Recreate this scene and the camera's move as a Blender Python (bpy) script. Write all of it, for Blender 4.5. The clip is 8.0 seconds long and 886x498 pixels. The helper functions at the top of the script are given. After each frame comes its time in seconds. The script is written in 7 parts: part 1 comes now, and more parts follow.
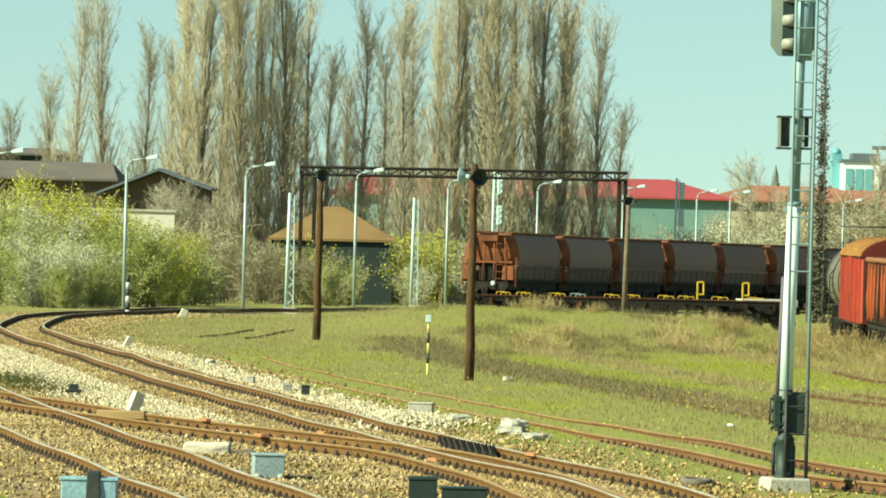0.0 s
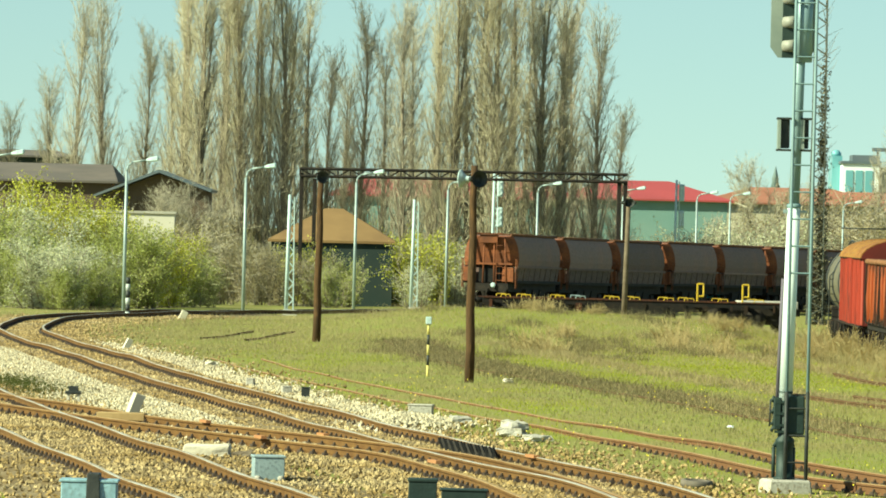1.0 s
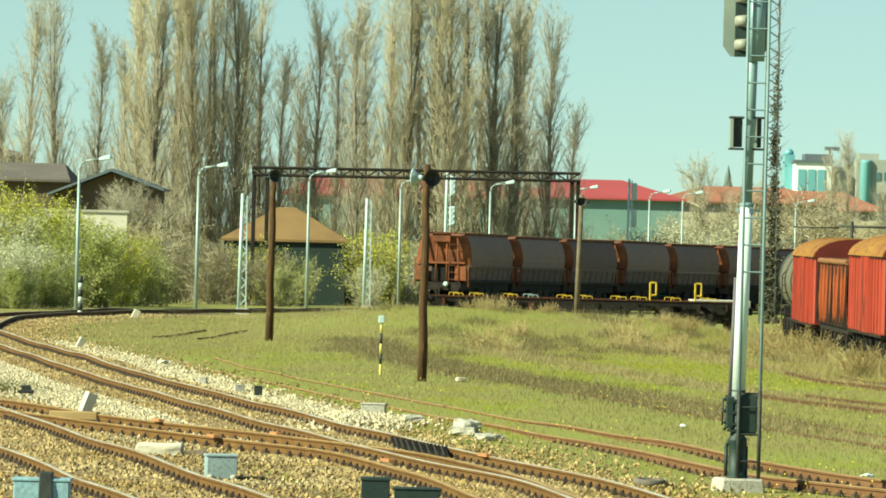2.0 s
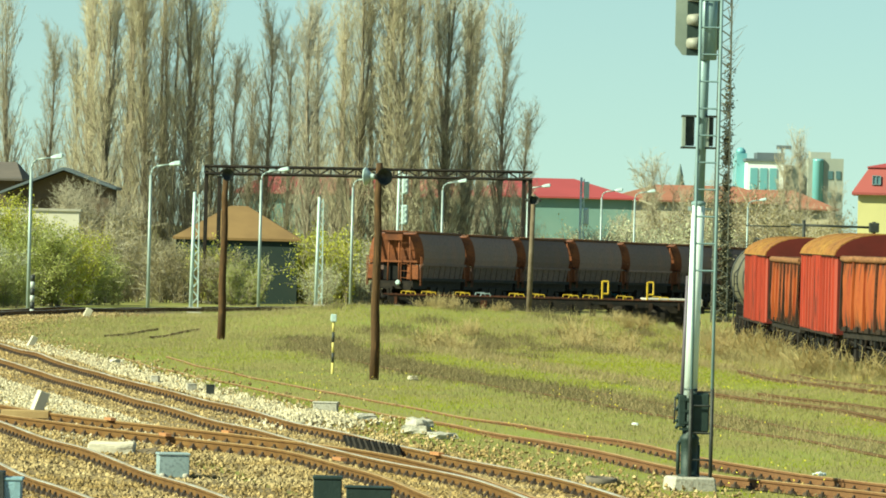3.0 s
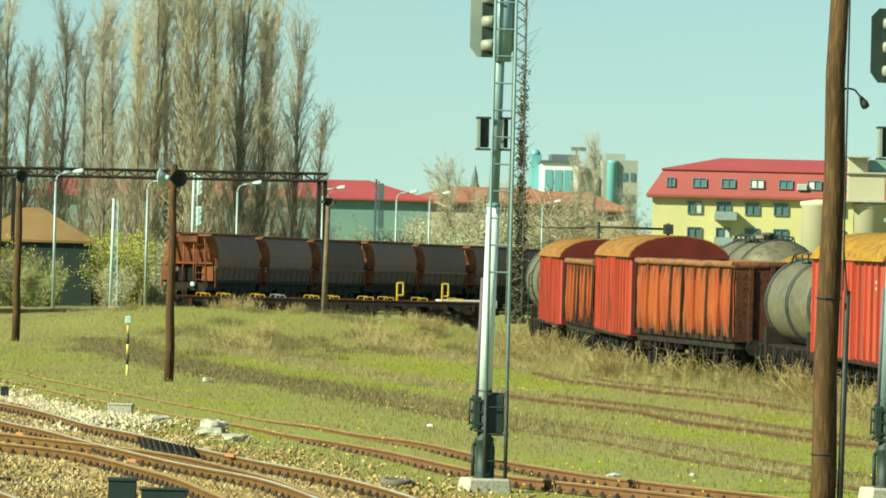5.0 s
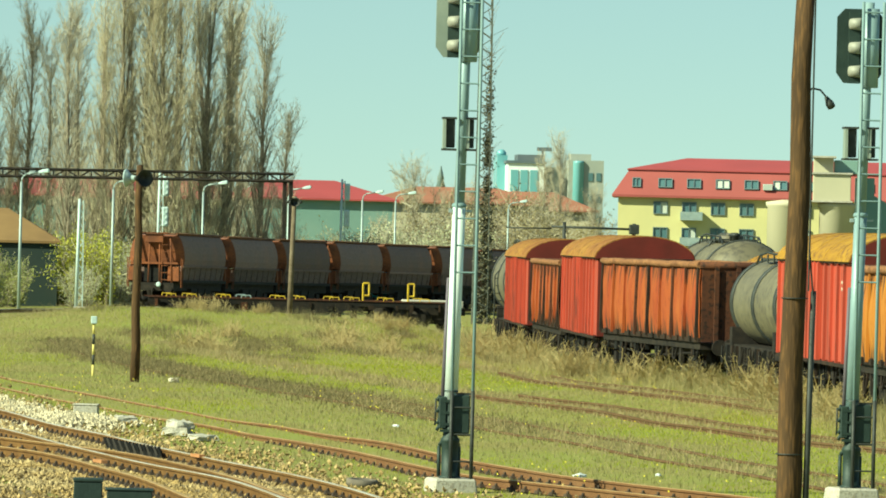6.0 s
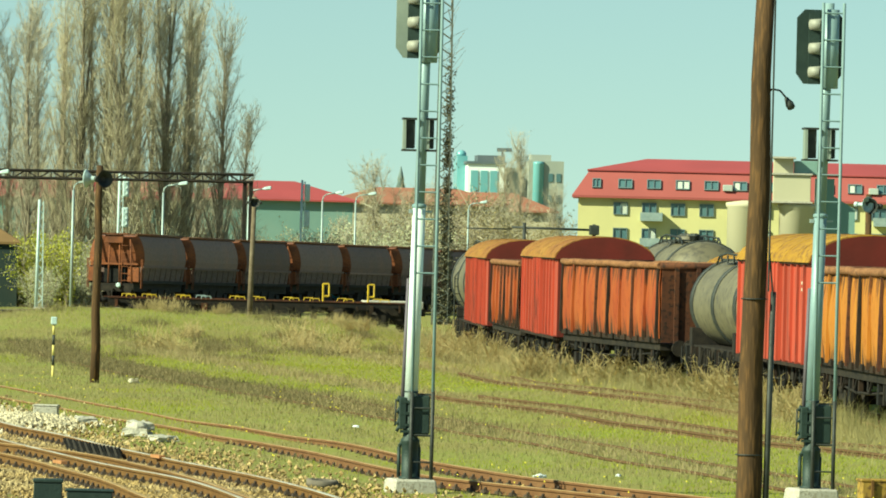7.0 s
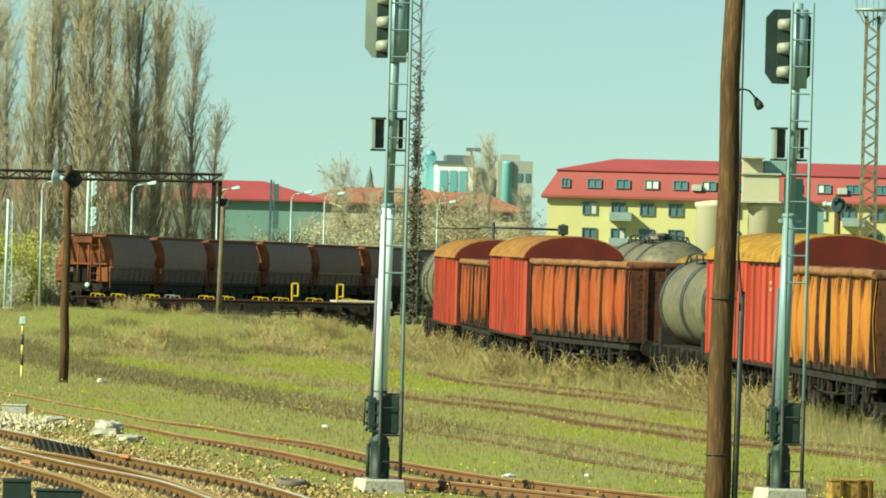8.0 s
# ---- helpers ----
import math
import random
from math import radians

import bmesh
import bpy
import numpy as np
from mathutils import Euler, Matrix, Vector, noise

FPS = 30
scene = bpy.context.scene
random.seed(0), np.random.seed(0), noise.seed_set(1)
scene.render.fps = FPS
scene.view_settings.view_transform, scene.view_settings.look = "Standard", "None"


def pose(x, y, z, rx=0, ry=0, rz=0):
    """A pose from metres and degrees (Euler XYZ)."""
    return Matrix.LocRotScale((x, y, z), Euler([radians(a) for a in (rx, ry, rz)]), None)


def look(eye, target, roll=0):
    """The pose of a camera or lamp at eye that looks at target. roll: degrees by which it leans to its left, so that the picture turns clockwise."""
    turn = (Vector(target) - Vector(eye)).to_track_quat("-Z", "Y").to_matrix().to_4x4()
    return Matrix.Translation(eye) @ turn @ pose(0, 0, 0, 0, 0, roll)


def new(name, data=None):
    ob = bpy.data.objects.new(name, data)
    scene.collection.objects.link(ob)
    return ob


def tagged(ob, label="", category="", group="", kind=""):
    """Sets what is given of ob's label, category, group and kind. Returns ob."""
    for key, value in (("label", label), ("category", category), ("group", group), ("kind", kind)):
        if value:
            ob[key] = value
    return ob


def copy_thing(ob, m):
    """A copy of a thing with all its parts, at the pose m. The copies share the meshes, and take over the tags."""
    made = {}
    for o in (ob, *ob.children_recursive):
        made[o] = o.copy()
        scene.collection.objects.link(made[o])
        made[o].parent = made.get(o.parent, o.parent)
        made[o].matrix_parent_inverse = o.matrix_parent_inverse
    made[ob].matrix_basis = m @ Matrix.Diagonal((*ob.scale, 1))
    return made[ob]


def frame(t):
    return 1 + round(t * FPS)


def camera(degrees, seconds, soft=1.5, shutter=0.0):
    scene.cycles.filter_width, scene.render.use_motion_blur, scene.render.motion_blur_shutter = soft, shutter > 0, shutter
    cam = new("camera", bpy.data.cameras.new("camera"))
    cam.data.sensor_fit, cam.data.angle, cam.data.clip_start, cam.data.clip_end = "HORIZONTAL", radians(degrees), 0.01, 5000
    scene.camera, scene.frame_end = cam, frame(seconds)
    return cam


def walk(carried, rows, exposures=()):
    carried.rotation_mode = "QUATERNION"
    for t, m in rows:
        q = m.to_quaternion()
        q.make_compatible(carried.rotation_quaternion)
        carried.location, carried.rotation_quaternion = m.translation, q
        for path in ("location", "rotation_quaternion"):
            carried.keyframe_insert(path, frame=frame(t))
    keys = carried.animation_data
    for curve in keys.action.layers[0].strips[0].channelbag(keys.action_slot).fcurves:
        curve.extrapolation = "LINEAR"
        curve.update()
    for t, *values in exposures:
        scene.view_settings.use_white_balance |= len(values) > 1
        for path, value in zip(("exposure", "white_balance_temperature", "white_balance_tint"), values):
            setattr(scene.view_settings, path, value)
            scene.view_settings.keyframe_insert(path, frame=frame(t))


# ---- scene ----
# The camera: a long lens on a raised stand, turning from the curve of the line to the yard
LENS = 8.54
ROLL = 1.4
cam = camera(LENS, 8.0, soft=1.8)
PATH = [
    (0.0, pose(0, 0, 4.0, 89.754, 0, -0.000) @ pose(0, 0, 0, 0, 0, ROLL)),
    (0.5, pose(0, 0, 4.0, 89.763, 0, -0.000) @ pose(0, 0, 0, 0, 0, ROLL)),
    (1.0, pose(0, 0, 4.0, 89.771, 0, -0.000) @ pose(0, 0, 0, 0, 0, ROLL)),
    (1.2, pose(0, 0, 4.0, 89.772, 0, -0.044) @ pose(0, 0, 0, 0, 0, ROLL)),
    (1.5, pose(0, 0, 4.0, 89.771, 0, -0.248) @ pose(0, 0, 0, 0, 0, ROLL)),
    (1.7, pose(0, 0, 4.0, 89.771, 0, -0.338) @ pose(0, 0, 0, 0, 0, ROLL)),
    (2.8, pose(0, 0, 4.0, 89.769, 0, -0.813) @ pose(0, 0, 0, 0, 0, ROLL)),
    (3.0, pose(0, 0, 4.0, 89.769, 0, -0.919) @ pose(0, 0, 0, 0, 0, ROLL)),
    (3.5, pose(0, 0, 4.0, 89.804, 0, -1.339) @ pose(0, 0, 0, 0, 0, ROLL)),
    (4.0, pose(0, 0, 4.0, 89.814, 0, -1.773) @ pose(0, 0, 0, 0, 0, ROLL)),
    (4.5, pose(0, 0, 4.0, 89.812, 0, -2.375) @ pose(0, 0, 0, 0, 0, ROLL)),
    (4.7, pose(0, 0, 4.0, 89.821, 0, -2.628) @ pose(0, 0, 0, 0, 0, ROLL)),
    (5.0, pose(0, 0, 4.0, 89.833, 0, -2.898) @ pose(0, 0, 0, 0, 0, ROLL)),
    (5.2, pose(0, 0, 4.0, 89.838, 0, -2.988) @ pose(0, 0, 0, 0, 0, ROLL)),
    (6.3, pose(0, 0, 4.0, 89.843, 0, -3.292) @ pose(0, 0, 0, 0, 0, ROLL)),
    (6.5, pose(0, 0, 4.0, 89.844, 0, -3.338) @ pose(0, 0, 0, 0, 0, ROLL)),
    (7.0, pose(0, 0, 4.0, 89.859, 0, -3.613) @ pose(0, 0, 0, 0, 0, ROLL)),
    (7.5, pose(0, 0, 4.0, 89.866, 0, -3.877) @ pose(0, 0, 0, 0, 0, ROLL)),
    (8.0, pose(0, 0, 4.0, 89.864, 0, -3.912) @ pose(0, 0, 0, 0, 0, ROLL)),
]
walk(cam, PATH, [(0.0, 1.02, 7100, -18), (3.5, 0.97, 7100, -20), (8.0, 0.88, 7100, -21)])

# Daylight: a clear spring sky and a low sun off to the side of the line
SUN_FROM = Vector((-0.74, -0.36, 0.57)).normalized()
world = bpy.data.worlds.new("sky")
scene.world = world
world.use_nodes = True
wn = world.node_tree
sky = wn.nodes.new("ShaderNodeTexSky")
sky.sky_type = "NISHITA"
sky.sun_disc = False
sky.sun_elevation = math.asin(SUN_FROM.z)
sky.sun_rotation = math.atan2(SUN_FROM.x, SUN_FROM.y)
sky.air_density = 1.0
sky.dust_density = 0.3
sky.ozone_density = 1.0
wn.nodes["Background"].inputs[1].default_value = 0.068
# the haze band low down is thin: the sky's lookup starts a little above the horizon
wc = wn.nodes.new("ShaderNodeTexCoord")
wm = wn.nodes.new("ShaderNodeMapping")
wm.inputs["Location"].default_value = (0, 0, 0.08)
wn.links.new(wc.outputs["Generated"], wm.inputs[0])
wn.links.new(wm.outputs[0], sky.inputs[0])
wn.links.new(sky.outputs[0], wn.nodes["Background"].inputs[0])
sun = new("sun", bpy.data.lights.new("sun", "SUN"))
sun.data.energy = 4.8
sun.data.angle = radians(0.55)
sun.data.color = (1.0, 0.93, 0.80)
sun.matrix_world = look((0, 0, 60), Vector((0, 0, 60)) - SUN_FROM)


# ---- materials ----
def mat(name, c1, c2=None, scale=4.0, rough=0.8, metal=0.0, bump=0.0, bscale=30.0, c3=None, vary=0.0, stretch=(1, 1, 1), cover=0.55, fine_at=0.5, fine_w=0.16):
    """Two tones mixed by a large noise, a third by fine grain, relief from the grain; vary: each piece a little lighter or darker."""
    m = bpy.data.materials.new(name)
    m.use_nodes = True
    nt = m.node_tree
    bs = nt.nodes["Principled BSDF"]
    bs.inputs["Roughness"].default_value = rough
    bs.inputs["Metallic"].default_value = metal
    if rough >= 0.75:
        bs.inputs["Specular IOR Level"].default_value = 0.2
    co = nt.nodes.new("ShaderNodeTexCoord")
    mp = nt.nodes.new("ShaderNodeMapping")
    mp.inputs["Scale"].default_value = stretch
    nt.links.new(co.outputs["Object"], mp.inputs[0])
    big = nt.nodes.new("ShaderNodeTexNoise")
    big.inputs["Scale"].default_value = scale
    big.inputs["Detail"].default_value = 5
    nt.links.new(mp.outputs[0], big.inputs["Vector"])
    ramp = nt.nodes.new("ShaderNodeValToRGB")
    ramp.color_ramp.elements[0].position = cover - 0.17
    ramp.color_ramp.elements[1].position = cover + 0.17
    ramp.color_ramp.elements[0].color = (*c1, 1)
    ramp.color_ramp.elements[1].color = (*(c2 or c1), 1)
    nt.links.new(big.outputs[0], ramp.inputs[0])
    col = ramp.outputs[0]
    fine = nt.nodes.new("ShaderNodeTexNoise")
    fine.inputs["Scale"].default_value = bscale
    fine.inputs["Detail"].default_value = 4
    nt.links.new(mp.outputs[0], fine.inputs["Vector"])
    if c3:
        r2 = nt.nodes.new("ShaderNodeValToRGB")
        r2.color_ramp.elements[0].position = fine_at
        r2.color_ramp.elements[1].position = fine_at + fine_w
        r2.color_ramp.elements[0].color = (0, 0, 0, 1)
        nt.links.new(fine.outputs[0], r2.inputs[0])
        mx = nt.nodes.new("ShaderNodeMix")
        mx.data_type = "RGBA"
        nt.links.new(r2.outputs[0], mx.inputs["Factor"])
        nt.links.new(col, mx.inputs["A"])
        mx.inputs["B"].default_value = (*c3, 1)
        col = mx.outputs["Result"]
    if vary:
        if vary < 0:
            src = nt.nodes.new("ShaderNodeNewGeometry").outputs["Random Per Island"]
        else:
            src = nt.nodes.new("ShaderNodeObjectInfo").outputs["Random"]
        mr = nt.nodes.new("ShaderNodeMapRange")
        mr.inputs["To Min"].default_value = 1 - abs(vary)
        mr.inputs["To Max"].default_value = 1 + abs(vary)
        nt.links.new(src, mr.inputs["Value"])
        hs = nt.nodes.new("ShaderNodeHueSaturation")
        nt.links.new(mr.outputs[0], hs.inputs["Value"])
        nt.links.new(col, hs.inputs["Color"])
        col = hs.outputs[0]
    nt.links.new(col, bs.inputs["Base Color"])
    if bump:
        bp = nt.nodes.new("ShaderNodeBump")
        bp.inputs["Strength"].default_value = bump
        bp.inputs["Distance"].default_value = 0.03
        nt.links.new(fine.outputs[0], bp.inputs["Height"])
        nt.links.new(bp.outputs[0], bs.inputs["Normal"])
    return m


def leafy(m, share=0.45):
    """Thin leaves and blades pass some of the light on."""
    nt = m.node_tree
    bs, out = nt.nodes["Principled BSDF"], nt.nodes["Material Output"]
    tr = nt.nodes.new("ShaderNodeBsdfTranslucent")
    nt.links.new(bs.inputs["Base Color"].links[0].from_socket, tr.inputs["Color"])
    mx = nt.nodes.new("ShaderNodeMixShader")
    mx.inputs[0].default_value = share
    nt.links.new(bs.outputs[0], mx.inputs[1])
    nt.links.new(tr.outputs[0], mx.inputs[2])
    nt.links.new(mx.outputs[0], out.inputs["Surface"])
    return m


RUST = mat("rusty_rail_steel", (0.135, 0.07, 0.024), (0.20, 0.112, 0.037), 3, 0.85, 0.0, 0.3, 60, (0.11, 0.052, 0.024))
RAILTOP = mat("worn_rail_head", (0.56, 0.52, 0.43), (0.40, 0.29, 0.16), 0.6, 0.45, 0.25, 0.1, 60)
RUSTTOP = mat("dull_rail_head", (0.38, 0.255, 0.115), (0.27, 0.155, 0.06), 1.0, 0.65, 0.1, 0.2, 60)
FASTEN = mat("oily_fastening", (0.045, 0.03, 0.02), (0.09, 0.055, 0.03), 6, 0.7, 0.2, 0.3, 40, None, 0.3)
SLEEPER = mat("weathered_sleeper", (0.16, 0.12, 0.08), (0.26, 0.21, 0.15), 3, 0.95, 0, 0.4, 40, None, 0.25)
BALLAST = mat("limestone_ballast", (0.20, 0.14, 0.065), (0.31, 0.245, 0.15), 0.5, 0.95, 0, 0.9, 9, (0.10, 0.07, 0.035))
STONE = mat("ballast_stone", (0.275, 0.19, 0.08), (0.39, 0.305, 0.17), 0.35, 0.95, 0, 0.2, 20, None, -0.45)
EARTH = mat("meadow_soil", (0.225, 0.195, 0.062), (0.215, 0.25, 0.046), 0.22, 1.0, 0, 0.8, 5, (0.26, 0.235, 0.085))
WOOD = mat("weathered_pole_wood", (0.078, 0.045, 0.022), (0.045, 0.028, 0.016), 5, 0.9, 0, 0.5, 30, (0.13, 0.07, 0.03), 0, (1, 1, 0.12))
GREYPOLE = mat("galvanised_steel", (0.34, 0.41, 0.40), (0.26, 0.33, 0.33), 3, 0.5, 0.3, 0.1, 40)
PALE = mat("pale_painted_steel", (0.52, 0.64, 0.63), (0.42, 0.54, 0.54), 3, 0.55, 0.0, 0.15, 30, (0.30, 0.37, 0.37))
BLACK = mat("rubber_and_shade_black", (0.008, 0.008, 0.008), (0.016, 0.015, 0.014), 8, 0.8)
DULLRUST = mat("dull_dark_rust", (0.10, 0.055, 0.027), (0.135, 0.082, 0.042), 2, 0.9, 0, 0.3, 40)
DARK = mat("dark_painted_iron", (0.022, 0.026, 0.024), (0.045, 0.05, 0.045), 4, 0.6, 0.2, 0.2, 30)
GREENIRON = mat("dark_green_iron", (0.014, 0.030, 0.026), (0.025, 0.045, 0.038), 4, 0.6, 0.2, 0.2, 30)
CONCRETE = mat("weathered_concrete", (0.48, 0.45, 0.38), (0.38, 0.36, 0.31), 2, 0.95, 0, 0.4, 25, (0.30, 0.27, 0.22))


# ---- mesh helpers ----
def box(bm, c, s, rz=0.0, mi=0, taper=1.0):
    """A box about its centre c with sizes s; its top may be narrower."""
    ca, sa = math.cos(rz), math.sin(rz)
    vs = []
    for dz, k in ((-0.5, 1.0), (0.5, taper)):
        for dx, dy in ((-0.5, -0.5), (0.5, -0.5), (0.5, 0.5), (-0.5, 0.5)):
            x, y = dx * s[0] * k, dy * s[1] * k
            vs.append(bm.verts.new((c[0] + x * ca - y * sa, c[1] + x * sa + y * ca, c[2] + dz * s[2])))
    for f in ((3, 2, 1, 0), (4, 5, 6, 7), (0, 1, 5, 4), (1, 2, 6, 5), (2, 3, 7, 6), (3, 0, 4, 7)):
        bm.faces.new([vs[i] for i in f]).material_index = mi


def rod(bm, p, q, r0, r1=None, n=8, caps=True, mi=0):
    """A round bar from p to q."""
    p, q = Vector(p), Vector(q)
    r1 = r0 if r1 is None else r1
    d = (q - p).normalized()
    a = d.orthogonal().normalized()
    b = d.cross(a)
    rings = []
    for c, r in ((p, r0), (q, r1)):
        rings.append([bm.verts.new(c + (a * math.cos(t) + b * math.sin(t)) * r) for t in (2 * math.pi * i / n for i in range(n))])
    for i in range(n):
        f = bm.faces.new((rings[0][i], rings[0][(i + 1) % n], rings[1][(i + 1) % n], rings[1][i]))
        f.smooth = n > 5
        f.material_index = mi
    if caps:
        bm.faces.new(rings[0][::-1]).material_index = mi
        bm.faces.new(rings[1]).material_index = mi


def pipe(bm, pts, r, n=6, mi=0):
    for p, q in zip(pts, pts[1:]):
        rod(bm, p, q, r, r, n, True, mi)


def lathe(bm, prof, n=16, mi=0, axis="z", at=(0, 0, 0)):
    """Turns (radius, height) pairs round an axis."""
    rings = []
    for r, h in prof:
        ring = []
        for i in range(n):
            t = 2 * math.pi * i / n
            a, b = r * math.cos(t), r * math.sin(t)
            v = (a, b, h) if axis == "z" else (a, h, b) if axis == "y" else (h, a, b)
            ring.append(bm.verts.new((v[0] + at[0], v[1] + at[1], v[2] + at[2])))
        rings.append(ring)
    for lo, hi in zip(rings, rings[1:]):
        for i in range(n):
            f = bm.faces.new((lo[i], lo[(i + 1) % n], hi[(i + 1) % n], hi[i]))
            f.smooth = True
            f.material_index = mi
    bm.faces.new(rings[0][::-1]).material_index = mi
    bm.faces.new(rings[-1]).material_index = mi


def loft(bm, sections, mi=0, closed=True, caps=True, smooth=False):
    """Skins a row of sections, each a list of as many points."""
    rings = [[bm.verts.new(p) for p in s] for s in sections]
    n = len(rings[0])
    for lo, hi in zip(rings, rings[1:]):
        for i in range(n if closed else n - 1):
            f = bm.faces.new((lo[i], lo[(i + 1) % n], hi[(i + 1) % n], hi[i]))
            f.material_index = mi
            f.smooth = smooth
    if caps and closed:
        bm.faces.new(rings[0][::-1]).material_index = mi
        bm.faces.new(rings[-1]).material_index = mi


def part(name, bm, material, parent=None, label="", bevel=0.0):
    """One mesh object under a thing or a part."""
    if bevel:
        bmesh.ops.bevel(bm, geom=list(bm.edges), offset=bevel, segments=1, affect="EDGES", clamp_overlap=True)
    bmesh.ops.recalc_face_normals(bm, faces=bm.faces)
    me = bpy.data.meshes.new(name)
    bm.to_mesh(me)
    bm.free()
    for m in material if isinstance(material, (list, tuple)) else [material]:
        me.materials.append(m)
    ob = new(name, me)
    if parent:
        ob.parent = parent
    if label:
        tagged(ob, label)
    return ob


def thing(name, m, label, category, group="", kind=""):
    ob = new(name)
    ob.empty_display_size = 0.3
    ob.matrix_world = m
    return tagged(ob, label, category, group, kind)


def again(ob, name, parent):
    """Another part on the same mesh."""
    o = new(name, ob.data)
    o.parent = parent
    return o


def raw(name, verts, faces, materials, parent=None, smooth=False, index=None):
    me = bpy.data.meshes.new(name)
    me.from_pydata(verts, [], faces)
    for m in materials:
        me.materials.append(m)
    if index is not None:
        me.polygons.foreach_set("material_index", index)
    if smooth:
        me.polygons.foreach_set("use_smooth", [True] * len(me.polygons))
    ob = new(name, me)
    if parent:
        ob.parent = parent
    return ob


def spline(ctrl, step):
    """Even points along a smooth line through the control points, with their headings."""
    c = [Vector(p) for p in ctrl]
    c = [2 * c[0] - c[1]] + c + [2 * c[-1] - c[-2]]
    fine = []
    for i in range(1, len(c) - 2):
        for k in range(40):
            t = k / 40
            a, b, d, e = c[i - 1], c[i], c[i + 1], c[i + 2]
            fine.append(0.5 * (2 * b + (d - a) * t + (2 * a - 5 * b + 4 * d - e) * t * t + (3 * b - a - 3 * d + e) * t ** 3))
    fine.append(c[-2])
    out, left = [], 0.0
    for p, q in zip(fine, fine[1:]):
        span = (q - p).length
        while left <= span:
            out.append((p.lerp(q, left / span), (q - p).normalized()))
            left += step
        left -= span
    return out


# ---- ground ----
def ground_z(x, y):
    """The yard is level and falls away gently beyond the curve."""
    fall = -0.008 * (min(max(y, 245), 420) - 245)
    rise = 0.0
    if -14 < x < 40 and 150 < y < 300:
        rise = (0.95 - 0.035 * max(x, 0)) * math.exp(-((y - 226) / 18) ** 2) / (1 + math.exp((-3 - x) / 1.4)) / (1 + math.exp((x - 13.2) / 0.5))
    if 5 < x < 60:
        rise -= 0.0065 * (min(max(y, 152), 245) - 152) * min(1, max(0, (285 - y) / 40)) / (1 + math.exp((12.8 - x) / 0.7))
    return fall + rise + 0.06 * noise.noise((x * 0.25, y * 0.12, 3.0))


def axis_values(spans):
    out = []
    for a, b, d in spans:
        n = max(1, round((b - a) / d))
        out += [a + (b - a) * i / n for i in range(n)]
    return out + [spans[-1][1]]


gx = axis_values([(-2500, -400, 350), (-400, -60, 40), (-60, -24, 4), (-24, 30, 0.75), (30, 80, 5), (80, 400, 40), (400, 2500, 350)])
gy = axis_values([(-300, 0, 60), (0, 60, 10), (60, 80, 4), (80, 260, 1.5), (260, 440, 6), (440, 1000, 60), (1000, 4600, 400)])
gv = [(x, y, ground_z(x, y) - 0.02) for y in gy for x in gx]
nx = len(gx)
gf = [(j * nx + i, j * nx + i + 1, (j + 1) * nx + i + 1, (j + 1) * nx + i) for j in range(len(gy) - 1) for i in range(nx - 1)]
ground = tagged(raw("ground", gv, gf, [EARTH], None, True), "rough meadow soil of a rail yard", "ground", kind="structure")


# ---- tracks ----
GAUGE = 1.5
SIDERUST = mat("red_brown_rail_rust", (0.155, 0.076, 0.034), (0.20, 0.108, 0.05), 3, 0.85, 0.0, 0.3, 60, (0.10, 0.045, 0.026))
PROFILE = [(-0.065, 0.0), (0.065, 0.0), (0.065, 0.02), (0.012, 0.035), (0.012, 0.115), (0.036, 0.125), (0.036, 0.158), (0.03, 0.165), (-0.03, 0.165), (-0.036, 0.158), (-0.036, 0.125), (-0.012, 0.115), (-0.012, 0.035), (-0.065, 0.02)]


def rail(parent, ctrl, top, side=0.0, base=0.0, bar=RUST):
    """One rail swept along a line, at a distance to its side."""
    verts, faces, index = [], [], []
    pts = spline(ctrl, 1.2)
    n = len(PROFILE)
    for p, d in pts:
        nrm = Vector((d.y, -d.x, 0)).normalized()
        o = p + nrm * side
        z = (base(o.y) if callable(base) else base) + ground_z(o.x, o.y)
        verts += [(o.x + nrm.x * a, o.y + nrm.y * a, z + h) for a, h in PROFILE]
    for k in range(len(pts) - 1):
        for i in range(n):
            j = (i + 1) % n
            faces.append((k * n + i, k * n + j, (k + 1) * n + j, (k + 1) * n + i))
            index.append(1 if i in (6, 7, 8) else 0)
    return raw("rail", verts, faces, [bar, top], parent, False, index)


fb = bmesh.new()
box(fb, (-0.11, 0, 0.025), (0.09, 0.18, 0.05), 0, 0, 0.7)
box(fb, (0.11, 0, 0.025), (0.09, 0.18, 0.05), 0, 0, 0.7)
rod(fb, (-0.10, 0, 0.04), (-0.10, 0, 0.09), 0.028, 0.02, 6)
rod(fb, (0.10, 0, 0.04), (0.10, 0, 0.09), 0.028, 0.02, 6)
FAST = part("fastening", fb, FASTEN)
sb = bmesh.new()
box(sb, (0, 0, -0.06), (2.5, 0.25, 0.16), 0, 0, 0.97)
TIE = part("sleeper", sb, SLEEPER)
SPARE = [FAST, TIE]


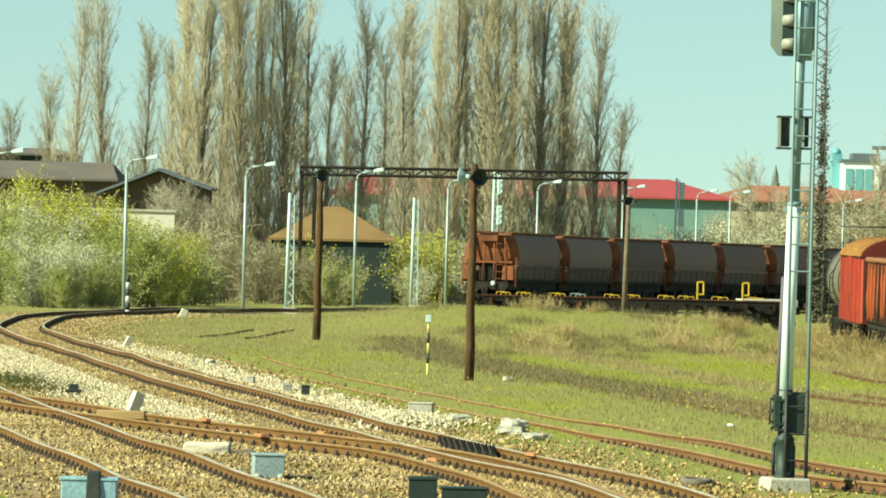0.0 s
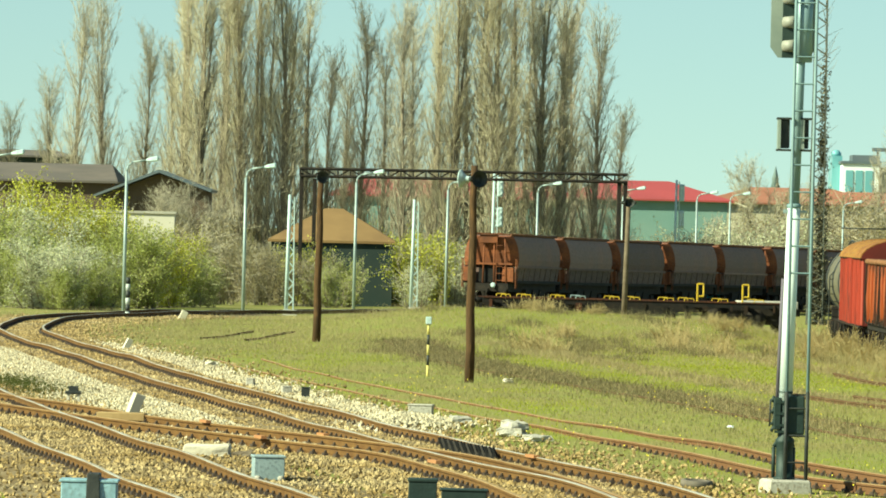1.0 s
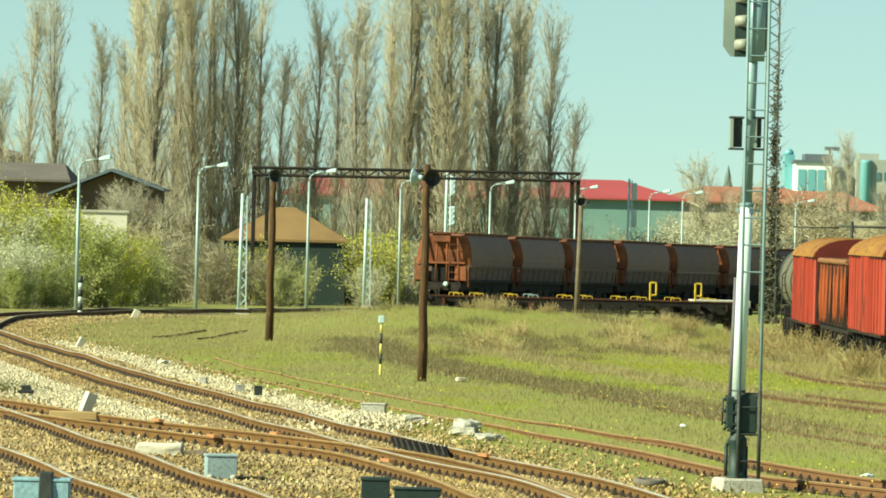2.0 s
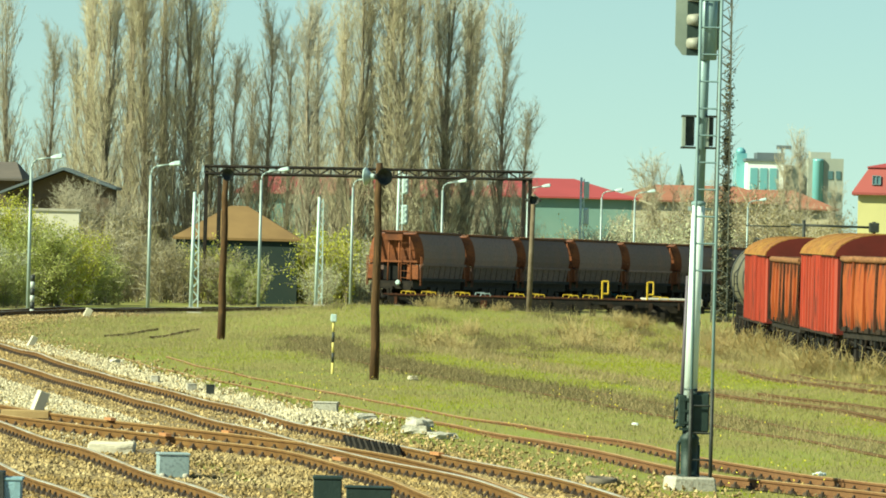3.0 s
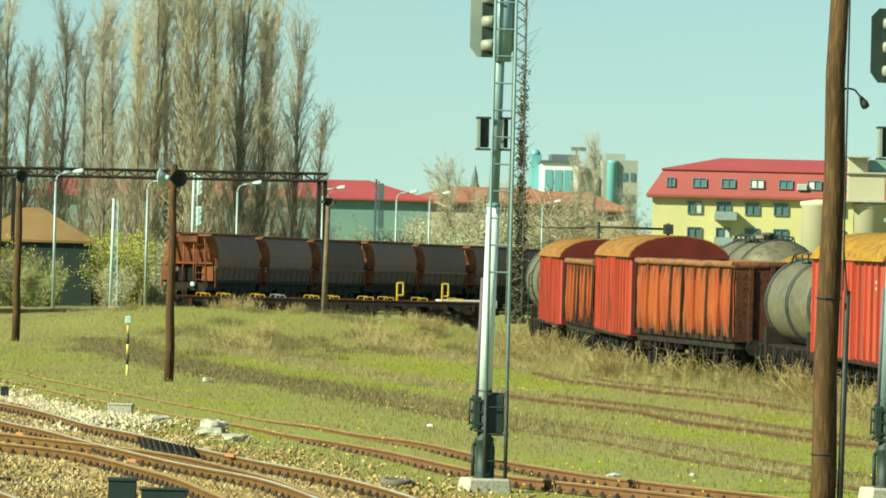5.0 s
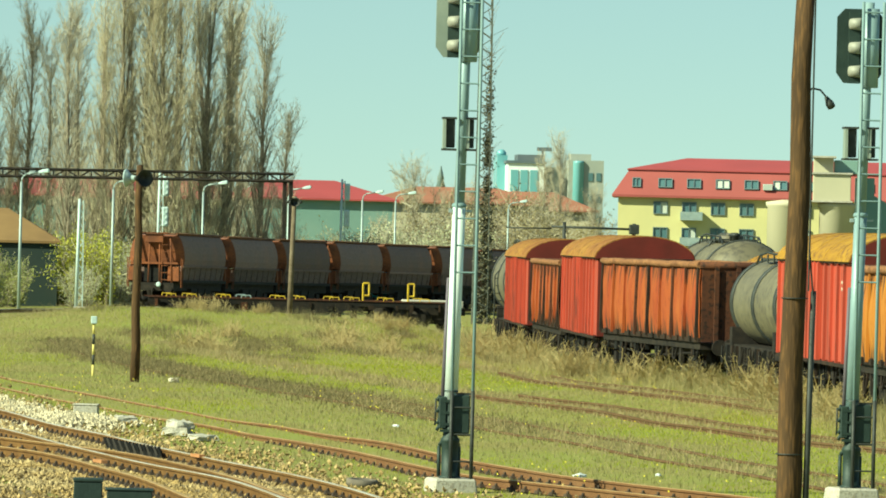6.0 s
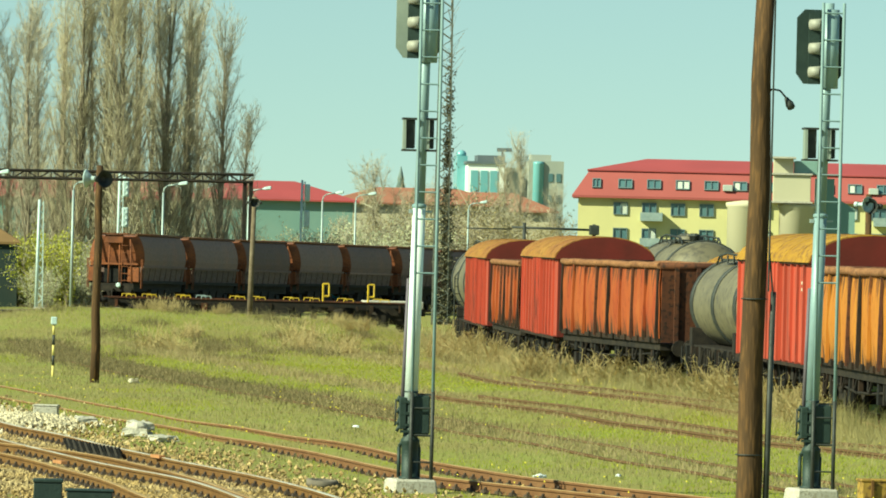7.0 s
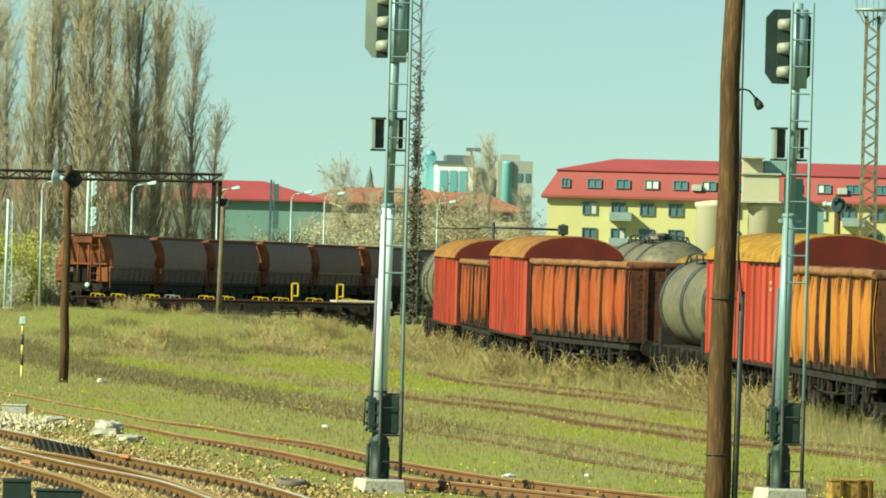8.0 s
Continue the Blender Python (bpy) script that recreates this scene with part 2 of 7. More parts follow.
def track(name, ctrl, label, top, sides=(-GAUGE / 2, GAUGE / 2), base=0.06, ties=True, step=0.6, limit=300, y_max=400, bar=RUST):
    tr = tagged(new(name), label, "railway track", "tracks of the yard", "structure")
    for s in sides:
        rail(tr, ctrl, top, s, base, bar)
    n = 0
    for p, d in spline(ctrl, step):
        if not ties or p.y > y_max or n >= limit:
            continue
        a = math.atan2(d.y, d.x) - math.pi / 2
        z = (base(p.y) if callable(base) else base) + ground_z(p.x, p.y)
        o = again(TIE, "sleeper", tr)
        o.matrix_basis = pose(p.x, p.y, z - 0.05, 0, 0, math.degrees(a) + random.uniform(-0.8, 0.8))
        n += 1
        nrm = Vector((d.y, -d.x, 0)).normalized()
        for s in sides:
            q = p + nrm * s
            f = again(FAST, "fastening", tr)
            f.matrix_basis = pose(q.x, q.y, z, 0, 0, math.degrees(a))
    return tr


MAIN = [(3.6, 80, 0), (2.65, 88, 0), (0.4, 100, 0), (-2.2, 115.5, 0), (-4.65, 130.5, 0), (-7.2, 148, 0), (-9.7, 166, 0), (-11.9, 181, 0), (-13.9, 197, 0), (-14.7, 211, 0), (-14.7, 224, 0), (-13.5, 234.5, 0), (-11.3, 244, 0), (-8.3, 256, 0), (-5.9, 268, 0), (-0.9, 292, 0), (2.1, 305, 0), (8.4, 330, 0), (19.2, 366, 0), (30.6, 400, 0), (60, 470, 0)]
DIVERGE = [(2.3, 80, 0), (0.2, 96, 0), (-2.2, 103.4, 0), (-3.9, 107.4, 0), (-5.6, 112, 0), (-6.9, 115.4, 0), (-9.6, 124.5, 0), (-14, 141, 0)]
NEAR = [(-1.5, 75, 0), (-3.35, 85.2, 0), (-4.3, 91, 0), (-5.6, 98.2, 0), (-7.05, 107, 0), (-8.6, 116, 0), (-10.7, 130, 0), (-14, 152, 0)]
SIDING = [(11.6, 78, 0), (9.4, 86, 0), (7.5, 92, 0), (6.3, 96.6, 0), (3.9, 112, 0), (1.4, 125.5, 0), (-1.3, 140, 0), (-3.9, 156, 0), (-6, 172, 0)]
YARD_A = [(13.2, 92, 0), (10.4, 108, 0), (6.6, 134.9, 0), (3.2, 156.3, 0), (0.8, 172.9, 0), (-1.2, 199.5, 0)]
YARD_B = [(19, 100, 0), (13.6, 120, 0), (11.4, 136, 0), (9.4, 146, 0), (6, 168, 0), (2, 200, 0)]
YARD_C = [(19.5, 118, 0), (15.8, 140.8, 0), (13.2, 154.4, 0), (11.8, 168.6, 0), (8.8, 200, 0), (7, 222, 0)]
main_track = track("main_track", MAIN, "curved main line with worn rust-brown rails on pale ballast", RAILTOP, limit=300, y_max=262)
turnout_track = track("turnout_track", DIVERGE, "diverging turnout rails, rust brown on ballast", RUSTTOP)
near_track = track("near_track", NEAR, "rusty rails in brown ballast", RAILTOP, (-1.0, 1.0))
siding_track = track("siding_track", SIDING, "rust-red siding with bare fastenings, sinking into grass", RUSTTOP, base=lambda v: -0.137 * min(1, max(0, (v - 98) / 26)), y_max=112, bar=SIDERUST)
for c, sunk in ((YARD_A, -0.13), (YARD_B[:4], -0.075), (YARD_C[:4], -0.075)):
    track("yard_track", c, "overgrown rusty yard track in long grass", DULLRUST, base=sunk, ties=False, bar=DULLRUST)
YARD_D = [(-7.25, 197.5, 0), (-6.95, 201, 0), (-6.5, 205, 0), (-5.75, 210.5, 0)]
track("yard_track", YARD_D, "short overgrown curve of old rails in grass", DULLRUST, base=-0.115, ties=False, bar=DULLRUST)
WAGON_LINE = [(18.6, 95, 0), (18.15, 118, 0), (18.0, 139, 0), (17.8, 152, 0), (17.4, 159.5, 0), (16.5, 166, 0), (15.8, 173, 0), (15.75, 181, 0), (15.75, 194, 0), (15.8, 206, 0), (16.0, 222, 0), (16.2, 245, 0)]
track("yard_track", WAGON_LINE, "overgrown rusty yard track under the stored wagons", RUSTTOP, base=-0.05, ties=False)


def bed(name, ctrl, half, top, label, right=None):
    """A ballast bed: a low bank with uneven shoulders."""
    verts, faces = [], []
    pts = spline(ctrl, 0.7)
    far = half if right is None else right
    cols = [(-half - 0.6, -0.10), (-half, top - 0.02), (-half * 0.5, top), (0, top), (far * 0.5, top), (far, top - 0.02), (far + 0.6, -0.10)]
    for p, d in pts:
        nrm = Vector((d.y, -d.x, 0)).normalized()
        for a, h in cols:
            a += 0.25 * noise.noise((p.x, p.y, a)) if abs(a) >= half else 0
            q = p + nrm * a
            verts.append((q.x, q.y, ground_z(q.x, q.y) + h + 0.035 * noise.noise((q.x * 1.7, q.y * 1.7, 9))))
    n = len(cols)
    for k in range(len(pts) - 1):
        for i in range(n - 1):
            faces.append((k * n + i, k * n + i + 1, (k + 1) * n + i + 1, (k + 1) * n + i))
    return tagged(raw(name, verts, faces, [BALLAST], None, True), label, "ballast", kind="structure")


bed("ballast_bed", MAIN[:13], 2.3, 0.05, "pale limestone ballast bank", 1.6)
bed("ballast_bed", DIVERGE, 1.9, 0.03, "pale limestone ballast")
bed("ballast_bed", NEAR, 2.6, 0.04, "brown stained ballast")


# ---- poles, lamps and signals ----
def wooden_pole(x, y, h, lean_x, r0, label, horn, z=0.0):
    po = thing("wooden_pole", pose(x, y, z), label, "pole", "wooden loudspeaker poles")
    bm = bmesh.new()
    pts = [(lean_x * k / 6 + 0.02 * math.sin(k * 2.1), 0, h * k / 6 - (0.4 if k == 0 else 0)) for k in range(7)]
    secs = []
    for k, (px, py, pz) in enumerate(pts):
        r = r0 * (1 - 0.055 * k)
        secs.append([(px + r * math.cos(a) * (1 + 0.05 * math.sin(3 * a + k)), py + r * math.sin(a), pz) for a in [6.283 * i / 12 for i in range(12)]])
    loft(bm, secs, 0, True, True, True)
    part("post", bm, WOOD, po)
    return po


def horn_at(po, x, y, z, yaw, s, material=None):
    """A loudspeaker horn with its driver and bracket."""
    bm = bmesh.new()
    prof = [(0.05, -0.22), (0.06, -0.05), (0.09, 0.08), (0.16, 0.17), (0.24, 0.22), (0.25, 0.24), (0.21, 0.20), (0.10, 0.08), (0.03, 0.06)]
    lathe(bm, [(r * s, h * s) for r, h in prof], 18, 0, "y")
    rod(bm, (0, -0.2 * s, 0), (0, -0.34 * s, 0), 0.09 * s, 0.08 * s, 12)
    hn = part("horn", bm, material or DARK, po, "round loudspeaker horn")
    hn.matrix_basis = pose(x, y, z, 0, 0, yaw)
    return hn


p_far = wooden_pole(-4.16, 197.7, 5.65, 0.05, 0.14, "dark wooden pole with a loudspeaker, standing in grass", 1)
p_mid = wooden_pole(0.74, 151.8, 5.55, 0.02, 0.125, "dark brown wooden pole with a grey loudspeaker in the grass", 1)
p_near = wooden_pole(8.31, 71.9, 7.2, 0.10, 0.165, "thick brown wooden pole with a small hooked lamp", 0)


def street_lamp(x, y, h, reach, z):
    la = thing("street_lamp", pose(x, y, z), "pale grey steel street lamp with a curved arm", "street lamp", "street lamps along the line")
    bm = bmesh.new()
    rod(bm, (0, 0, -0.4), (0, 0, h - 0.5), 0.085, 0.06, 8)
    part("pole", bm, GREYPOLE, la)
    bm = bmesh.new()
    pipe(bm, [(0, 0, h - 0.52), (0.06, 0, h - 0.25), (0.25, 0, h - 0.1), (reach * 0.65, 0, h)], 0.04, 6)
    part("arm", bm, GREYPOLE, la)
    bm = bmesh.new()
    loft(bm, [[(px, a * w, h + dz + b * hh) for a, b in ((-1, -0.6), (-0.8, 0.6), (0, 1), (0.8, 0.6), (1, -0.6), (0, -1))] for px, w, hh, dz in ((reach * 0.6, 0.06, 0.05, 0.0), (reach * 0.75, 0.13, 0.1, 0.03), (reach * 0.95, 0.15, 0.11, 0.07), (reach, 0.05, 0.04, 0.08))])
    part("lamp_head", bm, PALE, la, "white lamp head")
    return la


LAMPS = [(-18.0, 235, 6.41), (-13.4, 250, 6.45), (-8.9, 266, 6.59), (-4.3, 290, 6.85), (0.2, 312, 6.88), (5.2, 330, 7.10), (10.7, 355, 7.33), (16.1, 378, 7.53), (18.7, 388, 7.65), (28.6, 425, 7.74)]
for lx, ly, lh in LAMPS:
    street_lamp(lx, ly, lh, 1.35, ground_z(lx, ly))
horn_at(p_far, 0.04, -0.24, 5.5, 200, 0.85)
horn_at(p_mid, 0.06, -0.26, 5.2, 205, 0.9)
horn_at(p_mid, -0.12, 0.05, 5.2, 70, 0.95, PALE)


PURPLE = mat("purple_grey_pipe", (0.10, 0.085, 0.11), (0.14, 0.12, 0.14), 3, 0.7)
PLATE = mat("grey_green_plate", (0.26, 0.30, 0.26), (0.20, 0.24, 0.21), 2, 0.6, 0.1, 0.1, 20)
BLUEGREY = mat("blue_grey_paint", (0.32, 0.40, 0.41), (0.26, 0.34, 0.35), 3, 0.6, 0.1, 0.2, 20, (0.21, 0.26, 0.27))


MASTPAINT = mat("white_mast_paint", (0.74, 0.82, 0.79), (0.64, 0.75, 0.73), 2, 0.5, 0.0, 0.1, 20)
HOODGREY = mat("dull_beige_hood_paint", (0.30, 0.30, 0.25), (0.20, 0.20, 0.17), 6, 0.6, 0, 0.1, 20)
MASTGREY = mat("grey_teal_mast_paint", (0.24, 0.34, 0.355), (0.19, 0.28, 0.30), 2, 0.45, 0.1, 0.1, 20)
TEALPAINT = mat("teal_ladder_paint", (0.18, 0.27, 0.28), (0.14, 0.21, 0.22), 3, 0.6, 0.0, 0.1, 20)


def signal_mast(x, y, h, label, white=True):
    """A steel signal mast: footing, tube, ladder, relay case, marker lamp box and a three-lens head."""
    ma = thing("signal_mast", pose(x, y, 0), label, "railway signal", "signal masts")
    bm = bmesh.new()
    box(bm, (-0.06, 0, 0.0), (0.74, 0.72, 0.36), 0.2, 0, 0.9)
    part("footing", bm, CONCRETE, ma, "whitewashed concrete footing", 0.03)
    bm = bmesh.new()
    lathe(bm, [(0.17, 0.17), (0.17, 0.21), (0.13, 0.22), (0.135, 0.72), (0.15, 0.75), (0.15, 0.79), (0.10, 0.85), (0.10, 1.5), (0.115, 1.55)], 14, 0, "z", (-0.08, 0, 0))
    part("base_tube", bm, GREENIRON, ma, "dark green base casting")
    for px, pr in ((-0.25, 0.03), (0.05, 0.04)):
        bm = bmesh.new()
        pipe(bm, [(px, 0.03, 0.2), (px, 0.03, 0.68), (px * 0.5 - 0.04, 0.02, 0.8), (px * 0.5 - 0.04, 0.02, 0.95)], pr, 8)
        part("cable_pipe", bm, GREENIRON, ma)
    bm = bmesh.new()
    box(bm, (0.06, 0, 1.18), (0.30, 0.28, 0.60))
    relay = part("relay_case", bm, GREENIRON, ma, "dark green relay case", 0.02)
    bm = bmesh.new()
    box(bm, (-0.21, 0.0, 1.2), (0.12, 0.2, 0.50))
    part("terminal_box", bm, GREENIRON, relay, "", 0.015)
    for z in (0.92, 1.02, 1.2, 1.38):
        bm = bmesh.new()
        rod(bm, (-0.30, -0.06, z), (-0.26, -0.06, z + 0.09), 0.026, n=8)
        box(bm, (-0.17, -0.08, z), (0.16, 0.05, 0.04))
        part("hinge", bm, GREENIRON, relay)
    for z in (0.86, 1.5):
        bm = bmesh.new()
        box(bm, (0.13, -0.1, z), (0.28, 0.04, 0.03))
        part("bracket", bm, DARK, relay)
    bm = bmesh.new()
    pipe(bm, [(-0.32, -0.03, 1.42), (-0.325, -0.03, 1.0)], 0.014, 6)
    part("handle", bm, DARK, relay)
    bm = bmesh.new()
    rod(bm, (-0.21, 0.02, 1.4), (-0.165, 0.02, 3.3), 0.035, 0.03, 8)
    part("cable_conduit", bm, PURPLE, ma, "dull purple-grey conduit")
    lean = lambda z: -0.085 + 0.125 * (z - 1.4) / (h - 1.4)
    bm = bmesh.new()
    rod(bm, (lean(1.4), 0, 1.4), (lean(4.45), 0, 4.45), 0.105, 0.10, 16)
    part("tube", bm, MASTPAINT if white else MASTGREY, ma, "pale painted lower tube")
    bm = bmesh.new()
    rod(bm, (lean(4.45), 0, 4.45), (lean(h), 0, h), 0.082, 0.075, 16)
    part("upper_tube", bm, MASTGREY, ma, "blue-grey upper tube")
    bm = bmesh.new()
    lathe(bm, [(0.103, 4.40), (0.115, 4.41), (0.115, 4.45), (0.085, 4.47)], 16, 0, "z", (lean(4.4), 0, 0))
    part("flange", bm, TEALPAINT, ma)
    bm = bmesh.new()
    rod(bm, (-0.08, -0.19, 0.18), (-0.08, -0.19, h), 0.024, n=6)
    part("ladder_rail", bm, TEALPAINT, ma)
    bm = bmesh.new()
    rod(bm, (0.245, -0.19, 0.18), (0.245, -0.19, h), 0.026, n=6)
    part("ladder_rail", bm, TEALPAINT, ma)
    for lx in (-0.08, 0.245):
        bm = bmesh.new()
        rod(bm, (lx, -0.19, 0.0), (lx, -0.19, 1.55), 0.031, n=6)
        part("ladder_foot", bm, DARK, ma, "black lower ladder rail")
    k = 0.45
    while k < h:
        if not 1.6 < k < 3.3:
            bm = bmesh.new()
            rod(bm, (-0.08, -0.19, k), (0.245, -0.19, k), 0.014, n=5)
            part("rung", bm, DARK if k < 1.6 else TEALPAINT, ma)
        k += 0.42
    bm = bmesh.new()
    box(bm, (0.0, 0, 4.35), (0.34, 0.06, 0.03))
    box(bm, (-0.16, 0, 4.35), (0.06, 0.08, 0.06))
    part("clamp", bm, GREYPOLE, ma)
    for cx, w in ((-0.20, 0.15), (0.13, 0.08)):
        bm = bmesh.new()
        box(bm, (cx, 0.08, 5.55), (w, 0.32, 0.44))
        lamp_box = part("route_lamp_box", bm, DARK, ma, "black lamp box", 0.01)
        for z in (5.79, 5.30):
            bm = bmesh.new()
            box(bm, (cx, 0.06, z), (w + 0.09, 0.4, 0.03))
            part("lamp_box_rim", bm, DARK, lamp_box)
        bm = bmesh.new()
        box(bm, (cx - w / 2 - 0.015, 0.0, 5.55), (0.045, 0.30, 0.47), 0, 0, 0.9)
        part("side_plate", bm, PLATE, lamp_box, "grey-green side plate")
    # the head: a chamfered plate behind the tube, with deep hoods
    bm = bmesh.new()
    out = [(-0.36, -0.42), (-0.24, -0.58), (0.24, -0.58), (0.36, -0.42), (0.36, 0.45), (0.24, 0.58), (-0.24, 0.58), (-0.36, 0.45)]
    loft(bm, [[(a, d, b) for a, b in out] for d in (0.10, 0.15)])
    part("signal_plate", bm, PLATE if white else GREENIRON, ma, "chamfered signal plate").matrix_basis = pose(-0.09, 0, h - 0.68)
    bm = bmesh.new()
    box(bm, (0, 0.24, 0), (0.34, 0.18, 0.95))
    part("signal_case", bm, GREENIRON, ma, "dark green lamp case", 0.03).matrix_basis = pose(-0.09, 0, h - 0.68)
    bm = bmesh.new()
    rod(bm, (0.06, -0.02, h - 1.33), (0.06, -0.02, h - 0.1), 0.135, 0.135, 16)
    part("collar_tube", bm, MASTGREY, ma, "blue-grey sleeve on the tube")
    for i in range(3):
        bm = bmesh.new()
        lathe(bm, [(0.085, 0.10), (0.10, -0.10), (0.095, -0.10), (0.085, 0.02), (0.02, 0.0)], 14, 0, "y")
        part("lens_hood", bm, HOODGREY, ma, "dull grey-beige lens hood").matrix_basis = pose(-0.16, 0, h - 0.34 - 0.37 * i, 0, 0, 62)
        # A solid dark block gives the recess behind the hood its shade.
        bm = bmesh.new()
        box(bm, (-0.185, 0.06, h - 0.34 - 0.37 * i), (0.17, 0.08, 0.37))
        part("recess_shade", bm, GREENIRON, ma, "dark block painted as the shaded recess behind the lens")
    return ma


signal_mast(5.47, 92.3, 8.0, "tall pale steel signal mast with ladder on a concrete footing")
signal_mast(11.72, 92.0, 7.75, "grey-teal steel signal mast with ladder and dark head", False)


# ---- wagons ----
HOP_SIDE = mat("sooty_maroon_paint", (0.205, 0.145, 0.135), (0.255, 0.155, 0.13), 0.5, 0.8, 0.0, 0.2, 7, (0.16, 0.11, 0.09), 0.3)
HOP_END = mat("rust_orange_sheet", (0.255, 0.085, 0.035), (0.085, 0.034, 0.02), 1.1, 0.8, 0, 0.3, 14, (0.13, 0.05, 0.03))
UNDER = mat("greasy_underframe", (0.016, 0.014, 0.013), (0.038, 0.03, 0.023), 4, 0.8, 0.1, 0.3, 20)
REDSIDE = mat("faded_red_wagon_paint", (0.37, 0.048, 0.026), (0.30, 0.044, 0.022), 0.7, 0.7, 0, 0.2, 5, (0.15, 0.03, 0.02), 0.2, (1, 1, 0.12), 0.55, 0.58, 0.1)


def streaked(name, c1, c2, drip, wet):
    """Weathered wagon paint: runs of rust that start at the top edge, ragged tears along the bottom, chips between."""
    m = mat(name, c1, c2, 0.8, 0.8, 0, 0.3, 9.0, tuple(0.6 * v for v in c2), 0, (1, 1.5, 0.5), 0.5, 0.60, 0.1)
    nt = m.node_tree
    bs = nt.nodes["Principled BSDF"]
    base = bs.inputs["Base Color"].links[0].from_socket
    co = nt.nodes.new("ShaderNodeTexCoord")
    sep = nt.nodes.new("ShaderNodeSeparateXYZ")
    nt.links.new(co.outputs["Object"], sep.inputs[0])
    for k, (z0, z1, freq, thin) in enumerate(((2.2, 3.3, 4.2, 0.09), (2.1, 1.25, 4.6, 0.07))):
        mp = nt.nodes.new("ShaderNodeMapping")
        mp.inputs["Scale"].default_value = (0, 1, thin)
        mp.inputs["Location"].default_value = (0, 7.3 * k, 0)
        nt.links.new(co.outputs["Object"], mp.inputs[0])
        no = nt.nodes.new("ShaderNodeTexNoise")
        no.inputs["Scale"].default_value = freq
        no.inputs["Detail"].default_value = 6
        no.inputs["Roughness"].default_value = 0.7
        nt.links.new(mp.outputs[0], no.inputs["Vector"])
        mr = nt.nodes.new("ShaderNodeMapRange")
        for key, v in (("From Min", z0), ("From Max", z1), ("To Min", -0.07), ("To Max", 0.15)):
            mr.inputs[key].default_value = v
        nt.links.new(sep.outputs[2], mr.inputs["Value"])
        ad = nt.nodes.new("ShaderNodeMath")
        ad.operation = "ADD"
        nt.links.new(no.outputs[0], ad.inputs[0])
        nt.links.new(mr.outputs[0], ad.inputs[1])
        rp = nt.nodes.new("ShaderNodeValToRGB")
        rp.color_ramp.elements[0].position = 0.57
        rp.color_ramp.elements[1].position = 0.64
        rp.color_ramp.elements[0].color = (0, 0, 0, 1)
        nt.links.new(ad.outputs[0], rp.inputs[0])
        mx = nt.nodes.new("ShaderNodeMix")
        mx.data_type = "RGBA"
        nt.links.new(rp.outputs[0], mx.inputs["Factor"])
        nt.links.new(base, mx.inputs["A"])
        mx.inputs["B"].default_value = (*(wet if k else drip), 1)
        base = mx.outputs["Result"]
    nt.links.new(base, bs.inputs["Base Color"])
    return m


ORANGESIDE = streaked("rusty_orange_wagon_paint", (0.32, 0.085, 0.025), (0.25, 0.045, 0.018), (0.06, 0.026, 0.016), (0.045, 0.028, 0.018))
YELORANGE = streaked("sun_bleached_orange_paint", (0.42, 0.175, 0.03), (0.36, 0.125, 0.026), (0.10, 0.04, 0.018), (0.06, 0.032, 0.018))
ROOF = mat("rusty_yellow_roof", (0.36, 0.20, 0.028), (0.26, 0.13, 0.025), 0.7, 0.85, 0, 0.2, 6, (0.13, 0.06, 0.03))
ENDDARK = mat("rust_and_shade_dark", (0.07, 0.028, 0.018), (0.12, 0.045, 0.022), 1.0, 0.85, 0, 0.3, 9, (0.03, 0.018, 0.014))
# Grime, with the shade under the wagon sides put into the tone.
GRIMESHADE = mat("grime_and_shade", (0.016, 0.013, 0.011), (0.045, 0.026, 0.017), 2, 0.9, 0, 0.3, 14)
TOPRUST = mat("tan_rust_top_rail", (0.27, 0.13, 0.06), (0.19, 0.085, 0.04), 1.5, 0.85, 0, 0.3, 12, (0.10, 0.045, 0.025))
RIM = mat("brown_rust_rim", (0.12, 0.055, 0.032), (0.18, 0.085, 0.045), 2, 0.85, 0, 0.3, 14)
TANKMAT = mat("grimy_tank_paint", (0.17, 0.15, 0.095), (0.11, 0.095, 0.06), 0.8, 0.6, 0.1, 0.15, 5, (0.08, 0.07, 0.05))
ENDRED = mat("dark_red_end_paint", (0.12, 0.018, 0.014), (0.08, 0.016, 0.012), 1.2, 0.75, 0, 0.2, 10)
YELLOW = mat("yellow_fitting_paint", (0.55, 0.37, 0.025), (0.38, 0.24, 0.03), 4, 0.6, 0, 0.1, 20)


def bogie(w, y, base=1.8, axles=True):
    """A two-axle bogie with its side frames, springs and wheels."""
    for s in (-1, 1):
        bm = bmesh.new()
        box(bm, (s * 1.0, y, 0.55), (0.14, base + 0.7, 0.22), 0, 0, 0.9)
        box(bm, (s * 1.02, y, 0.75), (0.2, 0.7, 0.25))
        for e in (-1, 1):
            box(bm, (s * 1.05, y + e * base / 2, 0.5), (0.22, 0.34, 0.36))
        part("bogie_frame", bm, UNDER, w)
    for e in (-1, 1):
        bm = bmesh.new()
        for s in (-1, 1):
            lathe(bm, [(0.40, -0.06), (0.46, -0.05), (0.46, 0.07), (0.2, 0.07)], 16, 0, "x", (s * 0.75, y + e * base / 2, 0.46))
        rod(bm, (-0.75, y + e * base / 2, 0.46), (0.75, y + e * base / 2, 0.46), 0.08)
        part("wheelset", bm, UNDER, w)


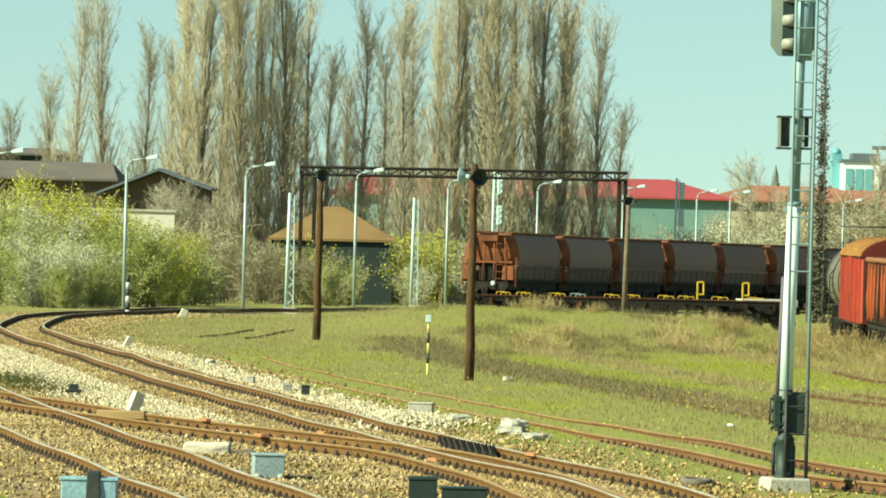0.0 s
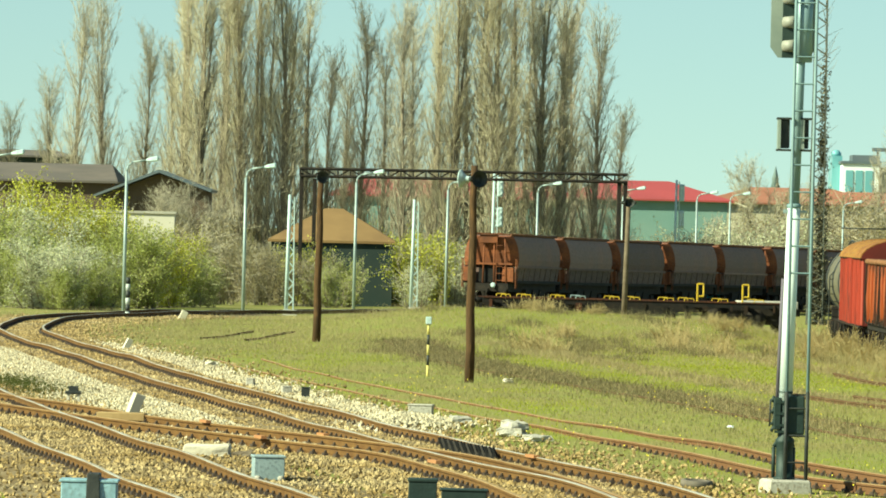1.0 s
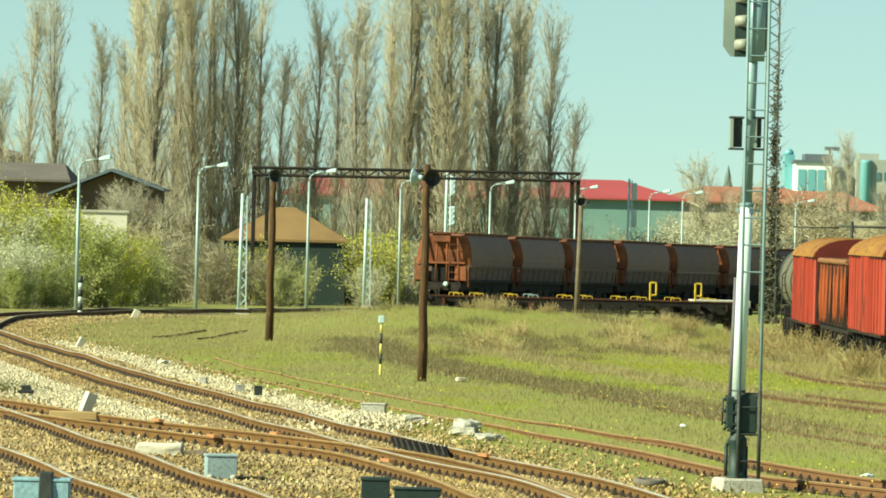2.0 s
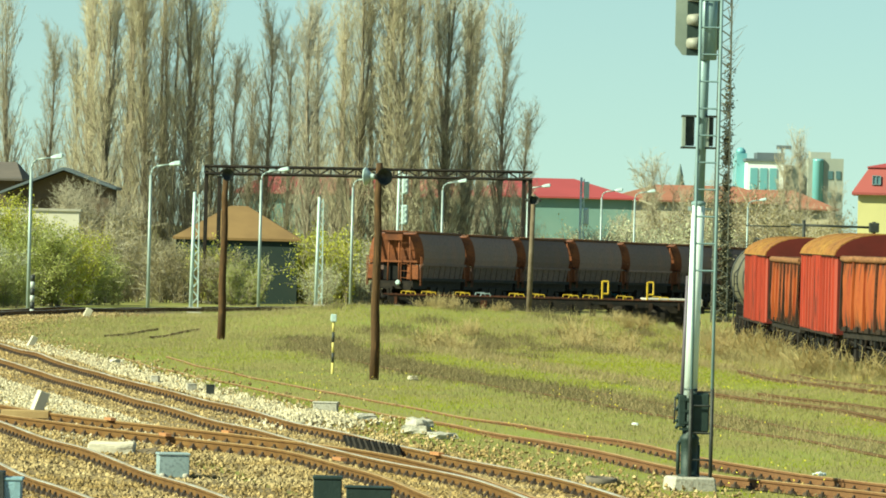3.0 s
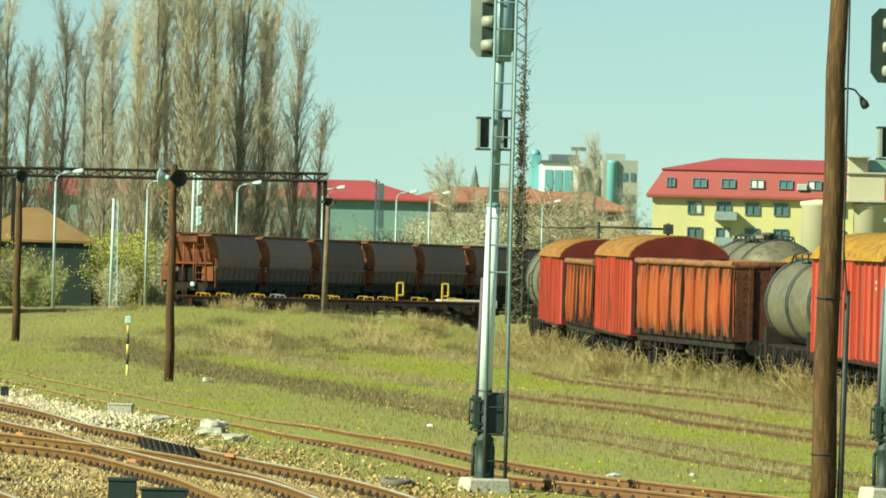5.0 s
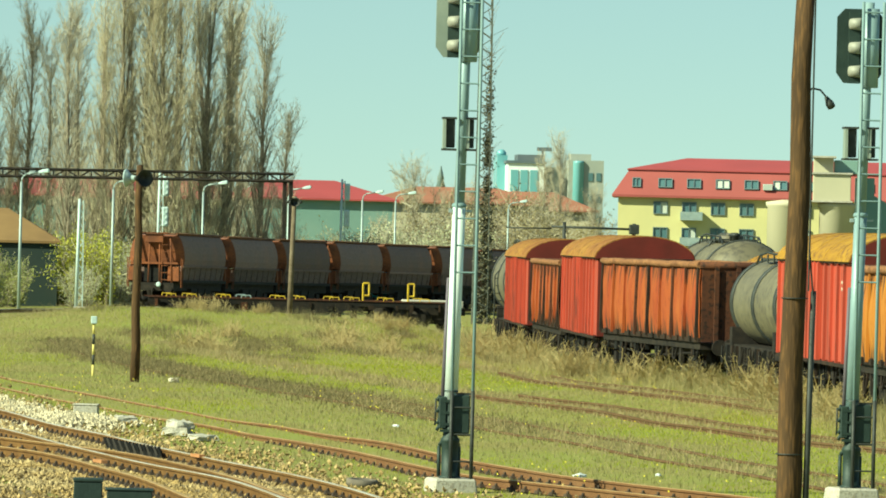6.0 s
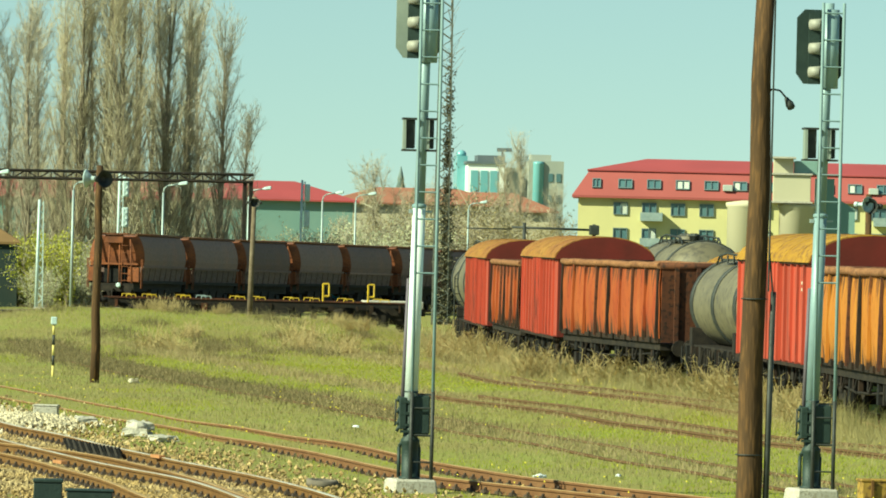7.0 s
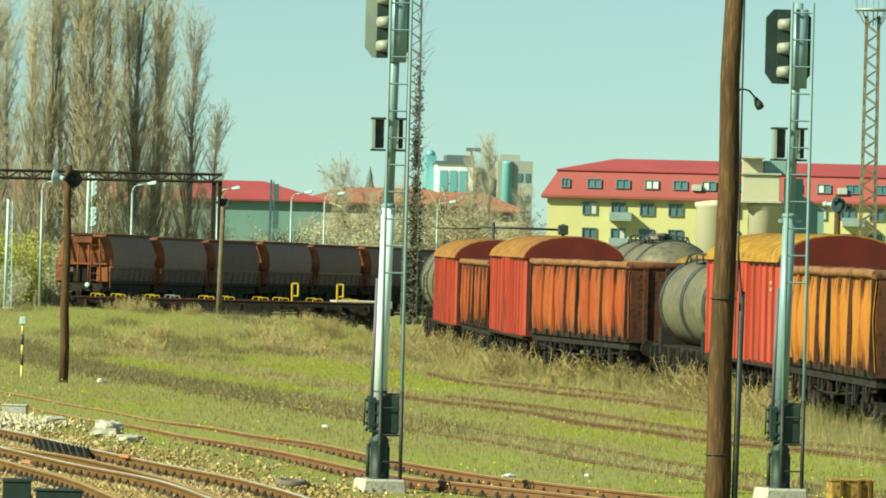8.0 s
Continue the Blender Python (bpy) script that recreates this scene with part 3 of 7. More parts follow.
def buffers(w, half):
    for e in (-1, 1):
        for s in (-1, 1):
            bm = bmesh.new()
            rod(bm, (s * 0.87, e * half, 1.05), (s * 0.87, e * (half + 0.42), 1.05), 0.10, 0.10, 10)
            rod(bm, (s * 0.87, e * (half + 0.42), 1.05), (s * 0.87, e * (half + 0.5), 1.05), 0.22, 0.22, 14)
            part("buffer", bm, UNDER, w)


HOP_FLAP = mat("grimy_flap_paint", (0.155, 0.105, 0.095), (0.18, 0.115, 0.10), 0.8, 0.75, 0, 0.2, 8, (0.06, 0.045, 0.04), 0.2)


def hopper_wagon():
    """A barrel-sided hopper: side sheets that stop short of sloping rust-orange ends."""
    w = thing("hopper_wagon", Matrix(), "sooty maroon hopper wagon with rust-orange sloping ends", "freight wagon", "hopper train")
    half = 5.75
    prof = [(1.38, 2.22), (1.44, 2.55), (1.43, 2.9), (1.37, 3.22), (1.27, 3.5), (1.15, 3.72), (1.04, 3.83)]
    bm = bmesh.new()
    secs = []
    for y in (-half + 0.78, half - 0.78):
        secs.append([(x, y, z) for x, z in prof] + [(-x, y, z) for x, z in reversed(prof)])
    loft(bm, secs, 0)
    part("body", bm, HOP_SIDE, w)
    bm = bmesh.new()
    loft(bm, [[(1.36, y, 2.2), (1.24, y, 1.42), (-1.24, y, 1.42), (-1.36, y, 2.2)] for y in (-half + 0.6, half - 0.6)])
    part("lower_body", bm, HOP_FLAP, w, "sooty lower hopper")
    for s in (-1, 1):
        bm = bmesh.new()
        box(bm, (s * 1.42, 0, 2.2), (0.09, 2 * half - 1.0, 0.11))
        part("waist_rail", bm, HOP_SIDE, w)
        bm = bmesh.new()
        box(bm, (s * 1.32, 0, 1.42), (0.12, 2 * half - 0.4, 0.15))
        part("sill", bm, UNDER, w)
        for k in range(8):
            bm = bmesh.new()
            y = -4.5 + 9.0 * k / 7
            loft(bm, [[(s * x, y - 0.05, z), (s * x, y + 0.05, z), (s * (x + 0.045), y + 0.04, z), (s * (x + 0.045), y - 0.04, z)] for x, z in ((1.24, 1.45), (1.34, 2.16))])
            part("flap_rib", bm, HOP_FLAP, w)
        bm = bmesh.new()
        rod(bm, (s * 1.08, -half + 0.3, 3.86), (s * 1.08, half - 0.3, 3.86), 0.07, n=6)
        part("top_rail", bm, RIM, w, "rust-brown top edge")
    bm = bmesh.new()
    for y in (-3.6, -1.2, 1.2, 3.6):
        box(bm, (0, y, 3.88), (1.5, 1.7, 0.07))
    part("roof_flap", bm, RIM, w, "rust-brown loading covers")
    for e in (-1, 1):
        bm = bmesh.new()
        inner = [(1.40, 2.24), (1.45, 2.6), (1.42, 2.95), (1.34, 3.3), (1.2, 3.62), (1.06, 3.8)]
        outer = [(1.02, 2.30), (1.06, 2.6), (1.05, 2.9), (1.0, 3.2), (0.92, 3.5), (0.85, 3.72)]
        secs = []
        for ring, y0, k in ((inner, half - 0.80, 0.0), (inner, half - 0.68, 0.0), (outer, half - 0.16, 0.20)):
            secs.append([(x, e * (y0 - k * (3.7 - z)), z) for x, z in ring] + [(-x, e * (y0 - k * (3.7 - z)), z) for x, z in reversed(ring)])
        loft(bm, secs)
        end = part("end_sheet", bm, HOP_END, w, "rust-orange sloping end sheet")
        for x in (-0.95, -0.3, 0.3, 0.95):
            bm = bmesh.new()
            rod(bm, (x, e * (half - 0.06), 1.2), (x * 0.86, e * (half - 0.10), 3.7), 0.05, n=6)
            part("end_post", bm, HOP_END, end, "rusty end post")
        bm = bmesh.new()
        box(bm, (0, e * (half - 0.02), 3.62), (0.95, 0.16, 0.42))
        box(bm, (0, e * (half + 0.02), 3.9), (1.5, 0.35, 0.06))
        part("end_box", bm, HOP_END, end, "rusty box below the end platform", 0.02)
        bm = bmesh.new()
        box(bm, (0, e * (half - 0.08), 2.35), (2.5, 0.14, 0.10))
        part("end_beam", bm, HOP_END, end)
        # Solid black block painted as the shade below the sloping end.
        bm = bmesh.new()
        box(bm, (0, e * (half - 0.35), 1.85), (1.1, 0.3, 0.9))
        part("opening_shade", bm, BLACK, w, "black block painted as the shaded opening under the slope")
        for sgn in (-1, 1):
            bm = bmesh.new()
            box(bm, (sgn * 1.02, e * (half - 0.22), 1.80), (0.62, 0.32, 0.75), 0, 0, 0.92)
            part("end_locker", bm, HOP_END, w, "rusty end locker", 0.02)
            bm = bmesh.new()
            pipe(bm, [(sgn * 1.42, e * (half - 0.12), 1.1), (sgn * 1.42, e * (half - 0.12), 2.6), (sgn * 1.42, e * (half - 0.42), 2.6), (sgn * 1.42, e * (half - 0.42), 1.1)], 0.024, 5)
            part("grab_rail", bm, HOP_END, w)
        bm = bmesh.new()
        for k in range(6):
            rod(bm, (0.42, e * (half + 0.03), 1.5 + 0.36 * k), (0.75, e * (half + 0.03), 1.5 + 0.36 * k), 0.018, n=4)
        pipe(bm, [(0.42, e * (half + 0.03), 1.2), (0.42, e * (half + 0.03), 3.9)], 0.02, 5)
        part("end_ladder", bm, HOP_END, w)
    bm = bmesh.new()
    box(bm, (0, 0, 1.14), (2.1, 2 * half, 0.42))
    part("underframe", bm, UNDER, w)
    for y in (-1.7, 0, 1.7):
        bm = bmesh.new()
        box(bm, (0, y, 0.72), (2.3, 1.3, 0.66), 0, 0, 1.1)
        part("discharge_chute", bm, UNDER, w)
    bogie(w, -3.6)
    bogie(w, 3.6)
    buffers(w, half)
    return w


def along(ctrl, y):
    """The place and heading where a line passes that distance out."""
    pts = spline(ctrl, 0.5)
    p, d = min(pts, key=lambda pd: abs(pd[0].y - y))
    return p, math.degrees(math.atan2(-d.x, d.y))


def train_slot(i):
    pts = spline(MAIN, 0.5)
    first = min(range(len(pts)), key=lambda k: abs(pts[k][0].y - 311.5))
    p, d = pts[first + round(i * 12.3 / 0.5)]
    slope = math.degrees(math.asin(-0.008))
    return pose(p.x, p.y, ground_z(p.x, p.y) + 0.2, 0, 0, math.degrees(math.atan2(-d.x, d.y))) @ pose(0, 0, 0, slope)


hop = hopper_wagon()
hop.matrix_world = train_slot(0)
for i in range(1, 9):
    copy_thing(hop, train_slot(i))
bm = bmesh.new()
lathe(bm, [(0.13, 0.0), (0.13, -0.06), (0.08, -0.1)], 18, 0, "y", (0.3, -5.86, 1.25))
tagged(part("tail_lamp", bm, PALE, hop), "round white tail lamp disc")
bm = bmesh.new()
pipe(bm, [(0, -5.7, 1.05), (0, -6.0, 1.0), (0, -6.1, 0.75), (0.05, -6.05, 0.5)], 0.05, 6)
part("coupling", bm, UNDER, hop)


FADED = mat("faded_white_stencil", (0.55, 0.45, 0.36), (0.42, 0.28, 0.2), 6, 0.9)
ROOF_RUST = mat("rust_brown_roof", (0.26, 0.115, 0.035), (0.32, 0.17, 0.04), 0.5, 0.85, 0, 0.2, 6, (0.12, 0.05, 0.025))


def boxcar(m, label, roof=None):
    w = thing("boxcar", m, label, "freight wagon", "stored wagons")
    L = 6.55
    bm = bmesh.new()
    box(bm, (0, 0, 2.33), (2.72, 2 * L, 2.36))
    part("body", bm, ENDRED, w)
    for s in (-1, 1):
        for k in range(12):
            y = -L + 0.55 + k * (2 * L - 1.1) / 11
            if abs(y) < 1.4:
                continue
            bm = bmesh.new()
            box(bm, (s * 1.365, y, 2.33), (0.03, 1.06, 2.3))
            part("side_panel", bm, REDSIDE, w, "", 0.008)
            bm = bmesh.new()
            box(bm, (s * 1.40, y + 0.55, 2.33), (0.09, 0.10, 2.34))
            part("side_post", bm, REDSIDE, w)
        bm = bmesh.new()
        box(bm, (s * 1.42, 0, 2.30), (0.07, 2.7, 2.35))
        door = part("sliding_door", bm, REDSIDE, w, "ribbed red sliding door")
        for dy in (-1.3, -0.65, 0, 0.65, 1.3):
            bm = bmesh.new()
            box(bm, (s * 1.47, dy, 2.30), (0.05, 0.10, 2.3))
            part("door_rib", bm, REDSIDE, door)
        bm = bmesh.new()
        box(bm, (s * 1.44, 0, 1.12), (0.06, 2 * L - 0.2, 0.08))
        box(bm, (s * 1.42, 0, 3.46), (0.08, 2 * L - 0.2, 0.07))
        part("door_track", bm, GRIMESHADE, w)
    bm = bmesh.new()
    arc = [(1.5 * math.sin(a), 3.42 + 0.72 * math.cos(a) - 0.0) for a in [radians(-86 + 172 * i / 14) for i in range(15)]]
    secs = [[(x, y, z) for x, z in arc] for y in (-L - 0.08, L + 0.08)]
    loft(bm, secs, 0, True, True)
    for y in (-4.4, -2.2, 0, 2.2, 4.4):
        loft(bm, [[(x * 1.002, yy, z + 0.008) for x, z in arc] for yy in (y - 0.04, y + 0.04)])
    part("roof", bm, roof or ROOF, w, "arched rusty roof")
    for e in (-1, 1):
        bm = bmesh.new()
        secs = [[(x * 0.985, y, z - 0.03) for x, z in arc] for y in (e * (L + 0.085), e * (L + 0.11))]
        loft(bm, secs)
        gable = part("gable", bm, ENDRED, w, "dark red arched gable")
        bm = bmesh.new()
        box(bm, (0, e * (L + 0.13), 3.44), (2.6, 0.04, 0.06))
        part("gable_beam", bm, ENDRED, gable)
        for x in (-0.85, 0, 0.85):
            bm = bmesh.new()
            box(bm, (x, e * (L + 0.06), 2.3), (0.12, 0.13, 2.3))
            part("end_post", bm, ENDRED, w)
    for dy, dz, bw in ((-4.9, 3.0, 0.35), (-4.9, 2.85, 0.28), (3.7, 2.2, 0.4), (3.7, 2.08, 0.25)):
        bm = bmesh.new()
        box(bm, (-1.384, dy, dz), (0.006, bw, 0.07))
        part("stencil_bar", bm, FADED, w, "faded white stencil bar")
    bm = bmesh.new()
    box(bm, (0, 0, 1.0), (2.3, 2 * L, 0.25))
    part("underframe", bm, UNDER, w)
    hanging_gear(w, L, round(m.translation.y))
    bogie(w, -4.4)
    bogie(w, 4.4)
    buffers(w, L)
    return w


def hanging_gear(w, L, seed):
    """Brake rods, brackets and hoses that hang in a tangle below a wagon's side."""
    rg = random.Random(seed)
    for k in range(16):
        y = -L + 0.5 + (2 * L - 1.0) * (k + rg.random()) / 16
        lo = rg.uniform(0.45, 0.85)
        bm = bmesh.new()
        if k % 3:
            box(bm, (-1.22, y, (1.15 + lo) / 2), (0.10, rg.uniform(0.06, 0.32), 1.15 - lo), 0, 0, 0.8)
        else:
            pipe(bm, [(-1.25, y - 0.3, 1.1), (-1.3, y - 0.1, lo), (-1.28, y + 0.25, lo + 0.05), (-1.25, y + 0.4, 1.1)], 0.03, 5)
        part("hanging_gear", bm, rg.choice((UNDER, BLACK, GRIMESHADE)), w)
    bm = bmesh.new()
    pipe(bm, [(-1.2, -L + 0.6, 0.9), (-1.24, -1.0, 0.72), (-1.24, 1.2, 0.7), (-1.2, L - 0.6, 0.88)], 0.03, 5)
    part("truss_rod", bm, UNDER, w)


def gondola(m, label, paint):
    w = thing("gondola_wagon", m, label, "freight wagon", "stored wagons")
    L = 6.5
    for s in (-1, 1):
        bm = bmesh.new()
        grid = []
        for thick in (0.0, -0.05):
            for j in range(9):
                z = 1.3 + 1.94 * j / 8
                row = []
                for i in range(61):
                    y = -L + 2 * L * i / 60
                    bulge = 0.05 * math.sin(math.pi * j / 8) * (0.6 + abs(math.sin(math.pi * i * 8 / 60)) + 1.2 * noise.noise((y * 1.3, z, s * 3 + m.translation.y)))
                    row.append(bm.verts.new((s * (1.33 + bulge + thick), y, z)))
                grid.append(row)
        for half in (0, 9):
            for j in range(8):
                for i in range(60):
                    bm.faces.new((grid[half + j][i], grid[half + j][i + 1], grid[half + j + 1][i + 1], grid[half + j + 1][i])).smooth = True
        part("side_wall", bm, paint, w)
        for k in range(9):
            bm = bmesh.new()
            y = -L + 0.12 + k * (2 * L - 0.24) / 8
            loft(bm, [[(s * (1.36 + d), y + a, z) for a, d in ((-0.05, 0), (0.05, 0), (0.045, dep), (-0.045, dep))] for z, dep in ((1.24, 0.09), (2.0, 0.08), (3.2, 0.05))])
            # Dark tones on some posts stand in for shadows beside the orange ones.
            part("side_post", bm, GRIMESHADE if k in (0, 4, 8) else ENDDARK if k in (2, 5) else paint, w)
        bm = bmesh.new()
        dents = [(s * (1.36 + 0.03 * noise.noise((k * 0.6, s, m.translation.y))), -L + 2 * L * k / 16, 3.27 + 0.035 * noise.noise((k * 0.7, 4 + s, m.translation.y))) for k in range(17)]
        loft(bm, [[(px + 0.095 * math.cos(a), py, pz + 0.095 * math.sin(a)) for a in [6.283 * q / 8 for q in range(8)]] for px, py, pz in dents], 0, True, True, True)
        part("top_rail", bm, TOPRUST, w, "dented tan-brown top rail")
        bm = bmesh.new()
        box(bm, (s * 1.33, 0, 1.24), (0.10, 2 * L, 0.12))
        part("sill", bm, GRIMESHADE, w)
        for k in range(8):
            bm = bmesh.new()
            box(bm, (s * 1.41, -L + 0.9 + 1.6 * k, 1.27), (0.05, 0.22, 0.14))
            part("latch", bm, GRIMESHADE, w)
    for e in (-1, 1):
        bm = bmesh.new()
        box(bm, (0, e * L, 2.22), (2.6, 0.06, 2.05))
        for x in (-0.9, -0.3, 0.3, 0.9):
            box(bm, (x, e * (L + 0.05), 2.2), (0.12, 0.1, 2.05))
        rod(bm, (-1.36, e * L, 3.27), (1.36, e * L, 3.27), 0.095, n=8)
        part("end_wall", bm, ENDDARK, w, "dark rusty end wall")
    bm = bmesh.new()
    box(bm, (0, 0, 1.08), (2.6, 2 * L - 0.1, 0.18))
    box(bm, (0, 0, 0.9), (0.7, 2 * L - 0.1, 0.3))
    part("floor_frame", bm, UNDER, w)
    hanging_gear(w, L, round(m.translation.y))
    bogie(w, -4.5)
    bogie(w, 4.5)
    buffers(w, L)
    return w


def tank_wagon(m, label, R=1.36, ZC=2.60, ladder_side=True):
    w = thing("tank_wagon", m, label, "freight wagon", "stored wagons")
    L = 5.2
    bm = bmesh.new()
    lathe(bm, [(r * R, y) for r, y in ((0.04, -L), (0.45, -L + 0.08), (0.77, -L + 0.28), (0.95, -L + 0.6), (1.0, -L + 0.95), (1.0, L - 0.95), (0.95, L - 0.6), (0.77, L - 0.28), (0.45, L - 0.08), (0.04, L))], 32, 0, "y", (0, 0, ZC))
    part("tank", bm, TANKMAT, w)
    for y in (-4.0, 0, 4.0):
        bm = bmesh.new()
        sw = 0.09 if ladder_side else 0.17
        lathe(bm, [(R + 0.01, y - sw), (R + 0.05, y - sw), (R + 0.05, y + sw), (R + 0.01, y + sw)], 32, 0, "y", (0, 0, ZC))
        part("strap", bm, DARK, w)
    bm = bmesh.new()
    T = ZC + R
    lathe(bm, [(0.45, T - 0.2), (0.45, T + 0.14), (0.4, T + 0.18)], 18, 0, "z", (0, 0, 0))
    rod(bm, (0, 0, T + 0.1), (0, 0, T + 0.25), 0.12)
    part("dome", bm, TANKMAT, w)
    bm = bmesh.new()
    for s in (-1, 1):
        box(bm, (s * 0.45, 0, T + 0.03), (0.3, 4.6, 0.05))
    part("walkway", bm, DARK, w)
    for s in (-1, 1):
        bm = bmesh.new()
        pipe(bm, [(s * 0.62, -3.2, T - 0.1), (s * 0.62, -2.6, T + 0.12), (s * 0.62, -0.7, T + 0.16), (s * 0.62, 1.2, T + 0.2), (s * 0.62, 2.6, T + 0.12), (s * 0.62, 3.2, T - 0.1)], 0.03, 5)
        for k in range(5):
            rod(bm, (s * 0.62, -2.3 + 1.15 * k, T - 0.06), (s * 0.62, -2.3 + 1.15 * k, T + 0.15), 0.026, n=5)
        part("walkway_rail", bm, DARK, w)
    for y in (-1.5, -0.8, 0.9, 1.7):
        bm = bmesh.new()
        lathe(bm, [(0.11, T - 0.1), (0.11, T + 0.14), (0.15, T + 0.16), (0.15, T + 0.22), (0.05, T + 0.26)], 10, 0, "z", (0, y, 0))
        part("valve", bm, DARK, w)
    if ladder_side:
        bm = bmesh.new()
        for x in (-1.5, -1.1):
            pipe(bm, [(x * 1.0, -0.3 if x < -1.3 else 0.1, 1.1), (x * 1.0, -0.3 if x < -1.3 else 0.1, 2.8), (-0.6, -0.3 if x < -1.3 else 0.1, T)], 0.025, 5)
        ladder = part("ladder", bm, DARK, w)
        for k in range(6):
            bm = bmesh.new()
            rod(bm, (-1.5, -0.3, 1.3 + 0.28 * k), (-1.1, 0.1, 1.3 + 0.28 * k), 0.015, n=5)
            part("rung", bm, DARK, ladder)
    for y in (-4.0, 4.0):
        bm = bmesh.new()
        box(bm, (0, y, 1.38), (2.3, 0.5, 0.5))
        part("saddle", bm, UNDER, w)
    bm = bmesh.new()
    box(bm, (0, 0, 1.05), (2.2, 2 * L + 0.6, 0.26))
    part("underframe", bm, UNDER, w)
    hanging_gear(w, L, round(m.translation.y))
    bogie(w, -3.6)
    bogie(w, 3.6)
    buffers(w, L + 0.3)
    return w


def stored(y):
    p, a = along(WAGON_LINE, y)
    return pose(p.x, p.y, ground_z(p.x, p.y) + 0.11, 0, 0, a)


gondola(stored(124.5), "rusty orange gondola wagon standing on a grassy track", YELORANGE)
boxcar(stored(139), "faded red boxcar with an arched yellow roof")
tank_wagon(stored(152.5), "grimy olive tank wagon with thick black straps", 1.14, 2.28, False)
tank_wagon(pose(20.1, 191.5, -0.2, 0, 0, 1), "grimy tank wagon on the next track behind the row", 1.42, 2.75)
boxcar(pose(20.6, 171.5, -0.45, 0, 0, 1), "boxcar with a yellow roof on the track behind the row")
gondola(stored(166), "rust-streaked orange gondola wagon with bulging side", ORANGESIDE)
boxcar(stored(180.3), "bright red ribbed boxcar with a rusty arched roof", ROOF_RUST)
gondola(stored(195), "rusty orange gondola wagon behind a boxcar", ORANGESIDE)
boxcar(stored(209.5), "old boxcar with a rusty roof at the far end", ROOF_RUST)
tank_wagon(stored(222.5), "grimy tank wagon at the end of the row")


# Near-black so that the colour carries the shadows among the girders.
SHADEIRON = mat("shade_dark_iron", (0.012, 0.012, 0.012), (0.026, 0.02, 0.016), 3, 0.85, 0, 0.3, 15)


def flat_wagon(m, label):
    w = thing("flat_wagon", m, label, "freight wagon", "flat wagons")
    L = 6.6
    bm = bmesh.new()
    for s in (-1, 1):
        loft(bm, [[(s * 1.2 - 0.06, y, 1.18), (s * 1.2 + 0.06, y, 1.18), (s * 1.2 + 0.06, y, lo), (s * 1.2 - 0.06, y, lo)] for y, lo in ((-L, 0.98), (-2.6, 0.96), (-1.8, 0.62), (1.8, 0.62), (2.6, 0.96), (L, 0.98))])
        box(bm, (s * 0.5, 0, 0.9), (0.14, 2 * L, 0.3))
    for k in range(12):
        box(bm, (0, -L + 0.4 + k * 1.12, 1.1), (2.3, 0.16, 0.18))
    part("frame", bm, SHADEIRON, w, "open frame in a shade-dark colour")
    for s in (-1, 1):
        bm = bmesh.new()
        box(bm, (s * 1.22, 0, 1.205), (0.16, 2 * L, 0.05))
        part("top_flange", bm, ENDDARK, w, "rusty top flange")
    for k in range(14):
        bm = bmesh.new()
        yy = -L + 0.45 + k * 0.94 + random.uniform(-0.2, 0.2)
        box(bm, (1.29, yy, random.uniform(0.85, 1.0)), (0.05, random.uniform(0.06, 0.3), random.uniform(0.1, 0.35)))
        part("side_fitting", bm, random.choice((ENDDARK, UNDER, GRIMESHADE)), w)
    for y, l, d in ((-2.4, 0.9, 0.34), (-1.1, 0.4, 0.5), (0.3, 1.3, 0.26), (1.9, 0.5, 0.45), (2.7, 0.3, 0.6)):
        bm = bmesh.new()
        box(bm, (-0.9, y, 0.78 - d / 2), (0.4, l, d), 0, 0, 0.8)
        rod(bm, (-1.1, y, 0.9), (-1.1, y + 0.2, 0.5 - d / 2), 0.04, 0.03, 6)
        part("brake_gear", bm, UNDER, w)
    for s in (-1, 1):
        for y in (-5.6, -4.7, -3.2, -2.3, -0.8, 0.1, 1.6, 2.5, 4.0, 5.6):
            bm = bmesh.new()
            pipe(bm, [(s * 1.25, y - 0.22, 1.2), (s * 1.25, y - 0.19, 1.34), (s * 1.25, y + 0.19, 1.34), (s * 1.25, y + 0.22, 1.2), (s * 1.25, y - 0.22, 1.2)], 0.024, 5)
            part("stake_frame", bm, GREYPOLE if y == -2.3 else YELLOW, w, "small folding stake frame")
    bogie(w, -4.6)
    bogie(w, 4.6)
    buffers(w, L)
    return w


def upright(w, y):
    bm = bmesh.new()
    pipe(bm, [(1.25, y - 0.14, 1.2), (1.25, y - 0.14, 2.0), (1.25, y + 0.12, 2.0), (1.25, y + 0.12, 1.45), (1.25, y - 0.1, 1.45)], 0.045, 5)
    part("stake", bm, YELLOW, w, "upright yellow stake")


flat = flat_wagon(pose(8.3, 262, -0.30, 0, 0, -86), "dark rusty flat wagon with yellow stake frames")
upright(flat, 3.0)
upright(flat, 5.0)
white_bed = thing("loaded_flat_car", pose(14.4, 263, -0.5, 0, 0, -84), "low flat car loaded with a pale concrete beam", "freight wagon", "flat wagons")
bm = bmesh.new()
box(bm, (0, 0, 1.0), (2.4, 2.6, 0.3))
part("frame", bm, UNDER, white_bed)
bm = bmesh.new()
box(bm, (0, 0, 1.32), (2.0, 2.5, 0.34))
part("beam_load", bm, CONCRETE, white_bed, "pale concrete beam", 0.03)
bogie(white_bed, 0.0, 1.5)


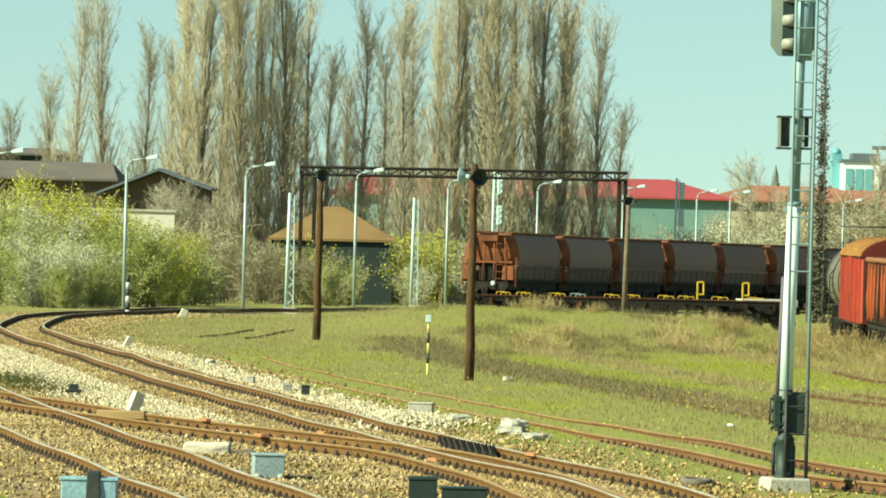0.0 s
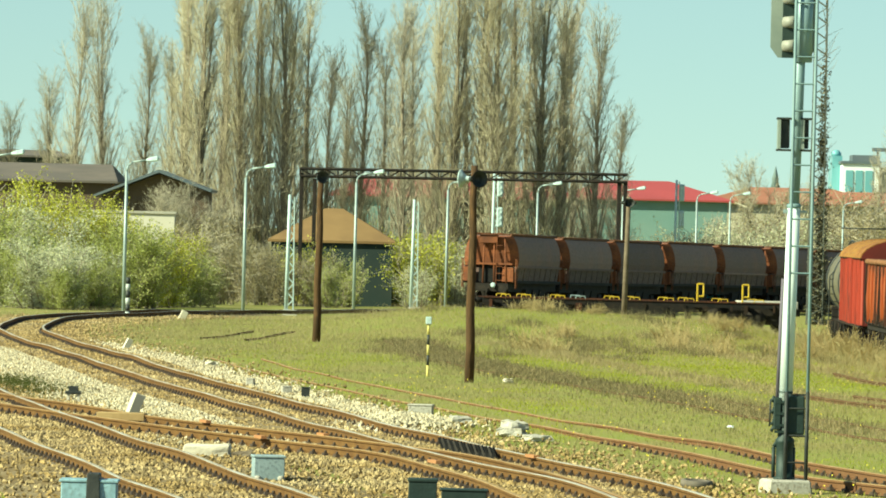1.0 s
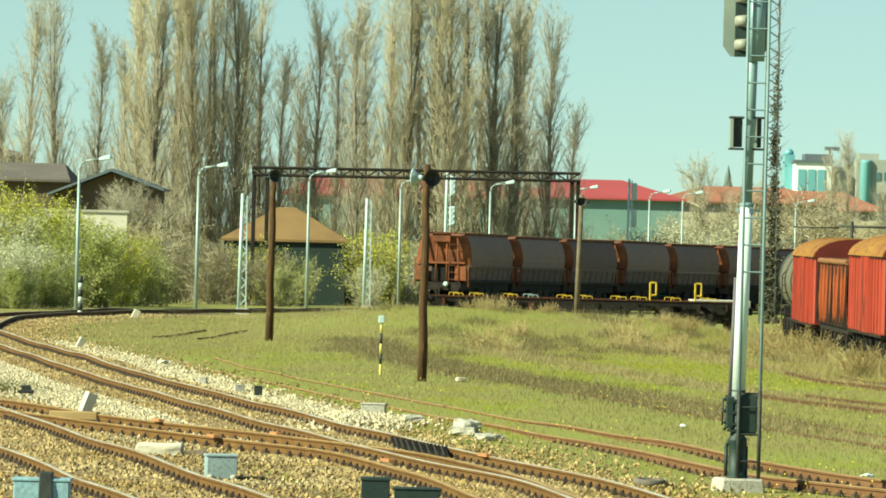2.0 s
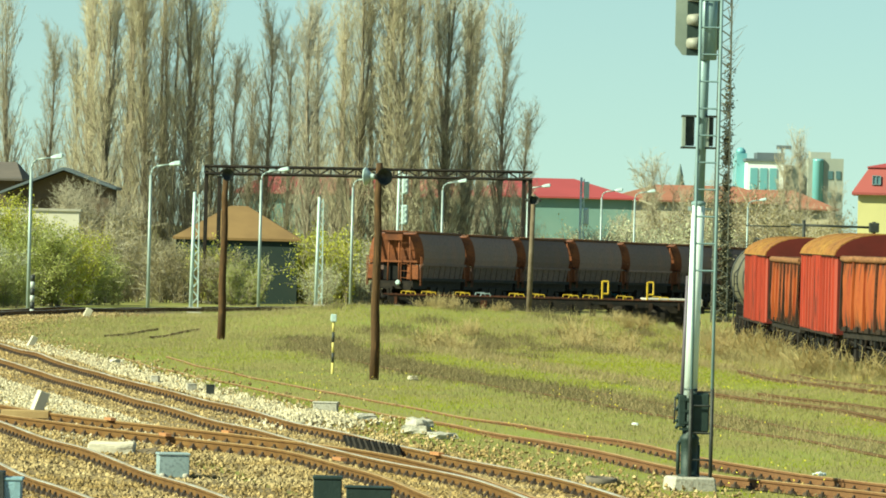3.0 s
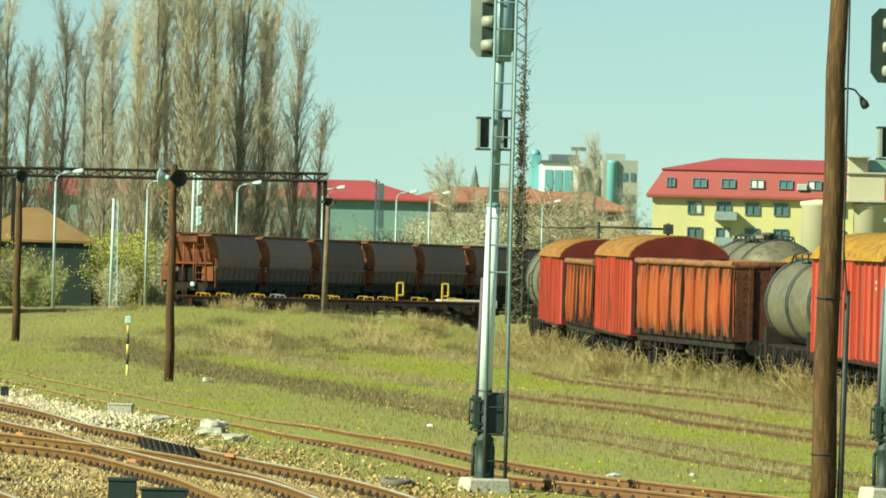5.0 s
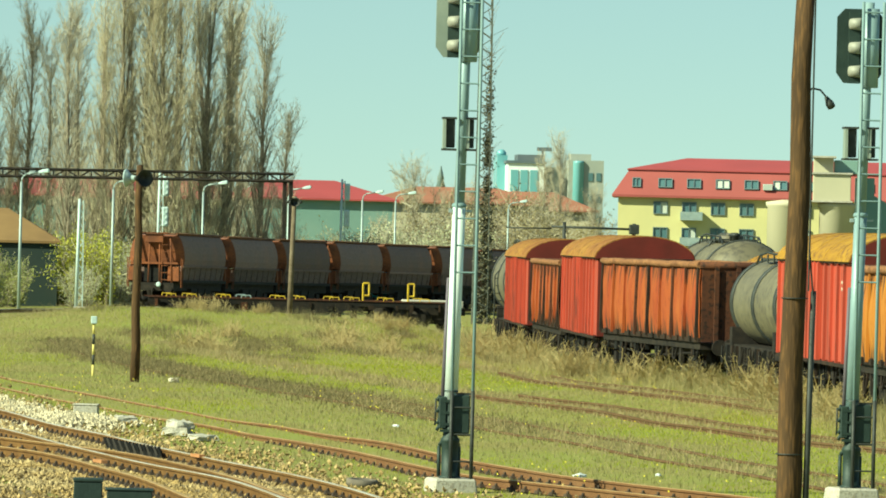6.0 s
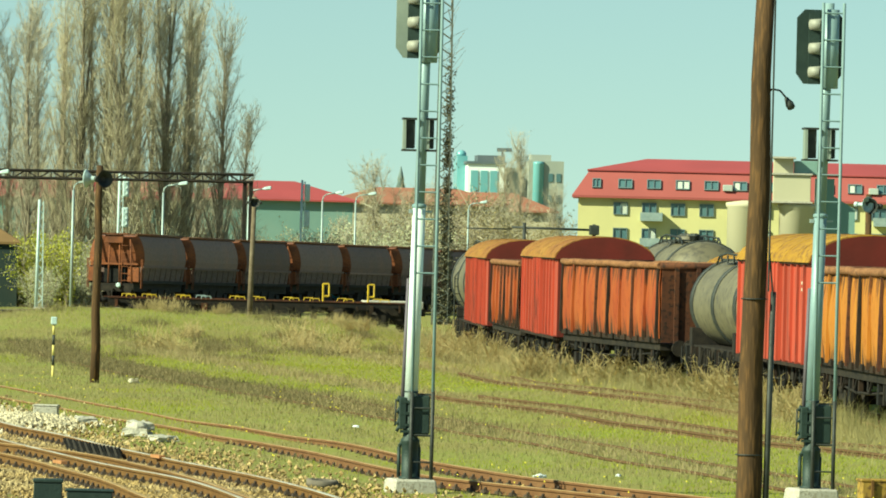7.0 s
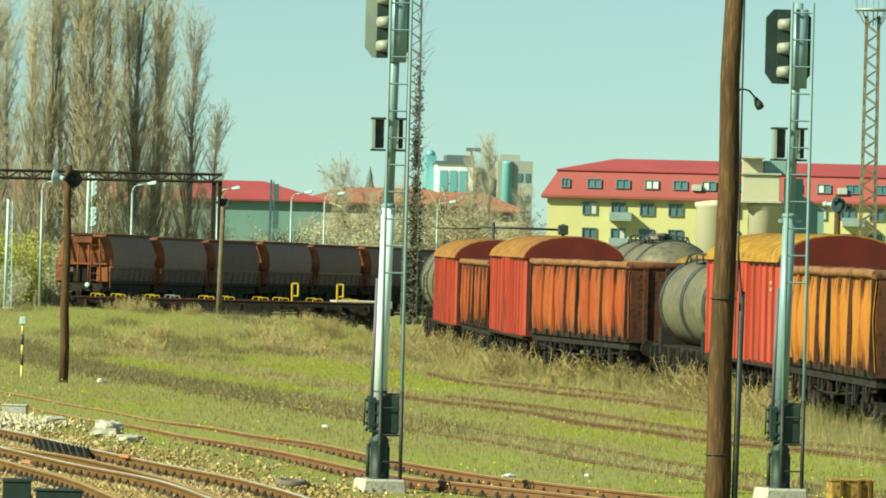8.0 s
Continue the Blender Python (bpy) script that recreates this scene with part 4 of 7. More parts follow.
# ---- trees and shrubs ----
BARK = mat("poplar_bark", (0.23, 0.19, 0.14), (0.165, 0.14, 0.105), 0.4, 0.95, 0, 0.2, 6)
TWIG_GREY = mat("grey_brown_twigs", (0.42, 0.38, 0.285), (0.34, 0.31, 0.235), 0.25, 0.9, 0, 0, 3, None, -0.25)
TWIG = mat("budding_twigs", (0.45, 0.40, 0.275), (0.37, 0.33, 0.225), 0.25, 0.9, 0, 0, 3, None, -0.25)
LEAF_YELLOW = leafy(mat("young_yellow_green_leaves", (0.52, 0.50, 0.09), (0.38, 0.40, 0.08), 0.5, 0.8, 0, 0, 3, None, -0.35))
LEAF_GREEN = leafy(mat("spring_green_leaves", (0.36, 0.39, 0.12), (0.43, 0.43, 0.18), 0.5, 0.8, 0, 0, 3, None, -0.35))
BLOSSOM = leafy(mat("white_blossom", (0.62, 0.62, 0.44), (0.44, 0.46, 0.26), 0.6, 0.8, 0, 0, 3, None, -0.3))
BUD_BROWN = leafy(mat("brown_buds", (0.36, 0.30, 0.17), (0.27, 0.25, 0.14), 0.5, 0.9, 0, 0, 3, None, -0.35))
IVY = mat("dull_ivy_leaves", (0.10, 0.095, 0.06), (0.15, 0.13, 0.08), 0.8, 0.8, 0, 0, 3, None, -0.35)


def stick(verts, faces, p, q, r0, r1):
    """A three-sided tapering twig."""
    d = q - p
    a = d.orthogonal().normalized()
    b = d.normalized().cross(a)
    n = len(verts)
    for c, r in ((p, r0), (q, r1)):
        for k in range(3):
            t = 2.094 * k
            verts.append(tuple(c + (a * math.cos(t) + b * math.sin(t)) * r))
    faces += [(n, n + 1, n + 4, n + 3), (n + 1, n + 2, n + 5, n + 4), (n + 2, n, n + 3, n + 5)]


def thorn(verts, faces, p, q, r):
    """A fine twig that runs out to a point."""
    d = q - p
    a = d.orthogonal().normalized() * r
    b = d.normalized().cross(a)
    n = len(verts)
    verts += [tuple(p + a), tuple(p - a * 0.5 + b * 0.87), tuple(p - a * 0.5 - b * 0.87), tuple(q)]
    faces += [(n, n + 1, n + 3), (n + 1, n + 2, n + 3), (n + 2, n, n + 3)]


def tilt(d, angle, rng):
    """A direction leaned away from d, any way round."""
    o = d.orthogonal().normalized()
    o.rotate(Matrix.Rotation(rng.uniform(0, 6.283), 3, d))
    return (d * math.cos(angle) + o * math.sin(angle)).normalized()


def poplar_meshes(seed, height, width, stems, limbs, twigs):
    """The trunk and the crown of a bare Lombardy poplar: steep limbs with clouds of fine upright twigs."""
    rng = random.Random(seed)
    tv, tf, cv, cf = [], [], [], []
    up = Vector((0, 0, 1))
    for s in range(stems):
        base = Vector((rng.uniform(-0.3, 0.3) * (stems > 1), rng.uniform(-0.3, 0.3), -0.5))
        lean = Vector((rng.uniform(-0.05, 0.05), rng.uniform(-0.04, 0.04), 1)).normalized()
        spine = [base]
        for k in range(10):
            lean = (lean + Vector((rng.uniform(-0.03, 0.03), rng.uniform(-0.03, 0.03), 0.03))).normalized()
            spine.append(spine[-1] + lean * height * (0.97 - 0.08 * s) / 10)
        for k in range(10):
            stick(tv, tf, spine[k], spine[k + 1], 0.30 * (1 - k / 10.5), 0.30 * (1 - (k + 1) / 10.5))
        for i in range(limbs // stems):
            f = rng.uniform(0.03, 0.96)
            k = min(9, int(f * 10))
            p = spine[k].lerp(spine[k + 1], f * 10 - k)
            d = tilt(up, radians(rng.uniform(12, 33)), rng)
            ln = width * rng.uniform(0.9, 1.9) * (1.25 - 0.75 * f) * 1.25
            r = 0.07 * (1.15 - f)
            q = p
            for seg in range(4):
                e = q + d * ln / 4
                stick(tv, tf, q, e, r * (1 - seg * 0.23), r * (1 - (seg + 1) * 0.23))
                for w in range(twigs // 4):
                    o = q.lerp(e, rng.random())
                    td = tilt((d + up * 0.5).normalized(), radians(rng.uniform(8, 46)), rng)
                    tl = rng.uniform(0.4, 1.3)
                    m = o + td * tl
                    thorn(cv, cf, o, m, 0.0135)
                    for x in range(4):
                        oo = o.lerp(m, rng.uniform(0.1, 0.9))
                        thorn(cv, cf, oo, oo + tilt(td, radians(rng.uniform(12, 45)), rng) * rng.uniform(0.25, 0.7), 0.0095)
                q = e
                d = (d + up * 0.16 + Vector((rng.uniform(-0.1, 0.1), rng.uniform(-0.1, 0.1), 0))).normalized()
    return tv, tf, cv, cf


def tree_thing(seed, height, width, stems, limbs, twigs, label, name="poplar_tree"):
    tr = thing(name, Matrix(), label, "tree", "row of poplars")
    tv, tf, cv, cf = poplar_meshes(seed, height, width, stems, limbs, twigs)
    raw("trunk", tv, tf, [BARK], tr)
    tagged(raw("crown", cv, cf, [TWIG if stems > 2 else TWIG_GREY], tr), kind="stuff")
    return tr


POP = [tree_thing(11, 26, 2.35, 3, 165, 16, "tall dense bare poplar with olive-brown twigs"),
       tree_thing(12, 25, 2.3, 3, 165, 16, "tall bushy bare poplar with many stems"),
       tree_thing(13, 22, 2.5, 1, 108, 16, "slim bare poplar with an open crown"),
       tree_thing(14, 21, 2.4, 2, 108, 16, "slim bare poplar with forked trunk")]
TREES = [
    (2, -27.0, 432, 22.1),
    (3, -24.4, 430, 21.8),
    (2, -22.5, 442, 19.8),
    (3, -29.2, 445, 16.4),
    (2, -20.4, 440, 18.6),
    (3, -32.4, 450, 13.9),
    (0, -17.4, 392, 24.8),
    (1, -15.9, 384, 25.4),
    (0, -14.9, 396, 26.2),
    (1, -13.3, 388, 26.1),
    (0, -12.1, 395, 26.2),
    (1, -10.4, 386, 24.9),
    (0, -9.6, 400, 21.2),
    (2, -8.1, 402, 17.3),
    (3, -7.3, 410, 16.3),
    (2, -5.8, 410, 20.8),
    (3, -4.5, 425, 19.3),
    (2, -3.0, 420, 22.0),
    (3, -2.1, 428, 21.1),
    (0, -0.7, 398, 22.5),
    (1, 0.6, 390, 25.8),
    (0, 2.0, 396, 27.4),
    (1, 3.3, 388, 26.9),
    (0, 4.8, 396, 27.0),
    (1, 6.2, 390, 25.6),
    (0, 7.7, 400, 23.2),
    (2, 8.9, 410, 21.4),
    (3, 10.2, 404, 20.3),
    (2, 11.9, 410, 14.1),
    (2, 35.8, 470, 13.8),
    (3, 35.0, 474, 12.2),
    (3, 39.3, 476, 9.6),
]
used = set()
for kind, x, y, hh in TREES:
    src = POP[kind]
    zz = hh / (26, 25, 22, 21)[kind]
    m = pose(x, y, ground_z(x, y) - 0.1, 0, 0, random.uniform(0, 360))
    if kind in used:
        src = copy_thing(src, m)
    else:
        src.matrix_world = m
        used.add(kind)
    wz = max(0.8, min(1.2, zz)) * random.uniform(0.92, 1.08)
    src.scale = (wz, wz, zz)


def shrub_thing(seed, h, w, leaves, size, material, label, stems=16, group="shrubs beside the line", spread=1.0, twigs=7):
    """A shrub: spreading stems and twigs with small leaf or blossom clumps on them."""
    rng = random.Random(seed)
    sv, sf, lv, lf, wv, wf = [], [], [], [], [], []
    up = Vector((0, 0, 1))
    tips = []
    for s in range(stems):
        p = Vector((rng.uniform(-0.3, 0.3) * w, rng.uniform(-0.3, 0.3) * w, -0.2))
        d = tilt(up, radians(rng.uniform(3, 32) * spread), rng)
        ln = h * rng.uniform(0.65, 1.0)
        for seg in range(4):
            q = p + d * ln / 4
            stick(sv, sf, p, q, 0.05 * (1 - seg * 0.22), 0.05 * (1 - (seg + 1) * 0.22))
            for k in range(twigs):
                o = p.lerp(q, rng.random())
                td = tilt(d, radians(rng.uniform(20, 75)), rng)
                tl = rng.uniform(0.3, 0.95) * w * 0.4
                e = o + td * tl
                stick(wv, wf, o, e, 0.016, 0.008)
                tips.append((o, e))
            p = q
            d = (d + Vector((rng.uniform(-0.25, 0.25), rng.uniform(-0.25, 0.25), 0.05))).normalized()
    for k in range(leaves):
        o, e = rng.choice(tips)
        c = o.lerp(e, rng.uniform(0.15, 1.1)) + Vector((rng.gauss(0, 0.14), rng.gauss(0, 0.14), rng.gauss(0, 0.14)))
        if c.z < 0.1:
            continue
        a = Vector((rng.gauss(0, 1), rng.gauss(0, 1), rng.gauss(0, 1))).normalized()
        b = a.orthogonal().normalized()
        b.rotate(Matrix.Rotation(rng.uniform(0, 6.28), 3, a))
        g = size * rng.uniform(0.6, 1.4)
        n = len(lv)
        lv += [tuple(c + a * g), tuple(c + b * g * 0.7), tuple(c - a * g), tuple(c - b * g * 0.7)]
        lf.append((n, n + 1, n + 2, n + 3))
    sh = thing("shrub", Matrix(), label, "shrub", group)
    tagged(raw("branchwork", sv, sf, [BARK], sh), kind="stuff")
    tagged(raw("twigwork", wv, wf, [TWIG_GREY], sh), kind="stuff")
    if leaves:
        tagged(raw("foliage", lv, lf, [material], sh), kind="stuff")
    return sh


SHR = {"yellow": shrub_thing(21, 5.6, 3.4, 15000, 0.052, LEAF_YELLOW, "yellow-green budding shrub in spring leaf"),
       "green": shrub_thing(22, 4.2, 3.6, 15000, 0.052, LEAF_GREEN, "dense green shrub in young leaf"),
       "white": shrub_thing(23, 4.0, 3.4, 14000, 0.048, BLOSSOM, "shrub covered in white blossom")}
for kind, mt, n, sz, lab in (("yellow", LEAF_YELLOW, 4600, 0.068, "distant yellow-green shrub in young leaf"), ("green", LEAF_GREEN, 4600, 0.068, "distant green shrub in young leaf"), ("white", BLOSSOM, 4600, 0.058, "distant shrub in pale blossom"), ("brown", BUD_BROWN, 5000, 0.047, "distant bare brown shrub with fine twigs")):
    SHR["far_" + kind] = shrub_thing(40 + n % 97 + len(kind), 4.6, 3.3, n, sz, mt, lab, 18, "shrubs behind the line")


def bare_tree(seed, h, w, label):
    """A leafless spreading tree: trunk, forking limbs and a crown of fine twigs."""
    rng = random.Random(seed)
    tv, tf, cv, cf = [], [], [], []
    up = Vector((0, 0, 1))

    def grow(p, d, ln, r, depth):
        q = p
        for seg in range(3):
            e = q + d * ln / 3
            stick(tv, tf, q, e, r * (1 - 0.2 * seg), r * (0.8 - 0.2 * seg))
            if depth >= 2:
                for k in range(5):
                    o = q.lerp(e, rng.random())
                    td = tilt(d, radians(rng.uniform(15, 55)), rng)
                    m = o + td * rng.uniform(0.25, 0.9) * w * 0.3
                    thorn(cv, cf, o, m, 0.011)
                    for x in range(3):
                        oo = o.lerp(m, rng.uniform(0.2, 0.9))
                        thorn(cv, cf, oo, oo + tilt(td, radians(rng.uniform(20, 50)), rng) * rng.uniform(0.2, 0.5), 0.010)
            q = e
            d = (d + up * 0.08 + Vector((rng.gauss(0, 0.08), rng.gauss(0, 0.08), 0))).normalized()
        if depth < 3:
            for k in range(4 if depth else 5):
                grow(p.lerp(q, rng.uniform(0.6, 1.0)), tilt(d, radians(rng.uniform(14, 42)), rng), ln * rng.uniform(0.55, 0.8), r * 0.45, depth + 1)

    grow(Vector((0, 0, -0.3)), Vector((0.04, 0, 1)).normalized(), h * 0.42, 0.16, 0)
    tr = thing("bare_tree", Matrix(), label, "tree", "bare trees behind the yard")
    raw("trunk", tv, tf, [BARK], tr)
    tagged(raw("crown", cv, cf, [TWIG_GREY], tr), kind="stuff")
    return tr


SHR["bare"] = bare_tree(25, 11.5, 3.2, "bare leafless tree with a fine twiggy crown")
SHRUBS = [
    ("yellow", -21.9, 300, 1.25),
    ("yellow", -20.0, 296, 1.10),
    ("yellow", -18.7, 300, 1.05),
    ("yellow", -17.3, 298, 1.00),
    ("white", -17.6, 264, 0.9),
    ("white", -16.9, 268, 0.7),
    ("green", -19.8, 272, 1.00),
    ("green", -18.5, 268, 0.80),
    ("green", -15.8, 284, 1.00),
    ("green", -14.3, 282, 0.95),
    ("yellow", -13.8, 290, 0.80),
    ("green", -22.0, 280, 1.20),
    ("white", -21.4, 290, 1.20),
    ("green", -15.3, 266, 0.55),
    ("green", -16.8, 262, 0.50),
    ("green", -13.7, 296, 0.80),
    ("green", -20.1, 262, 0.60),
    ("brown", -13.8, 318, 1.00),
    ("green", -12.4, 300, 0.70),
    ("brown", -12.4, 330, 0.90),
    ("brown", -7.0, 330, 0.75),
    ("green", -5.2, 330, 0.60),
    ("yellow", -7.8, 336, 0.80),
    ("green", -6.4, 322, 0.50),
    ("brown", -8.9, 330, 0.80),
    ("brown", -10.1, 326, 0.80),
    ("brown", -13.1, 374, 0.84),
    ("brown", -11.9, 362, 0.84),
    ("brown", -10.7, 362, 0.88),
    ("brown", -10.2, 362, 0.79),
    ("brown", -9.3, 374, 0.98),
    ("brown", -8.2, 362, 0.81),
    ("yellow", -7.5, 362, 1.00),
    ("green", -7.1, 374, 0.79),
    ("yellow", -6.1, 362, 1.03),
    ("yellow", -4.9, 362, 1.02),
    ("yellow", -4.4, 374, 0.77),
    ("yellow", -3.5, 368, 0.86),
    ("yellow", -2.8, 362, 0.73),
    ("yellow", -1.9, 374, 0.89),
    ("yellow", -1.0, 362, 1.05),
    ("green", -0.3, 362, 0.92),
    ("brown", 0.7, 368, 0.85),
    ("brown", 1.6, 368, 0.74),
    ("brown", 2.1, 368, 0.97),
    ("brown", 3.2, 362, 0.82),
    ("brown", 3.8, 362, 0.71),
    ("brown", 5.1, 374, 0.94),
    ("brown", 5.7, 368, 0.81),
    ("green", 6.4, 368, 1.00),
    ("green", 7.5, 362, 0.80),
    ("brown", 8.1, 368, 0.75),
    ("yellow", -2.1, 345, 1.00),
    ("yellow", -0.8, 340, 0.95),
    ("yellow", -3.1, 350, 0.90),
    ("white", 0.5, 350, 0.80),
    ("white", -1.4, 336, 0.60),
    ("brown", 2.5, 352, 0.80),
    ("green", 11.5, 350, 1.00),
    ("green", 12.6, 356, 0.80),
    ("white", 7.9, 352, 0.60),
    ("brown", 9.2, 352, 0.70),
    ("white", 8.4, 412, 1.16),
    ("white", 9.9, 405, 1.06),
    ("brown", 12.4, 420, 0.94),
    ("white", 13.8, 405, 0.95),
    ("white", 15.3, 420, 1.20),
    ("brown", 17.2, 420, 1.12),
    ("brown", 18.3, 405, 1.28),
    ("white", 20.8, 420, 1.34),
    ("white", 22.3, 412, 1.08),
    ("white", 23.7, 412, 1.01),
    ("white", 26.1, 412, 0.98),
    ("brown", 26.7, 405, 1.14),
    ("white", 29.5, 412, 0.96),
    ("brown", 31.2, 420, 0.95),
    ("brown", 32.8, 412, 1.07),
    ("brown", 33.8, 405, 1.05),
    ("bare", 24.6, 460, 1.0),
    ("bare", 22.4, 470, 0.62),
    ("bare", 33.9, 462, 0.70),
    ("bare", -16.6, 362, 0.72),
    ("bare", -15.2, 364, 0.66),
    ("bare", -17.6, 360, 0.58),
    ("brown", -15.6, 356, 1.3),
    ("brown", -14.2, 358, 1.25),
    ("brown", 27.6, 440, 1.8),
    ("brown", 29.4, 446, 1.85),
    ("brown", 31.2, 438, 1.7),
    ("brown", 28.6, 432, 1.6),
    ("brown", 30.4, 430, 1.6),
    ("brown", 33.0, 436, 1.3),
    ("white", 22.0, 430, 1.5),
    ("brown", 24.2, 436, 1.5),
    ("white", 25.2, 428, 1.4),
    ("white", 19.6, 430, 1.25),
    ("brown", 35.5, 450, 1.50),
    ("brown", 41.1, 470, 1.20),
    ("brown", 36.6, 440, 1.30),
    ("white", 31.9, 390, 0.79),
    ("white", 33.6, 390, 0.76),
    ("green", 34.4, 380, 0.98),
    ("white", 35.1, 370, 0.96),
    ("green", 38.8, 390, 0.90),
    ("brown", 39.4, 380, 0.97),
    ("brown", 41.1, 380, 0.90),
    ("brown", 41.7, 370, 0.91),
    ("white", 45.7, 390, 0.84),
    ("white", 46.2, 380, 0.77),
    ("brown", 46.6, 370, 0.98),
    ("brown", 50.9, 390, 0.96),
    ("brown", 51.3, 380, 0.94),
    ("white", 51.6, 370, 0.87),
]
used = set()
for kind, x, y, k in SHRUBS:
    m = pose(x, y, ground_z(x, y), 0, 0, random.uniform(0, 360))
    kind = "far_" + kind if y > 310 and kind != "bare" else kind
    src = copy_thing(SHR[kind], m) if kind in used else SHR[kind]
    src.matrix_world = m
    used.add(kind)
    src.scale = (k, k, k * random.uniform(0.9, 1.1))


# ---- gantry and lattice posts ----
def truss_beam(bm, p, q, hgt, n, r=0.05):
    """Two chords with struts and diagonals between."""
    p, q = Vector(p), Vector(q)
    dn = Vector((0, 0, -hgt))
    rod(bm, p, q, r, n=5)
    rod(bm, p + dn, q + dn, r, n=5)
    for k in range(n):
        a, b = p.lerp(q, k / n), p.lerp(q, (k + 1) / n)
        rod(bm, a, a + dn, r * 0.6, n=4)
        rod(bm, a + dn if k % 2 else a, b if k % 2 else b + dn, r * 0.6, n=4)


def lattice_post(bm, h, w0, w1, n, r=0.03, z0=-0.3):
    """A square lattice post with bracing on its faces."""
    for sx, sy in ((-1, -1), (1, -1), (1, 1), (-1, 1)):
        rod(bm, (sx * w0, sy * w0, z0), (sx * w1, sy * w1, h), r, n=4)
    for k in range(n):
        za, zb = h * k / n, h * (k + 1) / n
        a = w0 + (w1 - w0) * k / n
        b = w0 + (w1 - w0) * (k + 1) / n
        s = 1 if k % 2 else -1
        for sy in (-1, 1):
            rod(bm, (-s * a, sy * a, za), (s * b, sy * b, zb), r * 0.7, n=4, caps=False)
            rod(bm, (sy * a, -s * a, za), (sy * b, s * b, zb), r * 0.7, n=4, caps=False)


IRON = mat("brown_black_iron", (0.02, 0.018, 0.016), (0.038, 0.028, 0.022), 2, 0.8, 0.2, 0.2, 20)
gantry = thing("line_gantry", pose(-8.1, 336, -0.73), "dark rusty steel gantry with a lattice beam spanning the tracks", "gantry")
GW = 18.35
bm = bmesh.new()
truss_beam(bm, (-0.1, 0, 7.75), (GW + 0.1, 0, 7.85), 0.42, 26, 0.085)
truss_beam(bm, (-0.1, 0.5, 7.75), (GW + 0.1, 0.5, 7.85), 0.42, 26, 0.085)
part("beam", bm, IRON, gantry, "dark lattice beam")
for lx in (0.0, 0.75, GW - 0.35, GW):
    bm = bmesh.new()
    box(bm, (lx, 0.25, 3.6), (0.22, 0.4, 7.8 if lx != 0.75 else 7.2))
    part("leg", bm, IRON, gantry, "", 0.02)

LATTICE = [
    (-6.76, 264, 5.27, 0),
    (-1.40, 300, 5.58, 0),
    (2.96, 342, 7.82, 2),
    (15.54, 395, 8.51, 2),
]
for x, y, h, heads in LATTICE:
    lp = thing("lattice_signal_post" if heads else "lattice_post", pose(x, y, ground_z(x, y)), "pale lattice post with white signal heads" if heads else "pale grey lattice post on a concrete block", "post", "lattice posts")
    bm = bmesh.new()
    lattice_post(bm, h, 0.16, 0.10, round(h / 0.35), 0.035)
    rod(bm, (-0.16, -0.12, 0.2), (-0.10, -0.1, h + 0.1), 0.085, 0.07, 8)
    part("lattice", bm, PALE, lp)
    bm = bmesh.new()
    box(bm, (0, 0, 0.05), (0.7, 0.7, 0.4), 0, 0, 0.85)
    part("footing", bm, CONCRETE, lp)
    for i in range(heads):
        bm = bmesh.new()
        box(bm, (0.26, -0.1, h - 0.75 - 1.75 * i), (0.36, 0.28, 1.15))
        part("signal_head", bm, PALE, lp, "white signal head", 0.06)
        for k in range(3):
            bm = bmesh.new()
            lathe(bm, [(0.12, 0), (0.13, -0.07), (0.11, -0.06), (0.02, -0.05)], 12, 0, "y", (0.26, -0.24, h - 0.42 - 0.33 * k - 1.75 * i))
            part("lens_hood", bm, PALE, lp)

ivy = thing("ivy_lattice_mast", pose(17.9, 285, -0.32), "rusty lattice mast overgrown with dry ivy", "mast")
bm = bmesh.new()
lattice_post(bm, 17.5, 0.36, 0.26, 46, 0.038)
part("lattice", bm, mat("weathered_lattice_paint", (0.13, 0.14, 0.12), (0.10, 0.10, 0.085), 2, 0.8, 0.1, 0.2, 20), ivy)
rng = random.Random(5)
iv, jf = [], []
for k in range(7600):
    z = 16.6 * rng.random() ** 1.5
    if rng.random() < (z - 8.5) / 5:
        continue
    if noise.noise((4.0, 0, z * 1.3)) < rng.uniform(-0.9, 0.05):
        continue
    a = rng.uniform(0, 6.283)
    r = (0.06 + 0.20 * abs(rng.gauss(0, 1))) * (1.25 - 0.045 * z) * (0.85 + 0.9 * noise.noise((0, 0, z * 0.8)))
    c = Vector((0.22 + r * math.cos(a), r * math.sin(a) - 0.05, z))
    n1 = Vector((rng.gauss(0, 1), rng.gauss(0, 1), rng.gauss(0, 1))).normalized()
    n2 = n1.orthogonal().normalized()
    g = rng.uniform(0.04, 0.085)
    n = len(iv)
    iv += [tuple(c + n1 * g), tuple(c + n2 * g * 0.7), tuple(c - n1 * g), tuple(c - n2 * g * 0.7)]
    jf.append((n, n + 1, n + 2, n + 3))
raw("ivy", iv, jf, [IVY], ivy)
bm = bmesh.new()
for k in range(60):
    z = rng.uniform(1, 16)
    rod(bm, (0.2, -0.1, z), (0.2 + rng.uniform(-0.8, 0.9), -0.1 + rng.uniform(-0.4, 0.4), z + rng.uniform(0.3, 1.1)), 0.014, 0.006, 3)
part("ivy_vine", bm, BARK, ivy)

